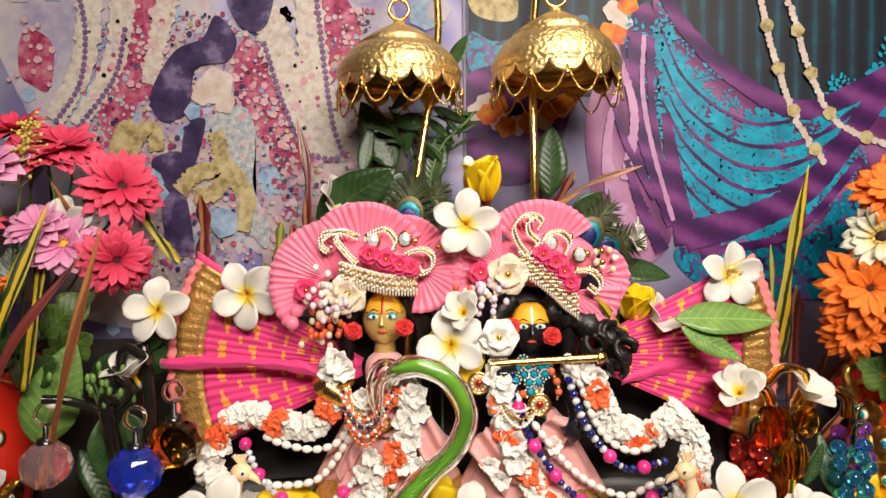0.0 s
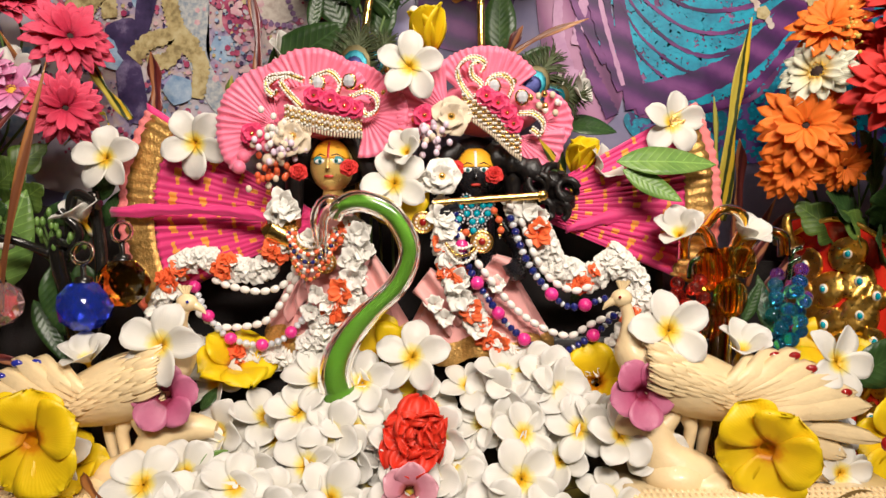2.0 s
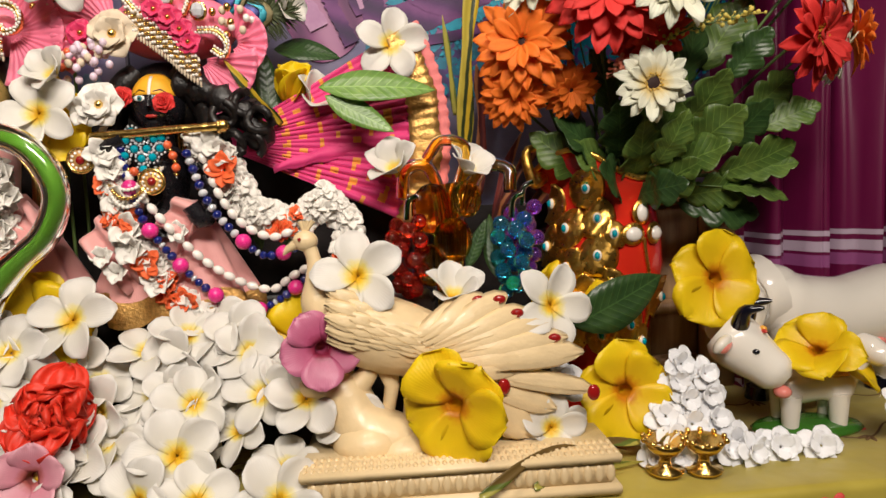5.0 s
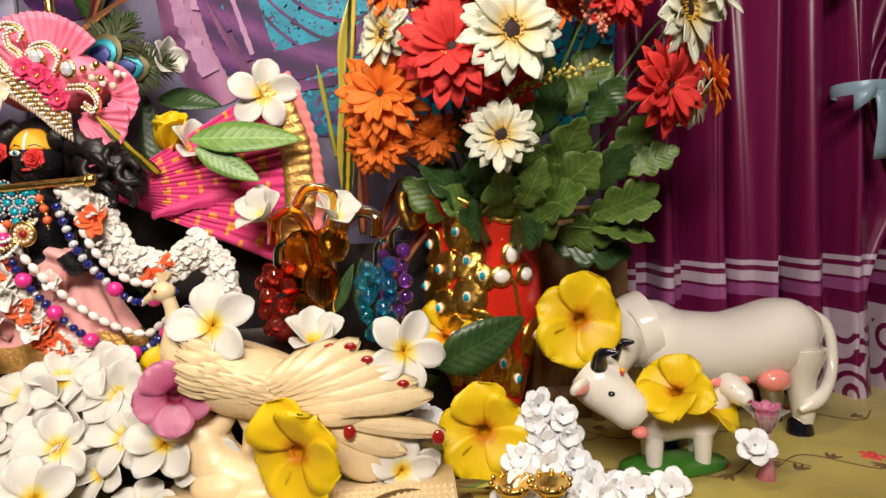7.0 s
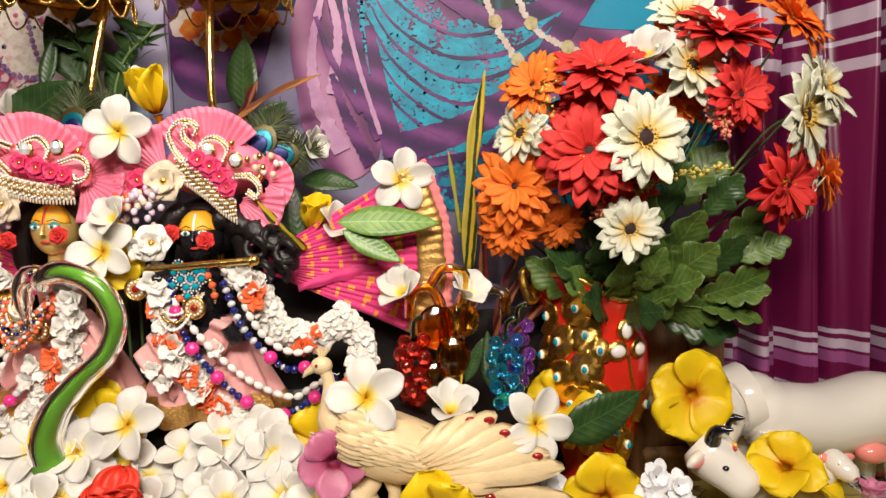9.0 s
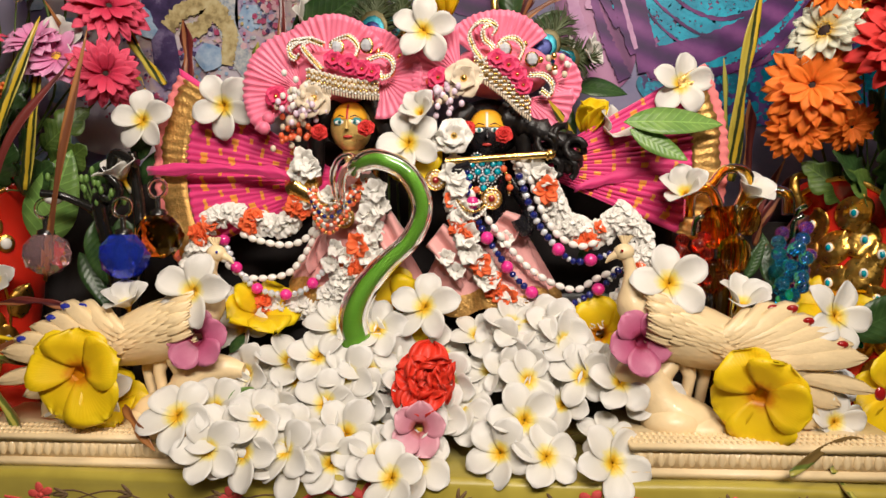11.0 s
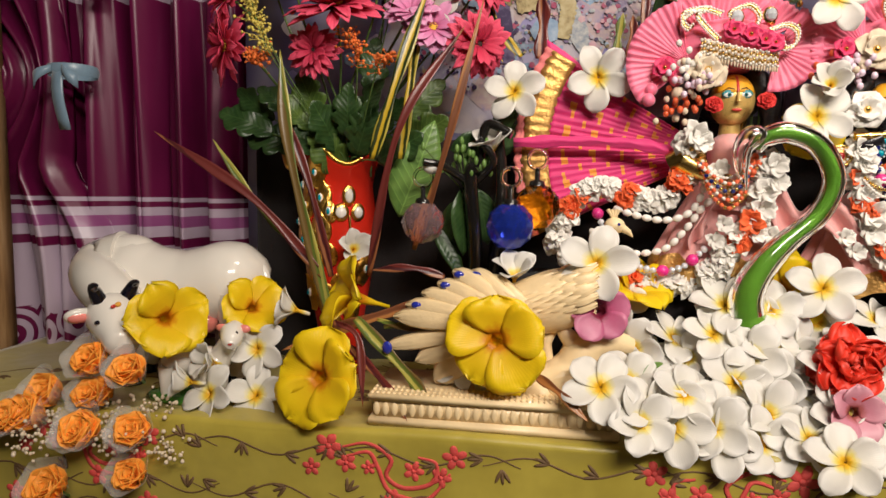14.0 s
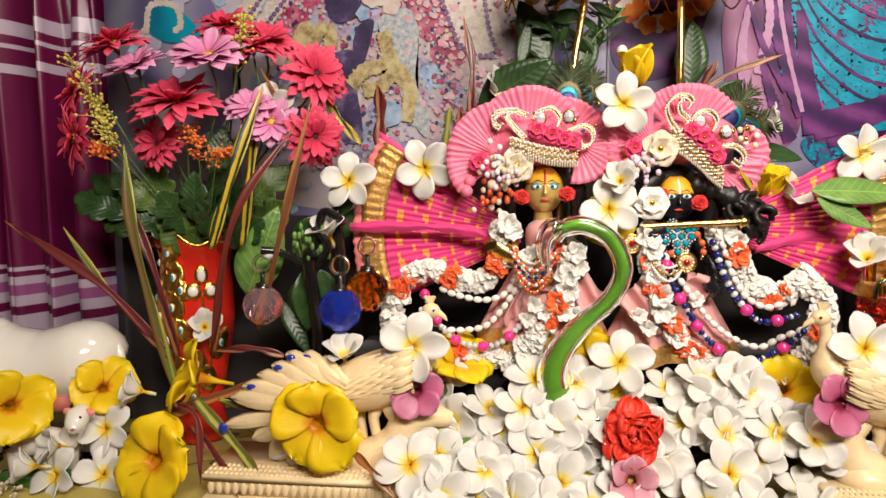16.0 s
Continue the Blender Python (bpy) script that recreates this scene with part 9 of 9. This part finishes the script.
for c in ((-0.850, 0.262, -0.018), (-0.773, 0.267, -0.009), (-0.721, 0.269, 0.004), (-0.844, 0.223, -0.026), (-0.763, 0.244, -0.028), (-0.699, 0.249, -0.032)):
    th = thing("filler_blossom_spray", "tiny cream filler blossoms among the orange roses", "filler flowers", c)
    g = Geo()
    for k in range(46):
        g.ball((c[0] + rnd.gauss(0, 0.014), c[1] + rnd.gauss(0, 0.008), c[2] + rnd.gauss(0, 0.010)), rnd.uniform(0.0014, 0.0028), 6, 5)
    tagged(world_part("blossom_cluster", g, CREAM_LACE, th), kind="stuff")

BLOSSOM = []
for sd_ in (1, 2, 3):
    g = Geo()
    r_ = random.Random(sd_)
    for q in range(2):
        for k in range(5):
            rows = petal((0.018 - 0.006 * q) * r_.uniform(0.9, 1.1), 0.0082 - 0.002 * q, 0.55, 0.35, 7, 7, 0, 0.1, 0.2, 0.15, 0.001, 0.0007, sd_ * 10 + k)
            g.shell(spun(rows, 72 * k + 36 * q + r_.uniform(-8, 8), 4 + 34 * q + r_.uniform(-8, 8)), 0.0005)
    BLOSSOM.append(g.mesh("corolla", JASMINE))
for k, p in enumerate(((0.598, 0.350, 0.071), (0.605, 0.346, 0.053), (0.631, 0.352, 0.054), (0.581, 0.340, 0.040), (0.607, 0.340, 0.031), (0.634, 0.346, 0.033), (0.582, 0.325, 0.018), (0.607, 0.330, 0.011), (0.564, 0.322, 0.002), (0.589, 0.319, -0.005), (0.648, 0.333, 0.013), (0.634, 0.322, -0.012), (0.666, 0.325, -0.007), (0.685, 0.322, -0.019), (0.654, 0.315, -0.023), (0.723, 0.319, -0.023), (0.603, 0.354, 0.086), (0.627, 0.354, 0.075), (0.448, 0.357, 0.062), (0.625, 0.335, 0.014), (0.806, 0.320, 0.045), (0.489, 0.363, 0.073))):
    ob = tagged(new("white_blossom", BLOSSOM[k % 3]), "white cloth blossom in a spray before the vase", "cloth flower", "white blossom spray")
    ob.matrix_basis = aim((p[0], p[1], max(p[2], 0.010)), (rnd.uniform(-0.4, 0.4), -1, rnd.uniform(0.2, 0.8)), rnd.uniform(0, 72), rnd.uniform(0.95, 1.2))
sprig = thing("blossom_sprig", "pale green stalks of the white blossom spray", "flower stems", (0.597, 0.318, -0.013))
for a, b in (((0.604, 0.358, 0.070), (0.607, 0.331, -0.014)), ((0.635, 0.352, 0.038), (0.608, 0.327, -0.018)), ((0.663, 0.330, -0.011), (0.613, 0.327, -0.018)), ((0.726, 0.323, -0.028), (0.655, 0.319, -0.028))):
    world_part("stalk", Geo().tube([a, ((a[0] + b[0]) / 2, a[1], (a[2] + b[2]) / 2 - 0.004), (b[0], b[1], max(b[2], 0.004))], 0.0017, 6), LEAF_FRESH, sprig)

lotus_at = (0.829, 0.340, 0.058)
lotus = thing("glass_lotus_bud", "pink lotus bud candle in a clear petal cup", "lotus bud", (lotus_at[0], lotus_at[1], 0))
for k in range(12):
    rows = petal(0.032, 0.010, 0.5, 0.4, 8, 5, 0, 0.4, 0.3, 0, 0.003, 0, k)
    ob = part("petal", Geo().shell(spun(rows, 30 * k, 72 - 14 * (k % 2)), 0.0007), CELLOPHANE if k % 2 else PINK_PETAL, lotus)
    ob.matrix_basis = Matrix.Translation((0, 0, lotus_at[2] - 0.012))
part("stem", Geo().tube([(0, 0, 0), (0.002, 0, lotus_at[2] * 0.5), (0, 0, lotus_at[2] - 0.01)], [0.010, 0.003, 0.004], 10), PALE_PINK_PETAL, lotus)

for p in ((0.567, 0.310, -0.036), (0.602, 0.307, -0.037)):
    th = thing("gold_lamp_foot", "small gold oil lamp with beaded rim", "oil lamp", (p[0], p[1], 0))
    part("bowl", Geo().lathe([(0.0, 0.0), (0.016, 0.0), (0.017, 0.003), (0.006, 0.006), (0.005, 0.014), (0.014, 0.020), (0.020, 0.030), (0.018, 0.030), (0.010, 0.022), (0.0, 0.020)], 24), GOLD, th)
    for k in range(10):
        a = 2 * math.pi * k / 10
        part("rim_bead", Geo().ball((0.0195 * math.cos(a), 0.0195 * math.sin(a), 0.031), 0.0028, 8, 6), GOLD, th)

twig = thing("leaf_sprig", "dark green leafy sprigs rising behind the dolls", "leaves", (-0.023, 0.522, 0.235))
for a, b in (((-0.028, 0.482, 0.524), (-0.063, 0.493, 0.624)), ((-0.014, 0.481, 0.524), (0.042, 0.484, 0.614)), ((-0.000, 0.485, 0.532), (0.018, 0.489, 0.615))):
    world_part("twig", Geo().tube(curve([(a[0], a[1], 0.2), a, b], 12), 0.0018, 6), STEM_GREEN, twig)
    for k in range(16):
        u = 0.3 + 0.7 * k / 16
        p = Vector(a).lerp(Vector(b), u)
        q = p + Vector((rnd.uniform(-0.04, 0.04), rnd.uniform(-0.02, 0.01), rnd.uniform(-0.005, 0.035)))
        world_part("leaf", leaf_mesh("narrow", LEAF_DARK, 0.2), None, twig, m=leaf_pose(p, q, rnd.uniform(-60, 60)))
herb = thing("leaf_sprig", "small green buds and leaves above the crystal balls", "leaves", (-0.374, 0.405, 0.268))
for k in range(34):
    p = Vector((-0.379, 0.402, 0.296)) + Vector((rnd.gauss(0, 0.018), rnd.uniform(-0.012, 0.012), rnd.gauss(0, 0.016)))
    world_part("bud", Geo().ball(p, (0.003, 0.003, 0.0055), 8, 6), LEAF_FRESH, herb)
    world_part("bud_stalk", Geo().tube([p, (-0.379, 0.412, 0.253)], 0.0008, 4), STEM_GREEN, herb)
for a, b in (((-0.386, 0.414, 0.262), (-0.378, 0.416, 0.175)), ((-0.394, 0.422, 0.246), (-0.409, 0.425, 0.188)), ((-0.367, 0.429, 0.261), (-0.351, 0.435, 0.188)), ((-0.403, 0.421, 0.309), (-0.347, 0.426, 0.331))):
    world_part("leaf", leaf_mesh("broad", LEAF_DARK, 0.1), None, herb, m=leaf_pose(a, b, rnd.uniform(-40, 40)))
single("white_bud", Geo().ball((-0.419, 0.380, 0.285), (0.011, 0.008, 0.007), 14, 9), FLOWER_WHITE, "small white jasmine bud above the crystal ball", "flower bud")
single("white_bud", Geo().ball((0.033, 0.441, 0.548), (0.007, 0.007, 0.008), 14, 9), FLOWER_WHITE, "small white jasmine bud above the yellow bud", "flower bud")
